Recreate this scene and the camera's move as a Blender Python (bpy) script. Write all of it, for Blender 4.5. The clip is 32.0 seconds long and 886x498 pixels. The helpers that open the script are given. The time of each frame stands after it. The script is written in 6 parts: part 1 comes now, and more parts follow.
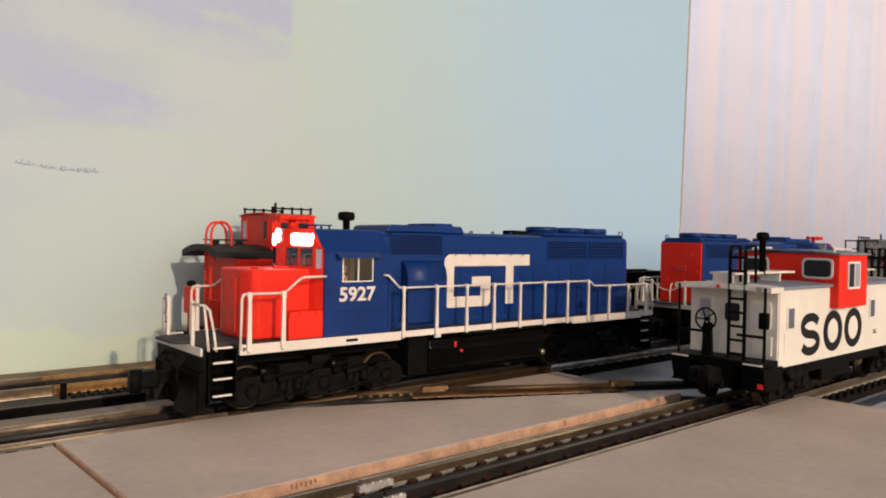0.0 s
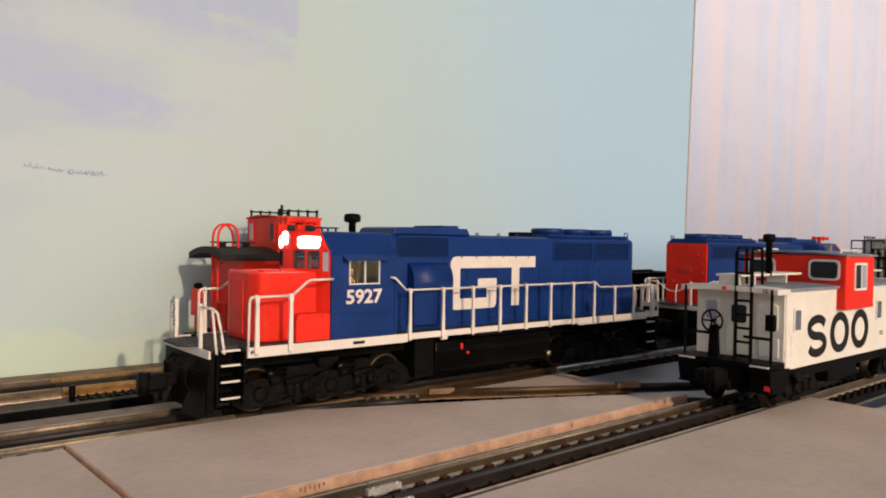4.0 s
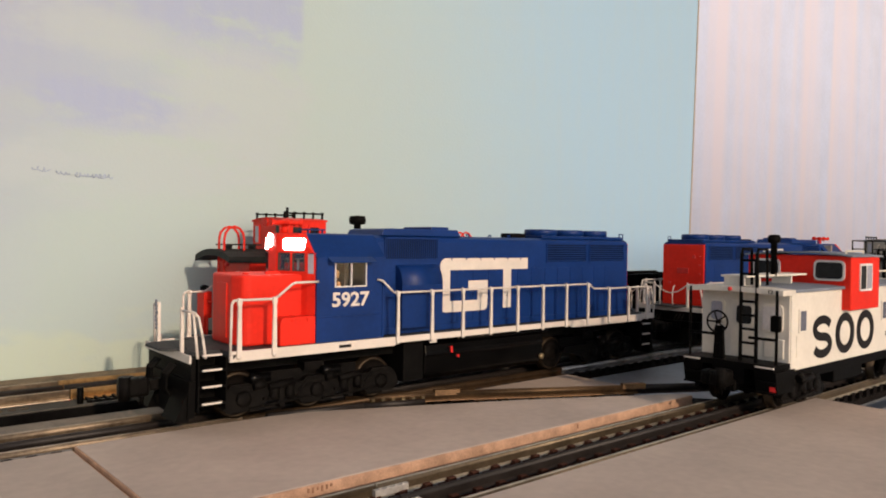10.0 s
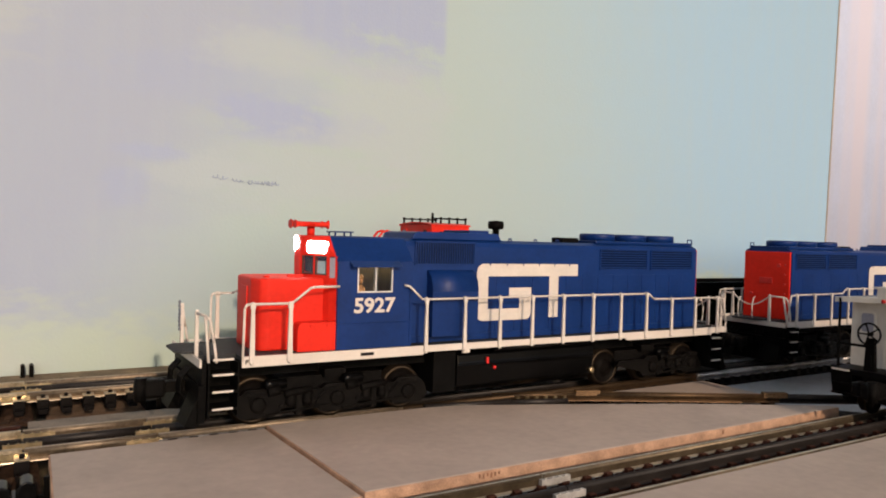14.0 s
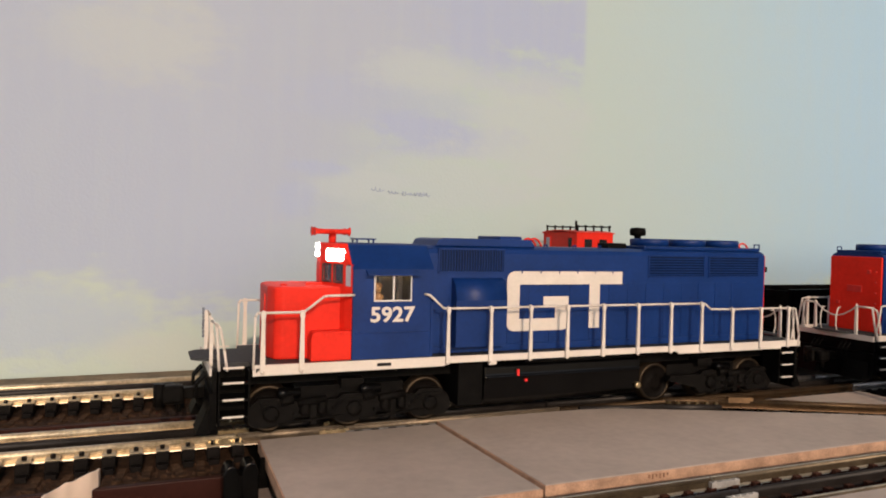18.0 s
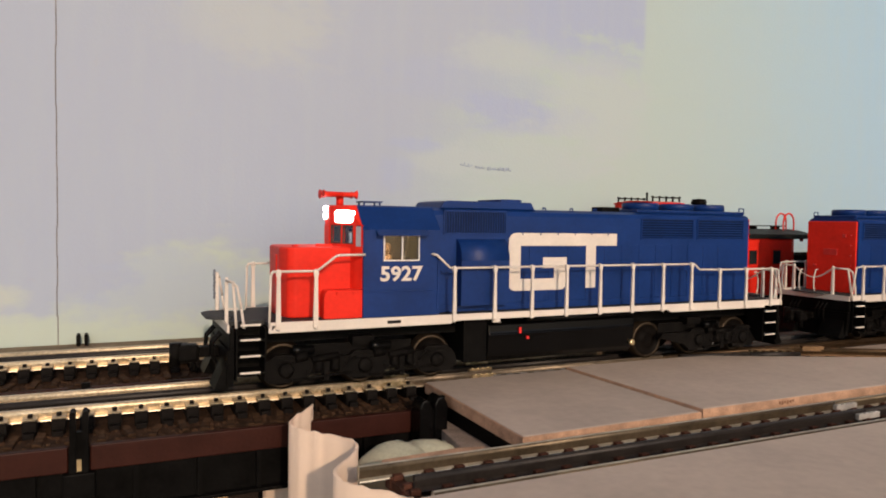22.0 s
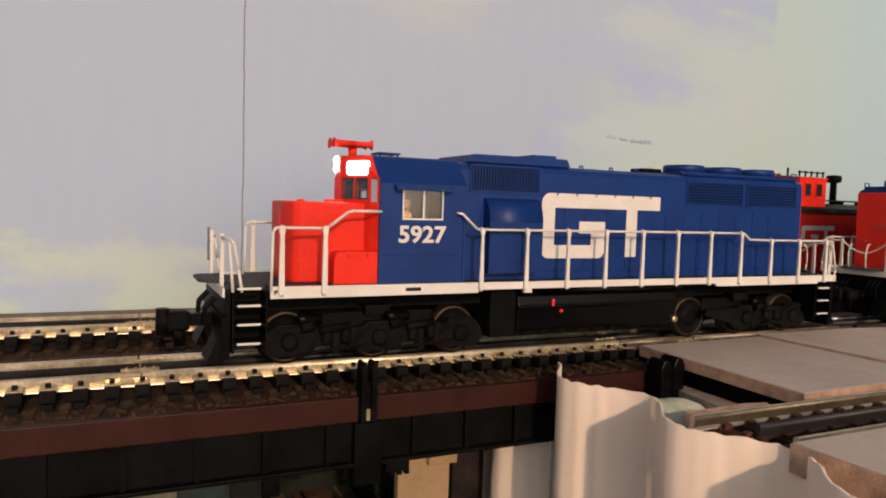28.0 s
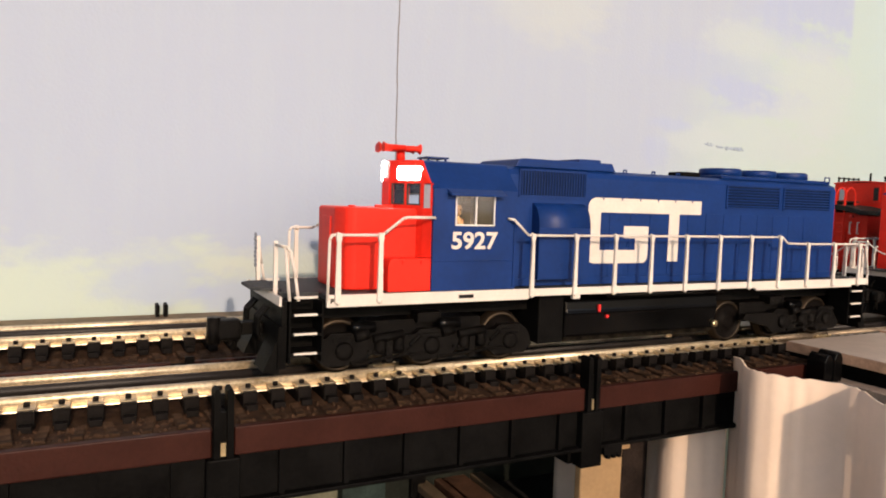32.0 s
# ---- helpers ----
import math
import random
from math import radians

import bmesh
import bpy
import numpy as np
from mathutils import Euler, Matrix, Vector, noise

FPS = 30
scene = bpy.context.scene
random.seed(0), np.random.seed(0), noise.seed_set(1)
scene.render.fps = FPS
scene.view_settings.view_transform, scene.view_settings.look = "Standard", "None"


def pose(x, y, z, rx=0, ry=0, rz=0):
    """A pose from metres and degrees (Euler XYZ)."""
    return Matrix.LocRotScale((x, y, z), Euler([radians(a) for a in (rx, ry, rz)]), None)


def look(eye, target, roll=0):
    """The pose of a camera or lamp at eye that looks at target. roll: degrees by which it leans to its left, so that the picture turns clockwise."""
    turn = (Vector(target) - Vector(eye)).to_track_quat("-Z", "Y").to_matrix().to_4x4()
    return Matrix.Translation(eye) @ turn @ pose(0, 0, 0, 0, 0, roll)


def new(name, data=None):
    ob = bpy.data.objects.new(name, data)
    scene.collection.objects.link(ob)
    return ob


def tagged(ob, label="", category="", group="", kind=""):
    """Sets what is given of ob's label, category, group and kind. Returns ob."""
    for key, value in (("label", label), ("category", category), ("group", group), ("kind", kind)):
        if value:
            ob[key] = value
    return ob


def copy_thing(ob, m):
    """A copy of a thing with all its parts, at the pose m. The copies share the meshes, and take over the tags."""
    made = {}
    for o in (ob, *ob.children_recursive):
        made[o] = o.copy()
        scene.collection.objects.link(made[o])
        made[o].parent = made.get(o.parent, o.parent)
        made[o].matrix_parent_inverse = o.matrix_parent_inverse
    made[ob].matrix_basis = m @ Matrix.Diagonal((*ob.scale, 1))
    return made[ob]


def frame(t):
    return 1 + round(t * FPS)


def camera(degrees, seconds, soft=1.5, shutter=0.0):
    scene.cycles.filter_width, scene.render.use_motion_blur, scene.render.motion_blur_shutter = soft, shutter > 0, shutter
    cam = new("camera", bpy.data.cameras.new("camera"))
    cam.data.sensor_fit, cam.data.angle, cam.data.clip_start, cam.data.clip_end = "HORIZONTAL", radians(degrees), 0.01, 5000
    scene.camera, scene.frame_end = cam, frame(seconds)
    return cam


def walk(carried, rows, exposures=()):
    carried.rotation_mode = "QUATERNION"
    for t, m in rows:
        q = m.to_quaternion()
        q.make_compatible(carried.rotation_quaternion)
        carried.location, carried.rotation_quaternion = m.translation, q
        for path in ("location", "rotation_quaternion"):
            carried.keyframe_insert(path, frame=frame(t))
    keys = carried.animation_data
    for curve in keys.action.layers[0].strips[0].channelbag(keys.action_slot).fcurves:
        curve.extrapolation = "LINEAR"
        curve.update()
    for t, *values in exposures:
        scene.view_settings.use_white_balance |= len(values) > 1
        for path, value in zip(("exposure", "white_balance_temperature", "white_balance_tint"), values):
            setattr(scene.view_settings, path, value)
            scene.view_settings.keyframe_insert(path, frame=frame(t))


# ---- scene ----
cam = camera(63.75, 32.0, soft=1.9)


def aimed(x, y, z, yaw, pitch, roll):
    """A camera pose from its place and its yaw (to the left of +y), pitch and roll in degrees."""
    a, p = radians(yaw), radians(pitch)
    way = Vector((-math.sin(a) * math.cos(p), math.cos(a) * math.cos(p), math.sin(p)))
    return look((x, y, z), Vector((x, y, z)) + way, roll)


PATH = [
    (0.0, -0.1039, -0.3673, 0.0903, -40.31, -0.64, 1.06),
    (0.5, -0.1045, -0.3667, 0.0914, -40.31, -0.76, 1.04),
    (1.0, -0.1046, -0.3666, 0.0910, -40.20, -0.64, 1.00),
    (1.5, -0.1045, -0.3665, 0.0909, -40.17, -0.61, 1.00),
    (2.0, -0.1038, -0.3670, 0.0918, -40.12, -0.64, 0.91),
    (2.5, -0.1047, -0.3673, 0.0922, -40.12, -0.67, 0.80),
    (3.0, -0.1052, -0.3673, 0.0925, -40.09, -0.72, 0.80),
    (3.5, -0.1054, -0.3669, 0.0920, -40.03, -0.71, 0.94),
    (5.5, -0.1057, -0.3680, 0.0920, -39.88, -0.63, 0.87),
    (6.0, -0.1055, -0.3675, 0.0919, -39.86, -0.62, 0.90),
    (6.5, -0.1052, -0.3676, 0.0915, -39.77, -0.64, 0.94),
    (7.0, -0.1058, -0.3669, 0.0908, -39.80, -0.64, 1.13),
    (7.5, -0.1049, -0.3670, 0.0912, -39.82, -0.68, 1.00),
    (8.0, -0.1046, -0.3672, 0.0917, -39.84, -0.67, 0.88),
    (8.5, -0.1047, -0.3677, 0.0927, -39.83, -0.71, 0.72),
    (9.0, -0.1051, -0.3678, 0.0924, -39.80, -0.67, 0.81),
    (9.5, -0.1064, -0.3676, 0.0930, -39.83, -0.74, 0.86),
    (10.0, -0.1072, -0.3676, 0.0922, -39.69, -0.58, 0.78),
    (10.5, -0.1071, -0.3683, 0.0940, -39.44, -0.68, 0.71),
    (11.0, -0.1098, -0.3673, 0.0940, -39.23, -0.62, 0.66),
    (11.5, -0.1112, -0.3677, 0.0935, -38.75, -0.60, 0.72),
    (12.0, -0.1169, -0.3680, 0.0944, -37.80, -0.67, 0.82),
    (12.5, -0.1234, -0.3683, 0.0945, -36.38, -0.81, 1.29),
    (13.0, -0.1299, -0.3694, 0.0943, -34.29, -0.78, 1.59),
    (13.5, -0.1370, -0.3717, 0.0963, -32.86, -0.90, 1.63),
    (14.0, -0.1438, -0.3728, 0.0967, -31.38, -0.92, 1.65),
    (14.5, -0.1491, -0.3730, 0.0961, -29.92, -0.94, 2.01),
    (16.5, -0.1650, -0.3782, 0.0994, -25.43, -0.47, 1.50),
    (17.0, -0.1690, -0.3787, 0.1001, -24.66, -0.31, 1.01),
    (17.5, -0.1738, -0.3797, 0.1005, -23.71, -0.61, 1.34),
    (18.0, -0.1804, -0.3811, 0.1013, -22.66, -1.10, 1.40),
    (18.5, -0.1959, -0.3825, 0.1024, -22.49, -1.24, 1.37),
    (19.0, -0.2094, -0.3855, 0.1018, -23.42, -1.45, 1.17),
    (19.5, -0.2295, -0.3898, 0.1017, -23.68, -1.80, 0.27),
    (20.0, -0.2297, -0.3933, 0.1055, -24.32, -1.98, -0.77),
    (20.5, -0.2417, -0.3951, 0.1020, -24.85, -2.04, -0.02),
    (21.0, -0.2593, -0.3976, 0.0988, -25.12, -2.04, 0.58),
    (21.5, -0.2744, -0.3918, 0.0932, -25.23, -2.10, 0.53),
    (22.0, -0.2880, -0.3843, 0.0884, -25.20, -2.29, 0.93),
    (22.5, -0.2967, -0.3756, 0.0853, -25.29, -2.33, 1.22),
    (23.0, -0.3010, -0.3683, 0.0815, -25.26, -2.52, 1.27),
    (23.5, -0.3166, -0.3623, 0.0812, -24.35, -2.61, 1.61),
    (24.0, -0.3236, -0.3602, 0.0797, -23.56, -2.80, 1.70),
    (24.5, -0.3298, -0.3577, 0.0753, -22.95, -2.80, 1.77),
    (25.0, -0.3364, -0.3549, 0.0748, -22.55, -3.13, 1.53),
    (25.5, -0.3482, -0.3500, 0.0740, -22.52, -3.16, 1.75),
    (27.5, -0.3930, -0.3370, 0.0742, -24.63, -3.53, 2.12),
    (28.0, -0.4009, -0.3365, 0.0740, -25.24, -3.58, 1.82),
    (28.5, -0.4116, -0.3333, 0.0740, -25.92, -3.97, 2.36),
    (29.0, -0.4185, -0.3325, 0.0724, -26.11, -4.05, 2.50),
    (29.5, -0.4340, -0.3299, 0.0724, -26.39, -4.33, 3.03),
    (30.0, -0.4565, -0.3261, 0.0713, -26.23, -4.27, 2.79),
    (30.5, -0.4708, -0.3266, 0.0735, -26.32, -4.39, 2.12),
    (31.0, -0.4790, -0.3286, 0.0788, -26.65, -4.56, 2.00),
    (31.5, -0.4985, -0.3292, 0.0752, -26.44, -3.92, 1.61),
    (32.0, -0.5155, -0.3182, 0.0780, -26.53, -3.95, 1.89),
]
EXPOSURES = ((0.0, 0.0), (9.0, -0.01), (13.0, -0.04), (19.0, -0.08), (25.0, -0.11), (28.0, -0.11), (30.0, 0.13), (31.0, 0.37), (32.0, 0.40))
walk(cam, [(row[0], aimed(*row[1:])) for row in PATH], EXPOSURES)

# distance run by the train along its track
RUN = [(0.0, 0.0000), (0.5, 0.0000), (1.0, 0.0000), (1.5, 0.0000), (2.0, 0.0000), (2.5, 0.0000), (3.0, 0.0000), (3.5, 0.0000), (5.5, 0.0000), (6.0, 0.0000), (6.5, 0.0000), (7.0, 0.0000), (7.5, 0.0000), (8.0, 0.0000), (8.5, 0.0000), (9.0, 0.0000), (9.5, -0.0023), (10.0, -0.0129), (10.5, -0.0236), (11.0, -0.0341), (11.5, -0.0437), (12.0, -0.0547), (12.5, -0.0649), (13.0, -0.0747), (13.5, -0.0853), (14.0, -0.0959), (14.5, -0.1058), (16.5, -0.1487), (17.0, -0.1593), (17.5, -0.1696), (18.0, -0.1807), (18.5, -0.1924), (19.0, -0.2028), (19.5, -0.2135), (20.0, -0.2238), (20.5, -0.2349), (21.0, -0.2456), (21.5, -0.2555), (22.0, -0.2651), (22.5, -0.2757), (23.0, -0.2861), (23.5, -0.2969), (24.0, -0.3070), (24.5, -0.3156), (25.0, -0.3253), (25.5, -0.3361), (27.5, -0.3770), (28.0, -0.3868), (28.5, -0.3980), (29.0, -0.4087), (29.5, -0.4197), (30.0, -0.4305), (30.5, -0.4403), (31.0, -0.4520), (31.5, -0.4625), (32.0, -0.4750)]

# ---- world, sun, large lights ----
world = bpy.data.worlds.new("world")
scene.world = world
world.use_nodes = True
wn = world.node_tree.nodes
sky = wn.new("ShaderNodeTexSky")
sky.sky_type, sky.sun_disc = "NISHITA", False
sky.sun_elevation, sky.sun_rotation = radians(20), radians(184.5)
world.node_tree.links.new(sky.outputs[0], wn["Background"].inputs[0])
wn["Background"].inputs[1].default_value = 0.12

SUN_WAY = Vector((0.08, 1.0, -0.37)).normalized()
sun = new("sun", bpy.data.lights.new("sun", "SUN"))
sun.data.energy, sun.data.angle, sun.data.color = 2.55, radians(1.5), (1.0, 0.725, 0.51)
sun.matrix_world = look(-SUN_WAY * 3, (0, 0, 0))

window_light = new("window_light", bpy.data.lights.new("window_light", "AREA"))
window_light.data.shape, window_light.data.size, window_light.data.size_y = "RECTANGLE", 3.6, 1.5
window_light.data.energy, window_light.data.color = 13.0, (0.95, 0.93, 1.10)
window_light.matrix_world = look((0.1, -2.52, 0.75), (0.1, 0, 0.1))
# added fill lamp on the left, brightens the faces turned to -x
side_window_light = new("side_window_light", bpy.data.lights.new("side_window_light", "AREA"))
side_window_light.data.shape, side_window_light.data.size, side_window_light.data.size_y = "RECTANGLE", 0.9, 1.4
side_window_light.data.energy, side_window_light.data.color = 5.0, (0.98, 0.94, 1.0)
side_window_light.matrix_world = look((-2.17, -1.82, 0.72), (-0.3, -0.6, 0.3))


# ---- materials ----
def mat(name, base, rough=0.5, metal=0.0, vary=0.12, size=60.0, bump=0.0, bump_size=None, dark=None, coat=0.0, spec=None):
    """A surface with colour variation at two scales and fine relief; size is repeats per metre."""
    m = bpy.data.materials.new(name)
    m.use_nodes = True
    nt = m.node_tree
    b = nt.nodes["Principled BSDF"]
    tc = nt.nodes.new("ShaderNodeTexCoord")
    n1, n2 = nt.nodes.new("ShaderNodeTexNoise"), nt.nodes.new("ShaderNodeTexNoise")
    n1.inputs["Scale"].default_value, n2.inputs["Scale"].default_value = size, size * 9
    n1.inputs["Detail"].default_value = 5
    info = nt.nodes.new("ShaderNodeObjectInfo")
    for n in (n1, n2):
        nt.links.new(tc.outputs["Object"], n.inputs["Vector"])
    add = nt.nodes.new("ShaderNodeMath")
    add.operation = "ADD"
    nt.links.new(n1.outputs[0], add.inputs[0])
    half = nt.nodes.new("ShaderNodeMath")
    half.operation = "MULTIPLY_ADD"
    nt.links.new(n2.outputs[0], half.inputs[0])
    half.inputs[1].default_value, half.inputs[2].default_value = 0.5, -0.25
    nt.links.new(half.outputs[0], add.inputs[1])
    ramp = nt.nodes.new("ShaderNodeValToRGB")
    low = dark or tuple(c * (1 - 2 * vary) for c in base)
    ramp.color_ramp.elements[0].position, ramp.color_ramp.elements[1].position = 0.25, 0.75
    ramp.color_ramp.elements[0].color = (*low, 1)
    ramp.color_ramp.elements[1].color = (*(min(1, c * (1 + vary)) for c in base), 1)
    nt.links.new(add.outputs[0], ramp.inputs[0])
    hue = nt.nodes.new("ShaderNodeHueSaturation")
    val = nt.nodes.new("ShaderNodeMath")
    val.operation = "MULTIPLY_ADD"
    nt.links.new(info.outputs["Random"], val.inputs[0])
    val.inputs[1].default_value, val.inputs[2].default_value = vary * 0.5, 1 - vary * 0.25
    nt.links.new(val.outputs[0], hue.inputs["Value"])
    nt.links.new(ramp.outputs[0], hue.inputs["Color"])
    nt.links.new(hue.outputs[0], b.inputs["Base Color"])
    b.inputs["Metallic"].default_value = metal
    b.inputs["Specular IOR Level"].default_value = spec if spec is not None else (0.12 if max(base) < 0.1 and metal < 0.1 else 0.4)
    b.inputs["Coat Weight"].default_value = coat
    rr = nt.nodes.new("ShaderNodeMapRange")
    rr.inputs["To Min"].default_value, rr.inputs["To Max"].default_value = max(0.03, rough - 0.1), min(1, rough + 0.12)
    nt.links.new(n1.outputs[0], rr.inputs[0])
    nt.links.new(rr.outputs[0], b.inputs["Roughness"])
    if bump:
        n3 = nt.nodes.new("ShaderNodeTexNoise")
        n3.inputs["Scale"].default_value = bump_size or size * 12
        nt.links.new(tc.outputs["Object"], n3.inputs["Vector"])
        bp = nt.nodes.new("ShaderNodeBump")
        bp.inputs["Strength"].default_value, bp.inputs["Distance"].default_value = bump, 0.001
        nt.links.new(n3.outputs[0], bp.inputs["Height"])
        nt.links.new(bp.outputs[0], b.inputs["Normal"])
    return m


def glow(name, colour, strength):
    m = bpy.data.materials.new(name)
    m.use_nodes = True
    b = m.node_tree.nodes["Principled BSDF"]
    b.inputs["Base Color"].default_value = (0.9, 0.9, 0.9, 1)
    b.inputs["Emission Color"].default_value = (*colour, 1)
    b.inputs["Emission Strength"].default_value = strength
    return m


def glass(name, tint=(0.9, 0.95, 1.0)):
    m = bpy.data.materials.new(name)
    m.use_nodes = True
    b = m.node_tree.nodes["Principled BSDF"]
    b.inputs["Base Color"].default_value = (*tint, 1)
    b.inputs["Transmission Weight"].default_value = 1.0
    b.inputs["Roughness"].default_value = 0.04
    return m


def sky_paint():
    """Roller-painted sky on the wall: lavender clouds, cream haze near the ground, pale blue further along."""
    m = bpy.data.materials.new("painted_sky")
    m.use_nodes = True
    nt = m.node_tree
    b = nt.nodes["Principled BSDF"]
    L = nt.links.new
    tc = nt.nodes.new("ShaderNodeTexCoord")

    def math_node(op, a, c, d=None):
        n = nt.nodes.new("ShaderNodeMath")
        n.operation, n.use_clamp = op, False
        for i, v in enumerate((a, c, d)):
            if v is None:
                continue
            if isinstance(v, (int, float)):
                n.inputs[i].default_value = v
            else:
                L(v, n.inputs[i])
        return n.outputs[0]

    def noise_at(scale, stretch=(1, 1, 1), detail=4, off=0.0):
        mp = nt.nodes.new("ShaderNodeMapping")
        mp.inputs["Scale"].default_value = stretch
        mp.inputs["Location"].default_value = (off, off * 0.7, off * 1.3)
        n = nt.nodes.new("ShaderNodeTexNoise")
        n.inputs["Scale"].default_value, n.inputs["Detail"].default_value = scale, detail
        L(tc.outputs["Object"], mp.inputs[0])
        L(mp.outputs[0], n.inputs["Vector"])
        return n.outputs[0]

    def step(v, lo, hi):
        n = nt.nodes.new("ShaderNodeMapRange")
        n.interpolation_type = "SMOOTHSTEP"
        L(v, n.inputs[0])
        n.inputs[1].default_value, n.inputs[2].default_value = lo, hi
        return n.outputs[0]

    def mix(f, a, c):
        n = nt.nodes.new("ShaderNodeMix")
        n.data_type = "RGBA"
        if isinstance(f, float):
            n.inputs[0].default_value = f
        else:
            L(f, n.inputs[0])
        for k, v in ((6, a), (7, c)):
            if isinstance(v, tuple):
                n.inputs[k].default_value = (*v, 1)
            else:
                L(v, n.inputs[k])
        return n.outputs[2]

    sep = nt.nodes.new("ShaderNodeSeparateXYZ")
    L(tc.outputs["Object"], sep.inputs[0])
    x, z = sep.outputs[0], sep.outputs[2]
    warp = noise_at(9, (1, 1, 1.6), 5)
    ragged = noise_at(34, (0.5, 1, 1.8), 6, 3.0)
    wob = math_node("MULTIPLY_ADD", warp, 0.16, -0.08)
    rag = math_node("MULTIPLY_ADD", ragged, 0.07, -0.035)
    xx = math_node("ADD", x, rag)
    zz = math_node("ADD", math_node("ADD", z, wob), rag)
    # cream against pale blue along the wall, grey lavender to the left
    blue_part = step(math_node("MULTIPLY_ADD", z, 0.28, xx), 0.17, 0.66)
    base = mix(blue_part, CREAM, PALE_BLUE)
    left = step(math_node("MULTIPLY_ADD", z, -0.55, xx), -0.03, -0.17)
    base = mix(left, base, GREY)
    fine_edge = math_node("MULTIPLY_ADD", noise_at(130, (0.8, 1, 1.2), 5, 9.0), 0.9, -0.45)
    rough_edge = math_node("MULTIPLY_ADD", ragged, 1.7, math_node("MULTIPLY_ADD", warp, 1.1, -1.4))

    def blot(base, cx, cz, rx, rz, colour, strength, cut=None):
        dx = math_node("MULTIPLY", math_node("SUBTRACT", x, cx), 1 / rx)
        dz = math_node("MULTIPLY", math_node("SUBTRACT", z, cz), 1 / rz)
        d = math_node("SQRT", math_node("ADD", math_node("MULTIPLY", dx, dx), math_node("MULTIPLY", dz, dz)), 0.0)
        f = math_node("MULTIPLY", step(math_node("ADD", math_node("ADD", d, rough_edge), fine_edge), 1.30, 0.50), strength)
        if cut is not None:
            f = math_node("MULTIPLY", f, step(x, cut + 0.003, cut - 0.003))
        return mix(f, base, colour)

    for row in BLOTS:
        base = blot(base, *row)
    fine = math_node("MULTIPLY_ADD", noise_at(110, (0.7, 1, 1.4), 5, 7.0), 0.05, -0.025)
    haze = math_node("MULTIPLY", step(math_node("ADD", zz, fine), 0.062, 0.022), 0.8)
    base = mix(haze, base, HAZE)
    for row in LOW_BLOTS:
        base = blot(base, *row)
    strokes = math_node("MULTIPLY", step(noise_at(90, (1, 1, 0.12), 3, 5.0), 0.35, 0.75), 0.16)
    base = mix(strokes, base, PUFF)
    dirt = math_node("MULTIPLY", step(noise_at(150, (1, 1, 1), 3, 2.0), 0.66, 0.78), 0.10)
    base = mix(dirt, base, (0.40, 0.38, 0.36))
    L(base, b.inputs["Base Color"])
    b.inputs["Roughness"].default_value = 0.75
    bp = nt.nodes.new("ShaderNodeBump")
    bp.inputs["Strength"].default_value, bp.inputs["Distance"].default_value = 0.25, 0.0006
    L(noise_at(420, (1, 1, 1), 3, 1.0), bp.inputs["Height"])
    L(bp.outputs[0], b.inputs["Normal"])
    return m


def streaky(name, pale, warm):
    """A ribbed plastic sheet with faint upright streaks of two tints."""
    m = mat(name, pale, 0.5, vary=0.04, size=20, bump=0.04)
    nt = m.node_tree
    tc, mp, n = nt.nodes.new("ShaderNodeTexCoord"), nt.nodes.new("ShaderNodeMapping"), nt.nodes.new("ShaderNodeTexNoise")
    mp.inputs["Scale"].default_value = (1, 1, 0.02)
    n.inputs["Scale"].default_value, n.inputs["Detail"].default_value = 26, 1.2
    nt.links.new(tc.outputs["Object"], mp.inputs[0])
    nt.links.new(mp.outputs[0], n.inputs["Vector"])
    r = nt.nodes.new("ShaderNodeMapRange")
    r.inputs[1].default_value, r.inputs[2].default_value = 0.38, 0.64
    nt.links.new(n.outputs[0], r.inputs[0])
    mx = nt.nodes.new("ShaderNodeMix")
    mx.data_type = "RGBA"
    b = nt.nodes["Principled BSDF"]
    old = b.inputs["Base Color"].links[0].from_socket
    nt.links.new(r.outputs[0], mx.inputs[0])
    nt.links.new(old, mx.inputs[6])
    mx.inputs[7].default_value = (*warm, 1)
    nt.links.new(mx.outputs[2], b.inputs["Base Color"])
    return m


CREAM, PALE_BLUE, LAVENDER, GREY = (0.375, 0.485, 0.500), (0.310, 0.492, 0.675), (0.318, 0.390, 0.575), (0.336, 0.402, 0.533)
PUFF, HAZE, SAND = (0.39, 0.475, 0.53), (0.432, 0.53, 0.45), (0.43, 0.495, 0.48)
# place along the wall, height, half width, half height, colour, strength, hard right edge
BLOTS = [
    (0.095, 0.285, 0.130, 0.052, LAVENDER, 0.95, 0.176), (-0.060, 0.262, 0.100, 0.050, GREY, 0.8), (0.035, 0.181, 0.062, 0.018, LAVENDER, 0.95),
    (0.000, 0.205, 0.090, 0.024, LAVENDER, 0.45), (-0.190, 0.232, 0.060, 0.032, SAND, 0.42), (0.120, 0.195, 0.055, 0.045, PUFF, 0.7),
    (0.020, 0.232, 0.050, 0.018, PUFF, 0.7), (-0.027, 0.138, 0.045, 0.016, PUFF, 0.7), (0.050, 0.143, 0.070, 0.030, PUFF, 0.6),
    (-0.057, 0.150, 0.022, 0.008, LAVENDER, 0.8), (-0.075, 0.128, 0.016, 0.014, LAVENDER, 0.55), (-0.300, 0.200, 0.090, 0.060, GREY, 0.5),
    
]
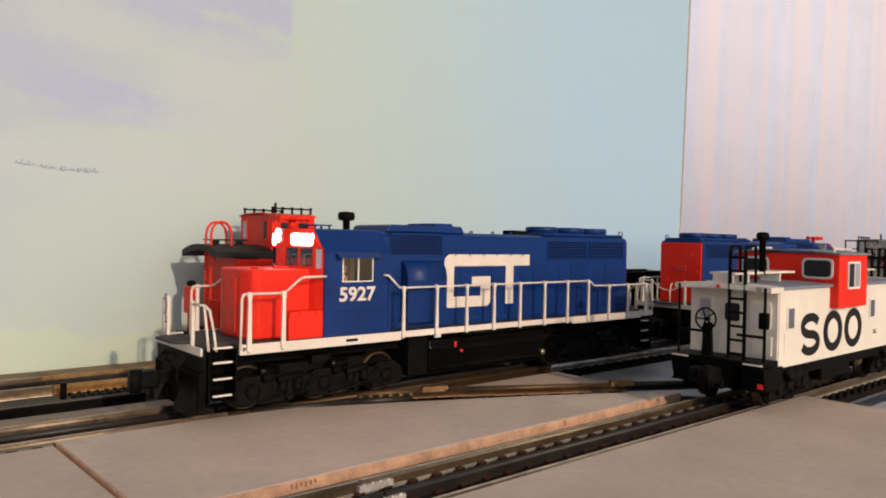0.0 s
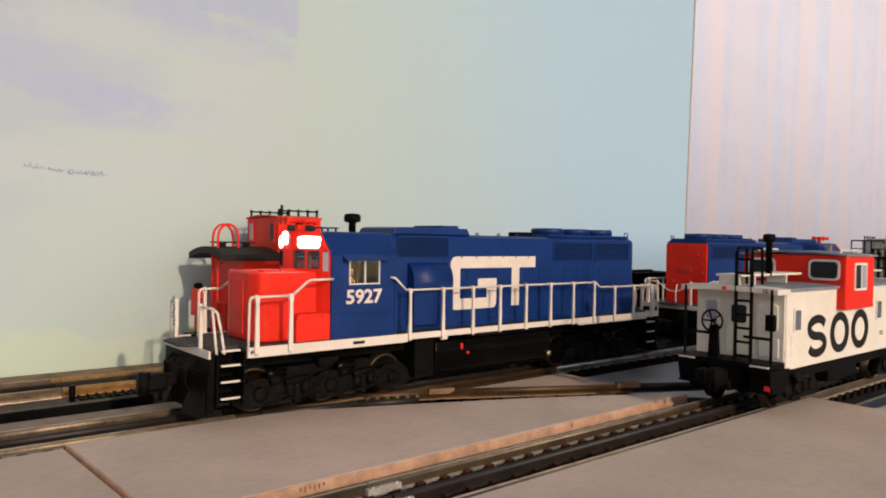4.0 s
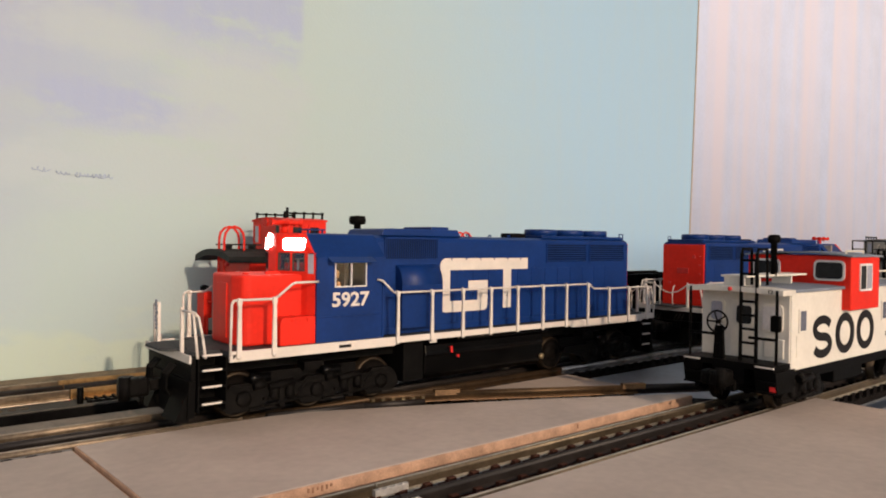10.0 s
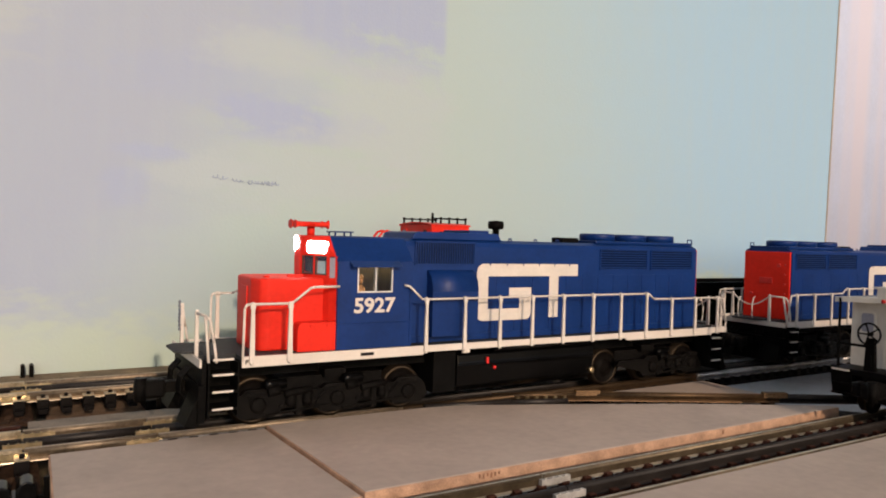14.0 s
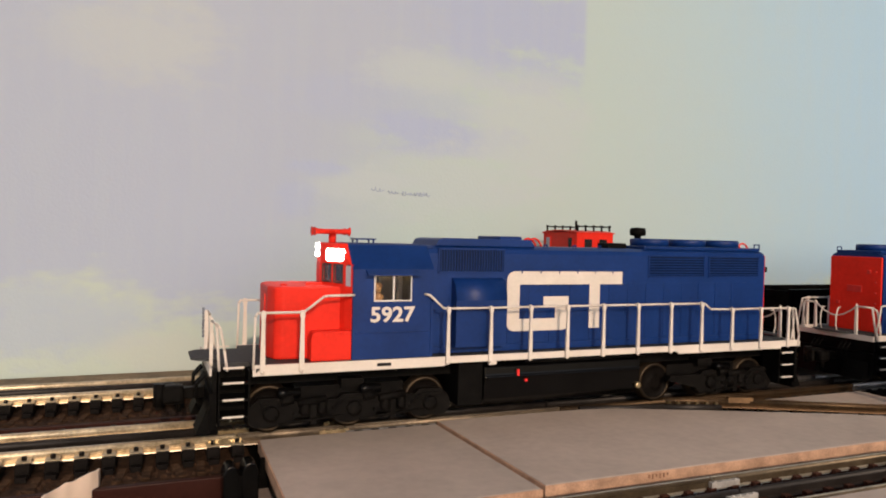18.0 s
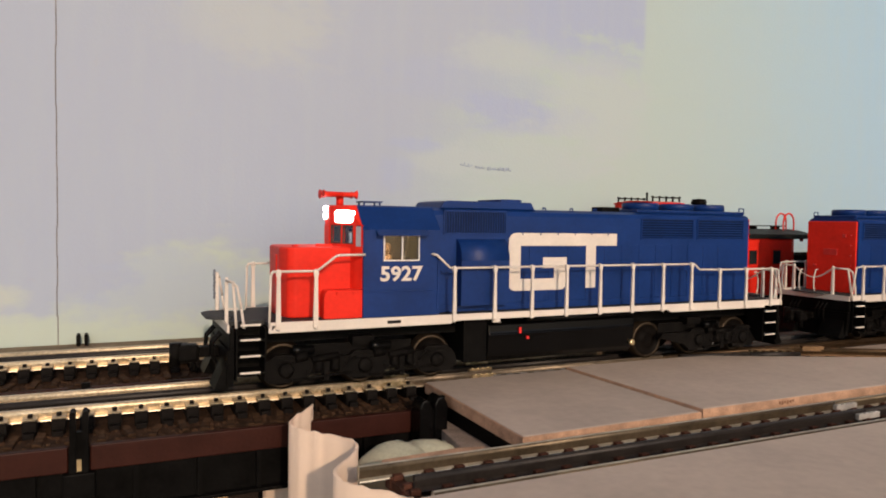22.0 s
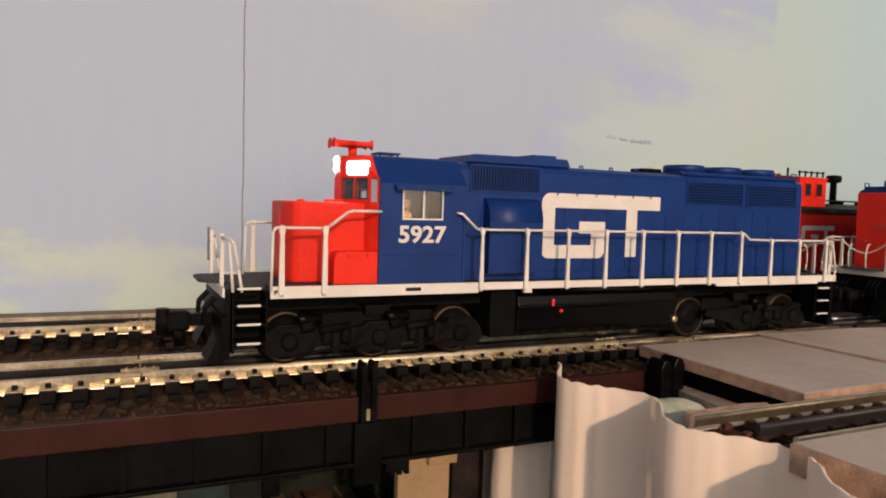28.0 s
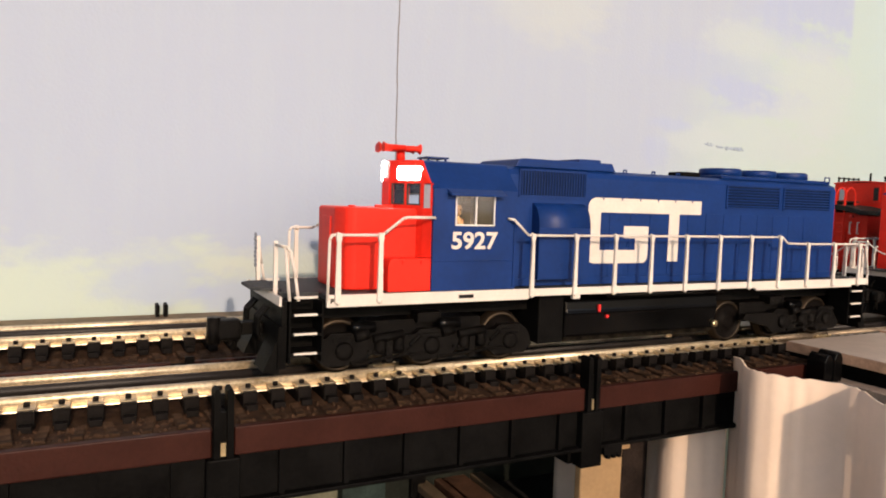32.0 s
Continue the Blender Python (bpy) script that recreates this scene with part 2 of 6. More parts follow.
LOW_BLOTS = [
    (-0.395, 0.030, 0.065, 0.017, SAND, 0.8), (-0.250, 0.034, 0.070, 0.022, LAVENDER, 0.55), (-0.425, 0.012, 0.030, 0.014, LAVENDER, 0.7),
    (-0.480, 0.022, 0.035, 0.018, LAVENDER, 0.7), (-0.165, 0.014, 0.045, 0.016, SAND, 0.7),
]
M_WALL = sky_paint()
M_BLUE = mat("blue_paint", (0.0036, 0.0265, 0.140), 0.42, vary=0.12, size=45, bump=0.06, spec=0.20)
M_RED = mat("red_paint", (0.68, 0.026, 0.014), 0.42, vary=0.08, size=45, bump=0.05, spec=0.12)
M_RED2 = mat("red_paint_dull", (0.55, 0.022, 0.018), 0.5, vary=0.12, size=40, bump=0.05)
M_WHITE = mat("white_paint", (0.63, 0.585, 0.54), 0.45, vary=0.05, size=70)
M_CREAM = mat("cream_paint", (0.66, 0.635, 0.575), 0.5, vary=0.05, size=40, bump=0.04)
M_BLACK = mat("black_paint", (0.0048, 0.0047, 0.0047), 0.42, vary=0.3, size=60, bump=0.15, spec=0.028)
M_BLACKG = mat("black_gloss", (0.0026, 0.0026, 0.0028), 0.22, vary=0.2, size=60, spec=0.16)
M_TRUCK = mat("black_castings", (0.0045, 0.0040, 0.0037), 0.32, vary=0.3, size=160, bump=0.6, spec=0.07)
M_WHEEL = mat("steel_wheel", (0.006, 0.005, 0.0045), 0.5, metal=0.0, vary=0.25, size=150, spec=0.03)
M_TYRE = mat("wheel_tread", (0.055, 0.042, 0.030), 0.5, metal=1.0, vary=0.2, size=150)
M_ROOFG = mat("grey_roof", (0.17, 0.20, 0.25), 0.6, vary=0.15, size=90, bump=0.3)
M_ROOFB = mat("black_roof", (0.014, 0.015, 0.015), 0.5, vary=0.2, size=70, bump=0.2)
M_DECK = mat("dark_deck", (0.045, 0.048, 0.052), 0.6, vary=0.2, size=90, bump=0.3)
M_RAIL = mat("rail_metal", (0.72, 0.62, 0.48), 0.40, metal=0.75, vary=0.2, size=75, bump=0.10, dark=(0.40, 0.33, 0.24))
M_RAILN = mat("bright_nickel_rail", (0.30, 0.30, 0.31), 0.42, metal=0.8, vary=0.25, size=75, bump=0.1, dark=(0.12, 0.12, 0.12))
M_RAILB = mat("brown_rail", (0.17, 0.105, 0.056), 0.58, metal=0.7, vary=0.25, size=60, bump=0.1)
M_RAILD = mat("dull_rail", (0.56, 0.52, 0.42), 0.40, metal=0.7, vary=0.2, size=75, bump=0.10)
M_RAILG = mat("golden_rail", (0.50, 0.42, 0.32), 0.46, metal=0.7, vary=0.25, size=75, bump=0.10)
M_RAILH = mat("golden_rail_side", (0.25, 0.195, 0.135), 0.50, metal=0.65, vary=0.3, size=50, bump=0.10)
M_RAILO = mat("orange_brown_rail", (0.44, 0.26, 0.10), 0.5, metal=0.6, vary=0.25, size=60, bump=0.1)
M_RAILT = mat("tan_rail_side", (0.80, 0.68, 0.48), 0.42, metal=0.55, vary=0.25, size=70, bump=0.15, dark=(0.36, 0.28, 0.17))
# flank copy of the dull rail, darkened to paint its dark reflection
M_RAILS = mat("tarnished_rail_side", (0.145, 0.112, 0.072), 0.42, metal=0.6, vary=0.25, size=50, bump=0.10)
M_RAILC = mat("blackened_rail", (0.024, 0.020, 0.018), 0.5, metal=0.2, vary=0.3, size=60)
M_PLATE = mat("pale_rail_plate", (0.56, 0.47, 0.33), 0.36, metal=0.6, vary=0.2, size=200)
M_JOIN = mat("zinc_joiner", (0.62, 0.61, 0.58), 0.4, metal=0.4, vary=0.15, size=200)
M_CLIP = mat("brass_joiner", (0.62, 0.50, 0.30), 0.33, metal=0.9, vary=0.2, size=200)
M_TIE = mat("dark_tie", (0.009, 0.0075, 0.007), 0.5, vary=0.35, size=160, bump=0.4, spec=0.05)
M_TIEB = mat("brown_tie", (0.085, 0.036, 0.024), 0.6, vary=0.35, size=160, bump=0.4)
M_BED = mat("brown_deck_dirt", (0.062, 0.034, 0.020), 0.85, vary=0.4, size=220, bump=0.8)
M_GIRD = mat("maroon_girder", (0.031, 0.0088, 0.0062), 0.45, vary=0.14, size=60, bump=0.12)
M_BOARD = mat("fibreboard_top", (0.50, 0.425, 0.37), 0.75, vary=0.08, size=22, bump=0.12)
M_EDGE = mat("fibreboard_edge", (0.53, 0.335, 0.225), 0.85, vary=0.2, size=130, bump=0.35)
M_UNDER = mat("grey_panel", (0.40, 0.45, 0.51), 0.5, vary=0.15, size=30, bump=0.1)
M_SHEET = mat("white_plastic_sheet", (0.94, 0.755, 0.605), 0.42, vary=0.03, size=25, bump=0.06)
thin = M_SHEET.node_tree
let_through, blend = thin.nodes.new("ShaderNodeBsdfTranslucent"), thin.nodes.new("ShaderNodeMixShader")
let_through.inputs[0].default_value, blend.inputs[0].default_value = (0.94, 0.74, 0.58, 1), 0.10
thin.links.new(thin.nodes["Principled BSDF"].outputs[0], blend.inputs[1])
thin.links.new(let_through.outputs[0], blend.inputs[2])
thin.links.new(blend.outputs[0], thin.nodes["Material Output"].inputs[0])
M_PINK = streaky("ribbed_sheet", (0.59, 0.69, 0.94), (0.67, 0.68, 0.85))
M_ROOM = mat("room_paint", (0.62, 0.56, 0.50), 0.8, vary=0.06, size=4)
M_FLOOR = mat("room_floor", (0.16, 0.11, 0.08), 0.6, vary=0.2, size=8)
M_FOAM = mat("pale_green_foam", (0.52, 0.54, 0.43), 0.8, vary=0.12, size=60, bump=0.4)
M_WOOD = mat("brown_timber", (0.085, 0.046, 0.030), 0.7, vary=0.25, size=70, bump=0.4)
M_BEIGE = mat("beige_panel", (0.30, 0.20, 0.105), 0.75, vary=0.1, size=40, bump=0.1)
M_PANEW = mat("pale_pane", (0.62, 0.60, 0.60), 0.15, vary=0.1, size=100)
M_PANEB = mat("bluish_pane", (0.34, 0.35, 0.42), 0.15, vary=0.1, size=40)
M_INK = mat("black_lettering", (0.014, 0.013, 0.014), 0.5, vary=0.1, size=100)
M_SCRIB = mat("blue_pencil", (0.315, 0.385, 0.51), 0.9, vary=0.2, size=300)
M_SKIN = mat("figure_paint", (0.22, 0.11, 0.04), 0.6, vary=0.2, size=300)
M_OLIVE = mat("olive_grey_paint", (0.30, 0.29, 0.26), 0.55, vary=0.12, size=50)
M_LAMP = glow("lit_lamp", (1.0, 0.93, 0.92), 22.0)
M_LED = glow("lit_headlight", (1.0, 0.93, 0.92), 40.0)
M_REDLED = mat("red_fitting", (0.75, 0.03, 0.03), 0.35, vary=0.05, size=100)
M_GLASS = glass("window_glass")
M_INSIDE = mat("cab_interior", (0.34, 0.285, 0.24), 0.7, vary=0.15, size=80)


# ---- mesh helpers ----
def box(bm, x0, x1, y0, y1, z0, z1, bevel=0.0, m=None):
    vs = [bm.verts.new((x, y, z)) for x in (x0, x1) for y in (y0, y1) for z in (z0, z1)]
    if m is not None:
        for v in vs:
            v.co = m @ v.co
    q = [(0, 1, 3, 2), (4, 6, 7, 5), (0, 4, 5, 1), (2, 3, 7, 6), (0, 2, 6, 4), (1, 5, 7, 3)]
    fs = [bm.faces.new([vs[i] for i in f]) for f in q]
    if bevel:
        bmesh.ops.bevel(bm, geom=list({e for f in fs for e in f.edges}), offset=bevel, segments=2, profile=0.5, affect="EDGES")
    return vs


def prism(bm, pts, a, b, axis="y", bevel=0.0):
    """A polygon pushed from a to b along an axis; pts are (x, z) for y, (y, z) for x, (x, y) for z."""
    def at(p, d):
        return {"y": (p[0], d, p[1]), "x": (d, p[0], p[1]), "z": (p[0], p[1], d)}[axis]
    lo, hi = [bm.verts.new(at(p, a)) for p in pts], [bm.verts.new(at(p, b)) for p in pts]
    fs = [bm.faces.new(lo), bm.faces.new(hi[::-1])]
    n = len(pts)
    for i in range(n):
        fs.append(bm.faces.new((lo[i], hi[i], hi[(i + 1) % n], lo[(i + 1) % n])))
    bmesh.ops.recalc_face_normals(bm, faces=fs)
    if bevel:
        bmesh.ops.bevel(bm, geom=list({e for f in fs for e in f.edges}), offset=bevel, segments=2, profile=0.5, affect="EDGES")


def rod(bm, p, q, r, seg=8, r2=None, caps=True):
    p, q = Vector(p), Vector(q)
    d = (q - p).normalized()
    u = d.orthogonal().normalized()
    w = d.cross(u)
    rings = []
    for c, rad in ((p, r), (q, r if r2 is None else r2)):
        rings.append([bm.verts.new(c + (u * math.cos(k * math.tau / seg) + w * math.sin(k * math.tau / seg)) * rad) for k in range(seg)])
    for k in range(seg):
        f = bm.faces.new((rings[0][k], rings[0][(k + 1) % seg], rings[1][(k + 1) % seg], rings[1][k]))
        f.smooth = seg > 6
    if caps:
        bm.faces.new(rings[0][::-1])
        bm.faces.new(rings[1])


def tube(bm, pts, r, seg=7):
    """A round bar through points, with ball-like joints."""
    for p, q in zip(pts, pts[1:]):
        rod(bm, p, q, r, seg)
    for p in pts[1:-1]:
        bmesh.ops.create_icosphere(bm, subdivisions=1, radius=r * 1.02, matrix=Matrix.Translation(p))


def lathe(bm, prof, centre, axis="y", seg=24):
    """A turned shape from (radius, along) pairs round an axis."""
    cx, cy, cz = centre
    rings = []
    for r, d in prof:
        ring = []
        for k in range(seg):
            a = k * math.tau / seg
            c, s = r * math.cos(a), r * math.sin(a)
            ring.append(bm.verts.new({"y": (cx + c, cy + d, cz + s), "z": (cx + c, cy + s, cz + d), "x": (cx + d, cy + c, cz + s)}[axis]))
        rings.append(ring)
    fs = []
    for a, b in zip(rings, rings[1:]):
        for k in range(seg):
            f = bm.faces.new((a[k], a[(k + 1) % seg], b[(k + 1) % seg], b[k]))
            f.smooth = True
            fs.append(f)
    fs += [bm.faces.new(rings[0][::-1]), bm.faces.new(rings[-1])]
    bmesh.ops.recalc_face_normals(bm, faces=fs)


def data(name, bm, material):
    me = bpy.data.meshes.new(name)
    bm.to_mesh(me)
    bm.free()
    me.materials.append(material)
    return me


def part(name, bm, material, parent=None, label=""):
    ob = new(name, data(name, bm, material))
    ob.parent = parent
    if label:
        ob["label"] = label
    return ob


def made(shape, *args, **kw):
    bm = bmesh.new()
    shape(bm, *args, **kw)
    return bm


def boxes(*rows, bevel=0.0):
    bm = bmesh.new()
    for r in rows:
        box(bm, *r, bevel=bevel)
    return bm


def empty(name, m=None):
    ob = new(name)
    ob.empty_display_size = 0.01
    if m is not None:
        ob.matrix_basis = m
    return ob


def structure(name, bm, material, label, category):
    return tagged(part(name, bm, material), label, category, kind="structure")


def letters(text, size, material, name, parent, m, bold=0.0, squeeze=1.0, depth=0.0002):
    cu = bpy.data.curves.new(name, "FONT")
    cu.body, cu.size, cu.extrude, cu.offset, cu.resolution_u = text, size, depth, bold, 3
    tmp = bpy.data.objects.new(name, cu)
    me = bpy.data.meshes.new_from_object(tmp)
    bpy.data.objects.remove(tmp)
    me.materials.append(material)
    ob = new(name, me)
    ob.parent = parent
    ob.matrix_basis = m @ Matrix.Diagonal((squeeze, 1, 1, 1))
    return ob


# ---- room and backdrop ----
WALL_Y, BOARD_Z = 0.157, -0.0010
structure("wall_back", boxes((-2.2, 2.4, WALL_Y, WALL_Y + 0.06, -0.75, 2.2)), M_WALL, "wall hand-painted as a hazy sky in lavender, cream and pale blue", "wall")
structure("floor", boxes((-2.2, 2.4, -2.7, WALL_Y, -0.80, -0.75)), M_FLOOR, "dark brown room floor", "floor")
structure("ceiling", boxes((-2.2, 2.4, -2.7, WALL_Y + 0.06, 2.2, 2.26)), M_ROOM, "plain pale ceiling", "ceiling")
structure("wall_left", boxes((-2.26, -2.2, -2.7, -2.3, -0.8, 2.26), (-2.26, -2.2, -0.7, WALL_Y + 0.06, -0.8, 2.26), (-2.26, -2.2, -2.3, -0.7, -0.8, -0.05), (-2.26, -2.2, -2.3, -0.7, 1.5, 2.26)), M_ROOM, "plain pale unseen side wall with an opening for the added fill light", "wall")
structure("wall_right", boxes((2.4, 2.46, -2.7, WALL_Y + 0.06, -0.8, 2.26)), M_ROOM, "plain pale side wall", "wall")
structure("wall_front", boxes((-2.26, -1.9, -2.7, -2.64, -0.8, 2.26), (2.1, 2.46, -2.7, -2.64, -0.8, 2.26), (-1.9, 2.1, -2.7, -2.64, -0.8, -0.1), (-1.9, 2.1, -2.7, -2.64, 2.05, 2.26)), M_ROOM, "plain wall with a wide window opening", "wall")

# pencil marks and the crack in the wall paint
rng = random.Random(4)
bm = bmesh.new()
for xa, xb, cz, turns in ((-0.0185, -0.0085, 0.1360, 3), (-0.0045, 0.0040, 0.1345, 3), (0.0075, 0.0300, 0.1338, 9)):
    line = []
    for k in range(turns * 6 + 1):
        u = k / (turns * 6)
        a = u * turns * math.tau
        line.append((xa + (xb - xa) * u + 0.0012 * math.cos(a) * rng.uniform(0.2, 1.3), WALL_Y - 0.0002, cz + 0.0017 * math.sin(a) * rng.uniform(0.1, 1.2)))
    for p, q in zip(line, line[1:]):
        rod(bm, p, q, 0.00055, 4)
structure("wall_marks", bm, M_SCRIB, "faint blue pencil scribble on the painted wall", "mark")
bm = bmesh.new()
zs = [0.0 + 0.02 * k for k in range(30)]
for a, b in zip(zs, zs[1:]):
    j = rng.uniform(-0.0004, 0.0004)
    box(bm, -0.3192 + j, -0.3186 + j, WALL_Y - 0.0006, WALL_Y - 0.0001, a, b + 0.0005)
structure("wall_seam", bm, mat("seam_shadow", (0.20, 0.19, 0.20), 0.9, vary=0.2, size=200), "thin dark vertical seam in the wall", "seam")


def ribbed(x0, x1, y0, y1, z0, z1, along, period, depth, thick=0.0012, sharp=1.0, ragged=0.0, seed=1, seg=14, start=None, caps=True):
    """A corrugated sheet: along 'x' or 'y', waving across it, with a slightly torn top edge."""
    r2 = random.Random(seed)
    bm = bmesh.new()
    a, b = (x0, x1) if along == "x" else (y0, y1)
    n = max(8, int(abs(b - a) / period * seg))
    rows = []
    for i in range(n + 1):
        s = a + (b - a) * i / n
        ph = (s - (a if start is None else start)) / period * math.tau
        wv = math.sin(ph)
        wv = math.copysign(abs(wv) ** sharp, wv) * depth
        top = z1 + r2.uniform(-ragged, ragged)
        row = []
        for off, z in ((-thick / 2, z0), (-thick / 2, top), (thick / 2, top), (thick / 2, z0)):
            row.append(bm.verts.new((s, y0 + wv + off, z) if along == "x" else (x0 + wv + off, s, z)))
        rows.append(row)
    for p, q in zip(rows, rows[1:]):
        for k in range(4):
            f = bm.faces.new((p[k], q[k], q[(k + 1) % 4], p[(k + 1) % 4]))
            f.smooth = k in (0, 2)
    if caps:
        bm.faces.new(rows[0])
        bm.faces.new(rows[-1][::-1])
    bmesh.ops.recalc_face_normals(bm, faces=bm.faces)
    return bm


ob = empty("ribbed_panel", pose(0.7585, 0.1559, 0.13, 0, 2.3, 0))
part("edge_strip", boxes((-0.0016, -0.0001, -0.0001, 0.0010, -0.16, 1.0)), M_BOARD, ob, "thin tan edge of the sheet")
for k in range(14):
    part("rib", ribbed(0.105 * k, 0.105 * (k + 1), 0.0, 0, -0.16, 1.0, "x", 0.105, 0.0007, 0.0005, caps=False), M_PINK, ob)
tagged(ob, "tall lavender-white ribbed sheet standing against the wall", "panel")

# the corrugated sheet that closes the end of the boards, under the bridge
ob = part("corrugated_sheet", ribbed(-0.2062, 0, -0.246, -0.044, -0.42, -0.0025, "y", 0.0695, 0.0092, 0.0011, 0.95, 0.0005, 5, 26, start=-0.1274), M_SHEET)
tagged(ob, "white corrugated plastic sheet with a torn top edge, beside the bridge", "corrugated sheet")
ob = part("corrugated_sheet", ribbed(-0.2062, 0, -0.0435, 0.104, -0.42, -0.0430, "y", 0.0695, 0.0092, 0.0011, 0.95, 0.0004, 9, 26, start=-0.1394), M_SHEET)
tagged(ob, "white corrugated plastic sheet cut lower to pass under the bridge", "corrugated sheet")


M_DIRTY = mat("dirty_brown_board", (0.20, 0.130, 0.080), 0.8, vary=0.3, size=120, bump=0.4)
M_TURNOUT = mat("dark_turnout_plastic", (0.034, 0.030, 0.026), 0.6, vary=0.3, size=60, bump=0.25, spec=0.08)

# ---- boards ----
def board(name, pts, top, thick, label, edge_mat=M_EDGE):
    ob = empty(name)
    bm = bmesh.new()
    prism(bm, pts, top - thick, top - 0.0004, "z")
    part("core", bm, edge_mat, ob, "raw orange-brown board edge")
    cx, cy = sum(p[0] for p in pts) / len(pts), sum(p[1] for p in pts) / len(pts)
    inner = [(p[0] - math.copysign(0.0006, p[0] - cx), p[1] - math.copysign(0.0006, p[1] - cy)) for p in pts]
    bm = bmesh.new()
    prism(bm, inner, top - 0.0004, top, "z", bevel=0.00015)
    part("top_face", bm, M_BOARD, ob, "grey-mauve painted top face")
    return tagged(ob, label, "board", "boards round the tracks")


board("filler_board", [(-0.1275, -0.0225), (-0.0315, -0.0215), (-0.0275, -0.1285), (-0.1300, -0.1305)], BOARD_Z - 0.0012, 0.006, "greyish fibreboard piece filling the space beside the bridge end").children[1].data.materials[0] = mat("dull_fibreboard_top", (0.46, 0.395, 0.345), 0.75, vary=0.08, size=22, bump=0.12)
board("filler_board", [(-0.0305, -0.0200), (0.030, -0.0198), (0.060, -0.0210), (0.083, -0.0245), (0.140, -0.0470), (0.208, -0.0775), (0.280, -0.1140), (0.2945, -0.1225), (0.2960, -0.1270), (-0.0265, -0.1285)], BOARD_Z, 0.006, "long greyish fibreboard piece with orange raw edges, cut along the turnout")
board("filler_board", [(-0.1990, -0.1790), (0.346, -0.1790), (0.345, -0.62), (-0.190, -0.62)], BOARD_Z + 0.0012, 0.010, "wide greyish fibreboard sheet in front of the near track")
board("filler_board", [(0.186, -0.0235), (0.2985, -0.0235), (0.2980, -0.0800), (0.200, -0.0330)], BOARD_Z - 0.0030, 0.005, "small triangular fibreboard piece between the turnout rails")
board("filler_board", [(0.309, -0.0205), (0.62, -0.0205), (0.62, -0.137), (0.309, -0.137)], -0.011, 0.006, "bluish grey panel lower than the boards beside it", M_UNDER).children[1].data.materials[0] = M_UNDER
board("filler_board", [(0.352, -0.197), (0.80, -0.197), (0.80, -0.45), (0.352, -0.45)], -0.011, 0.006, "bluish grey panel beyond the wide front board", M_UNDER).children[1].data.materials[0] = M_UNDER
board("filler_board", [(-0.135, 0.0245), (-0.0645, 0.0245), (-0.0645, 0.132), (-0.135, 0.132)], -0.0105, 0.006, "dirty brown board under the end of the rear track", M_BLACK).children[1].data.materials[0] = M_DIRTY
board("filler_board", [(-0.064, 0.0445), (1.6, 0.0445), (1.6, 0.1240), (-0.064, 0.1240)], -0.0080, 0.006, "dark olive-grey board under the rear track and beside the front one", M_BLACK).children[1].data.materials[0] = M_TURNOUT

bm = bmesh.new()
for k, h in enumerate((0.0016, 0.0020, 0.0013, 0.0022, 0.0018, 0.0011)):
    box(bm, 0.0262 + 0.0020 * k, 0.0269 + 0.0020 * k, -0.12870, -0.1280, BOARD_Z - 0.0012 - h, BOARD_Z - 0.0012)
box(bm, 0.1845, 0.1855, -0.12790, -0.1271, BOARD_Z - 0.0034, BOARD_Z - 0.0010)
structure("edge_marks", bm, mat("brown_pencil", (0.34, 0.19, 0.12), 0.9, vary=0.2, size=300), "brown pencil marks on the raw board edge", "mark")

structure("turnout_base", made(prism, [(0.030, -0.0205), (0.075, -0.0245), (0.140, -0.0490), (0.300, -0.1260), (0.330, -0.1260), (0.300, -0.0880), (0.195, -0.0380), (0.170, -0.0225)], -0.0205, -0.0085, "z"), M_TIE, "black plastic base of the turnout", "turnout")

ob = empty("turnout_plate")
part("plate", boxes((-0.1340, 0.3000, 0.0190, 0.0440, -0.0079, -0.0030), bevel=0.0004), mat("greyish_tan_plate", (0.20, 0.165, 0.13), 0.6, vary=0.25, size=70, bump=0.2), ob, "greyish tan plate")
pin = data("spike", made(lathe, [(0.0011, 0), (0.0010, 0.0005), (0.0004, 0.0008)], (0, 0, 0), "z", 8), M_PLATE)
for k in range(15):
    c = new("spike", pin)
    c.parent, c.location = ob, (-0.1050 + 0.0185 * k, 0.0240, -0.0030)
tagged(ob, "greyish tan turnout plate with pale spike heads beside the track", "turnout plate")
structure("wall_ledge", boxes((-0.90, 1.6, 0.1245, 0.1563, -0.0065, 0.0006), bevel=0.0006), mat("dull_brown_ledge", (0.22, 0.165, 0.105), 0.8, vary=0.3, size=60, bump=0.3), "dull brown ledge along the foot of the wall", "ledge")

# the bench under the boards and behind the sheet
structure("bench_top", boxes((-0.10, 2.2, -0.62, 0.156, -0.040, -0.0215)), M_UNDER, "grey bench top carrying the tracks and boards", "bench")
structure("bench_front", boxes((-0.105, -0.095, -0.62, -0.02, -0.75, -0.040), (-0.183, -0.10, -0.184, -0.137, -0.024, -0.0155)), M_BEIGE, "beige bench side under the boards", "bench")

# ---- track ----
GAUGE = 0.0159
M_ROADBED = mat("black_roadbed", (0.010, 0.008, 0.007), 0.8, vary=0.35, size=140, bump=0.4)
M_BRASSY = mat("tarnished_brass", (0.09, 0.058, 0.032), 0.52, metal=0.8, vary=0.25, size=60, bump=0.1)


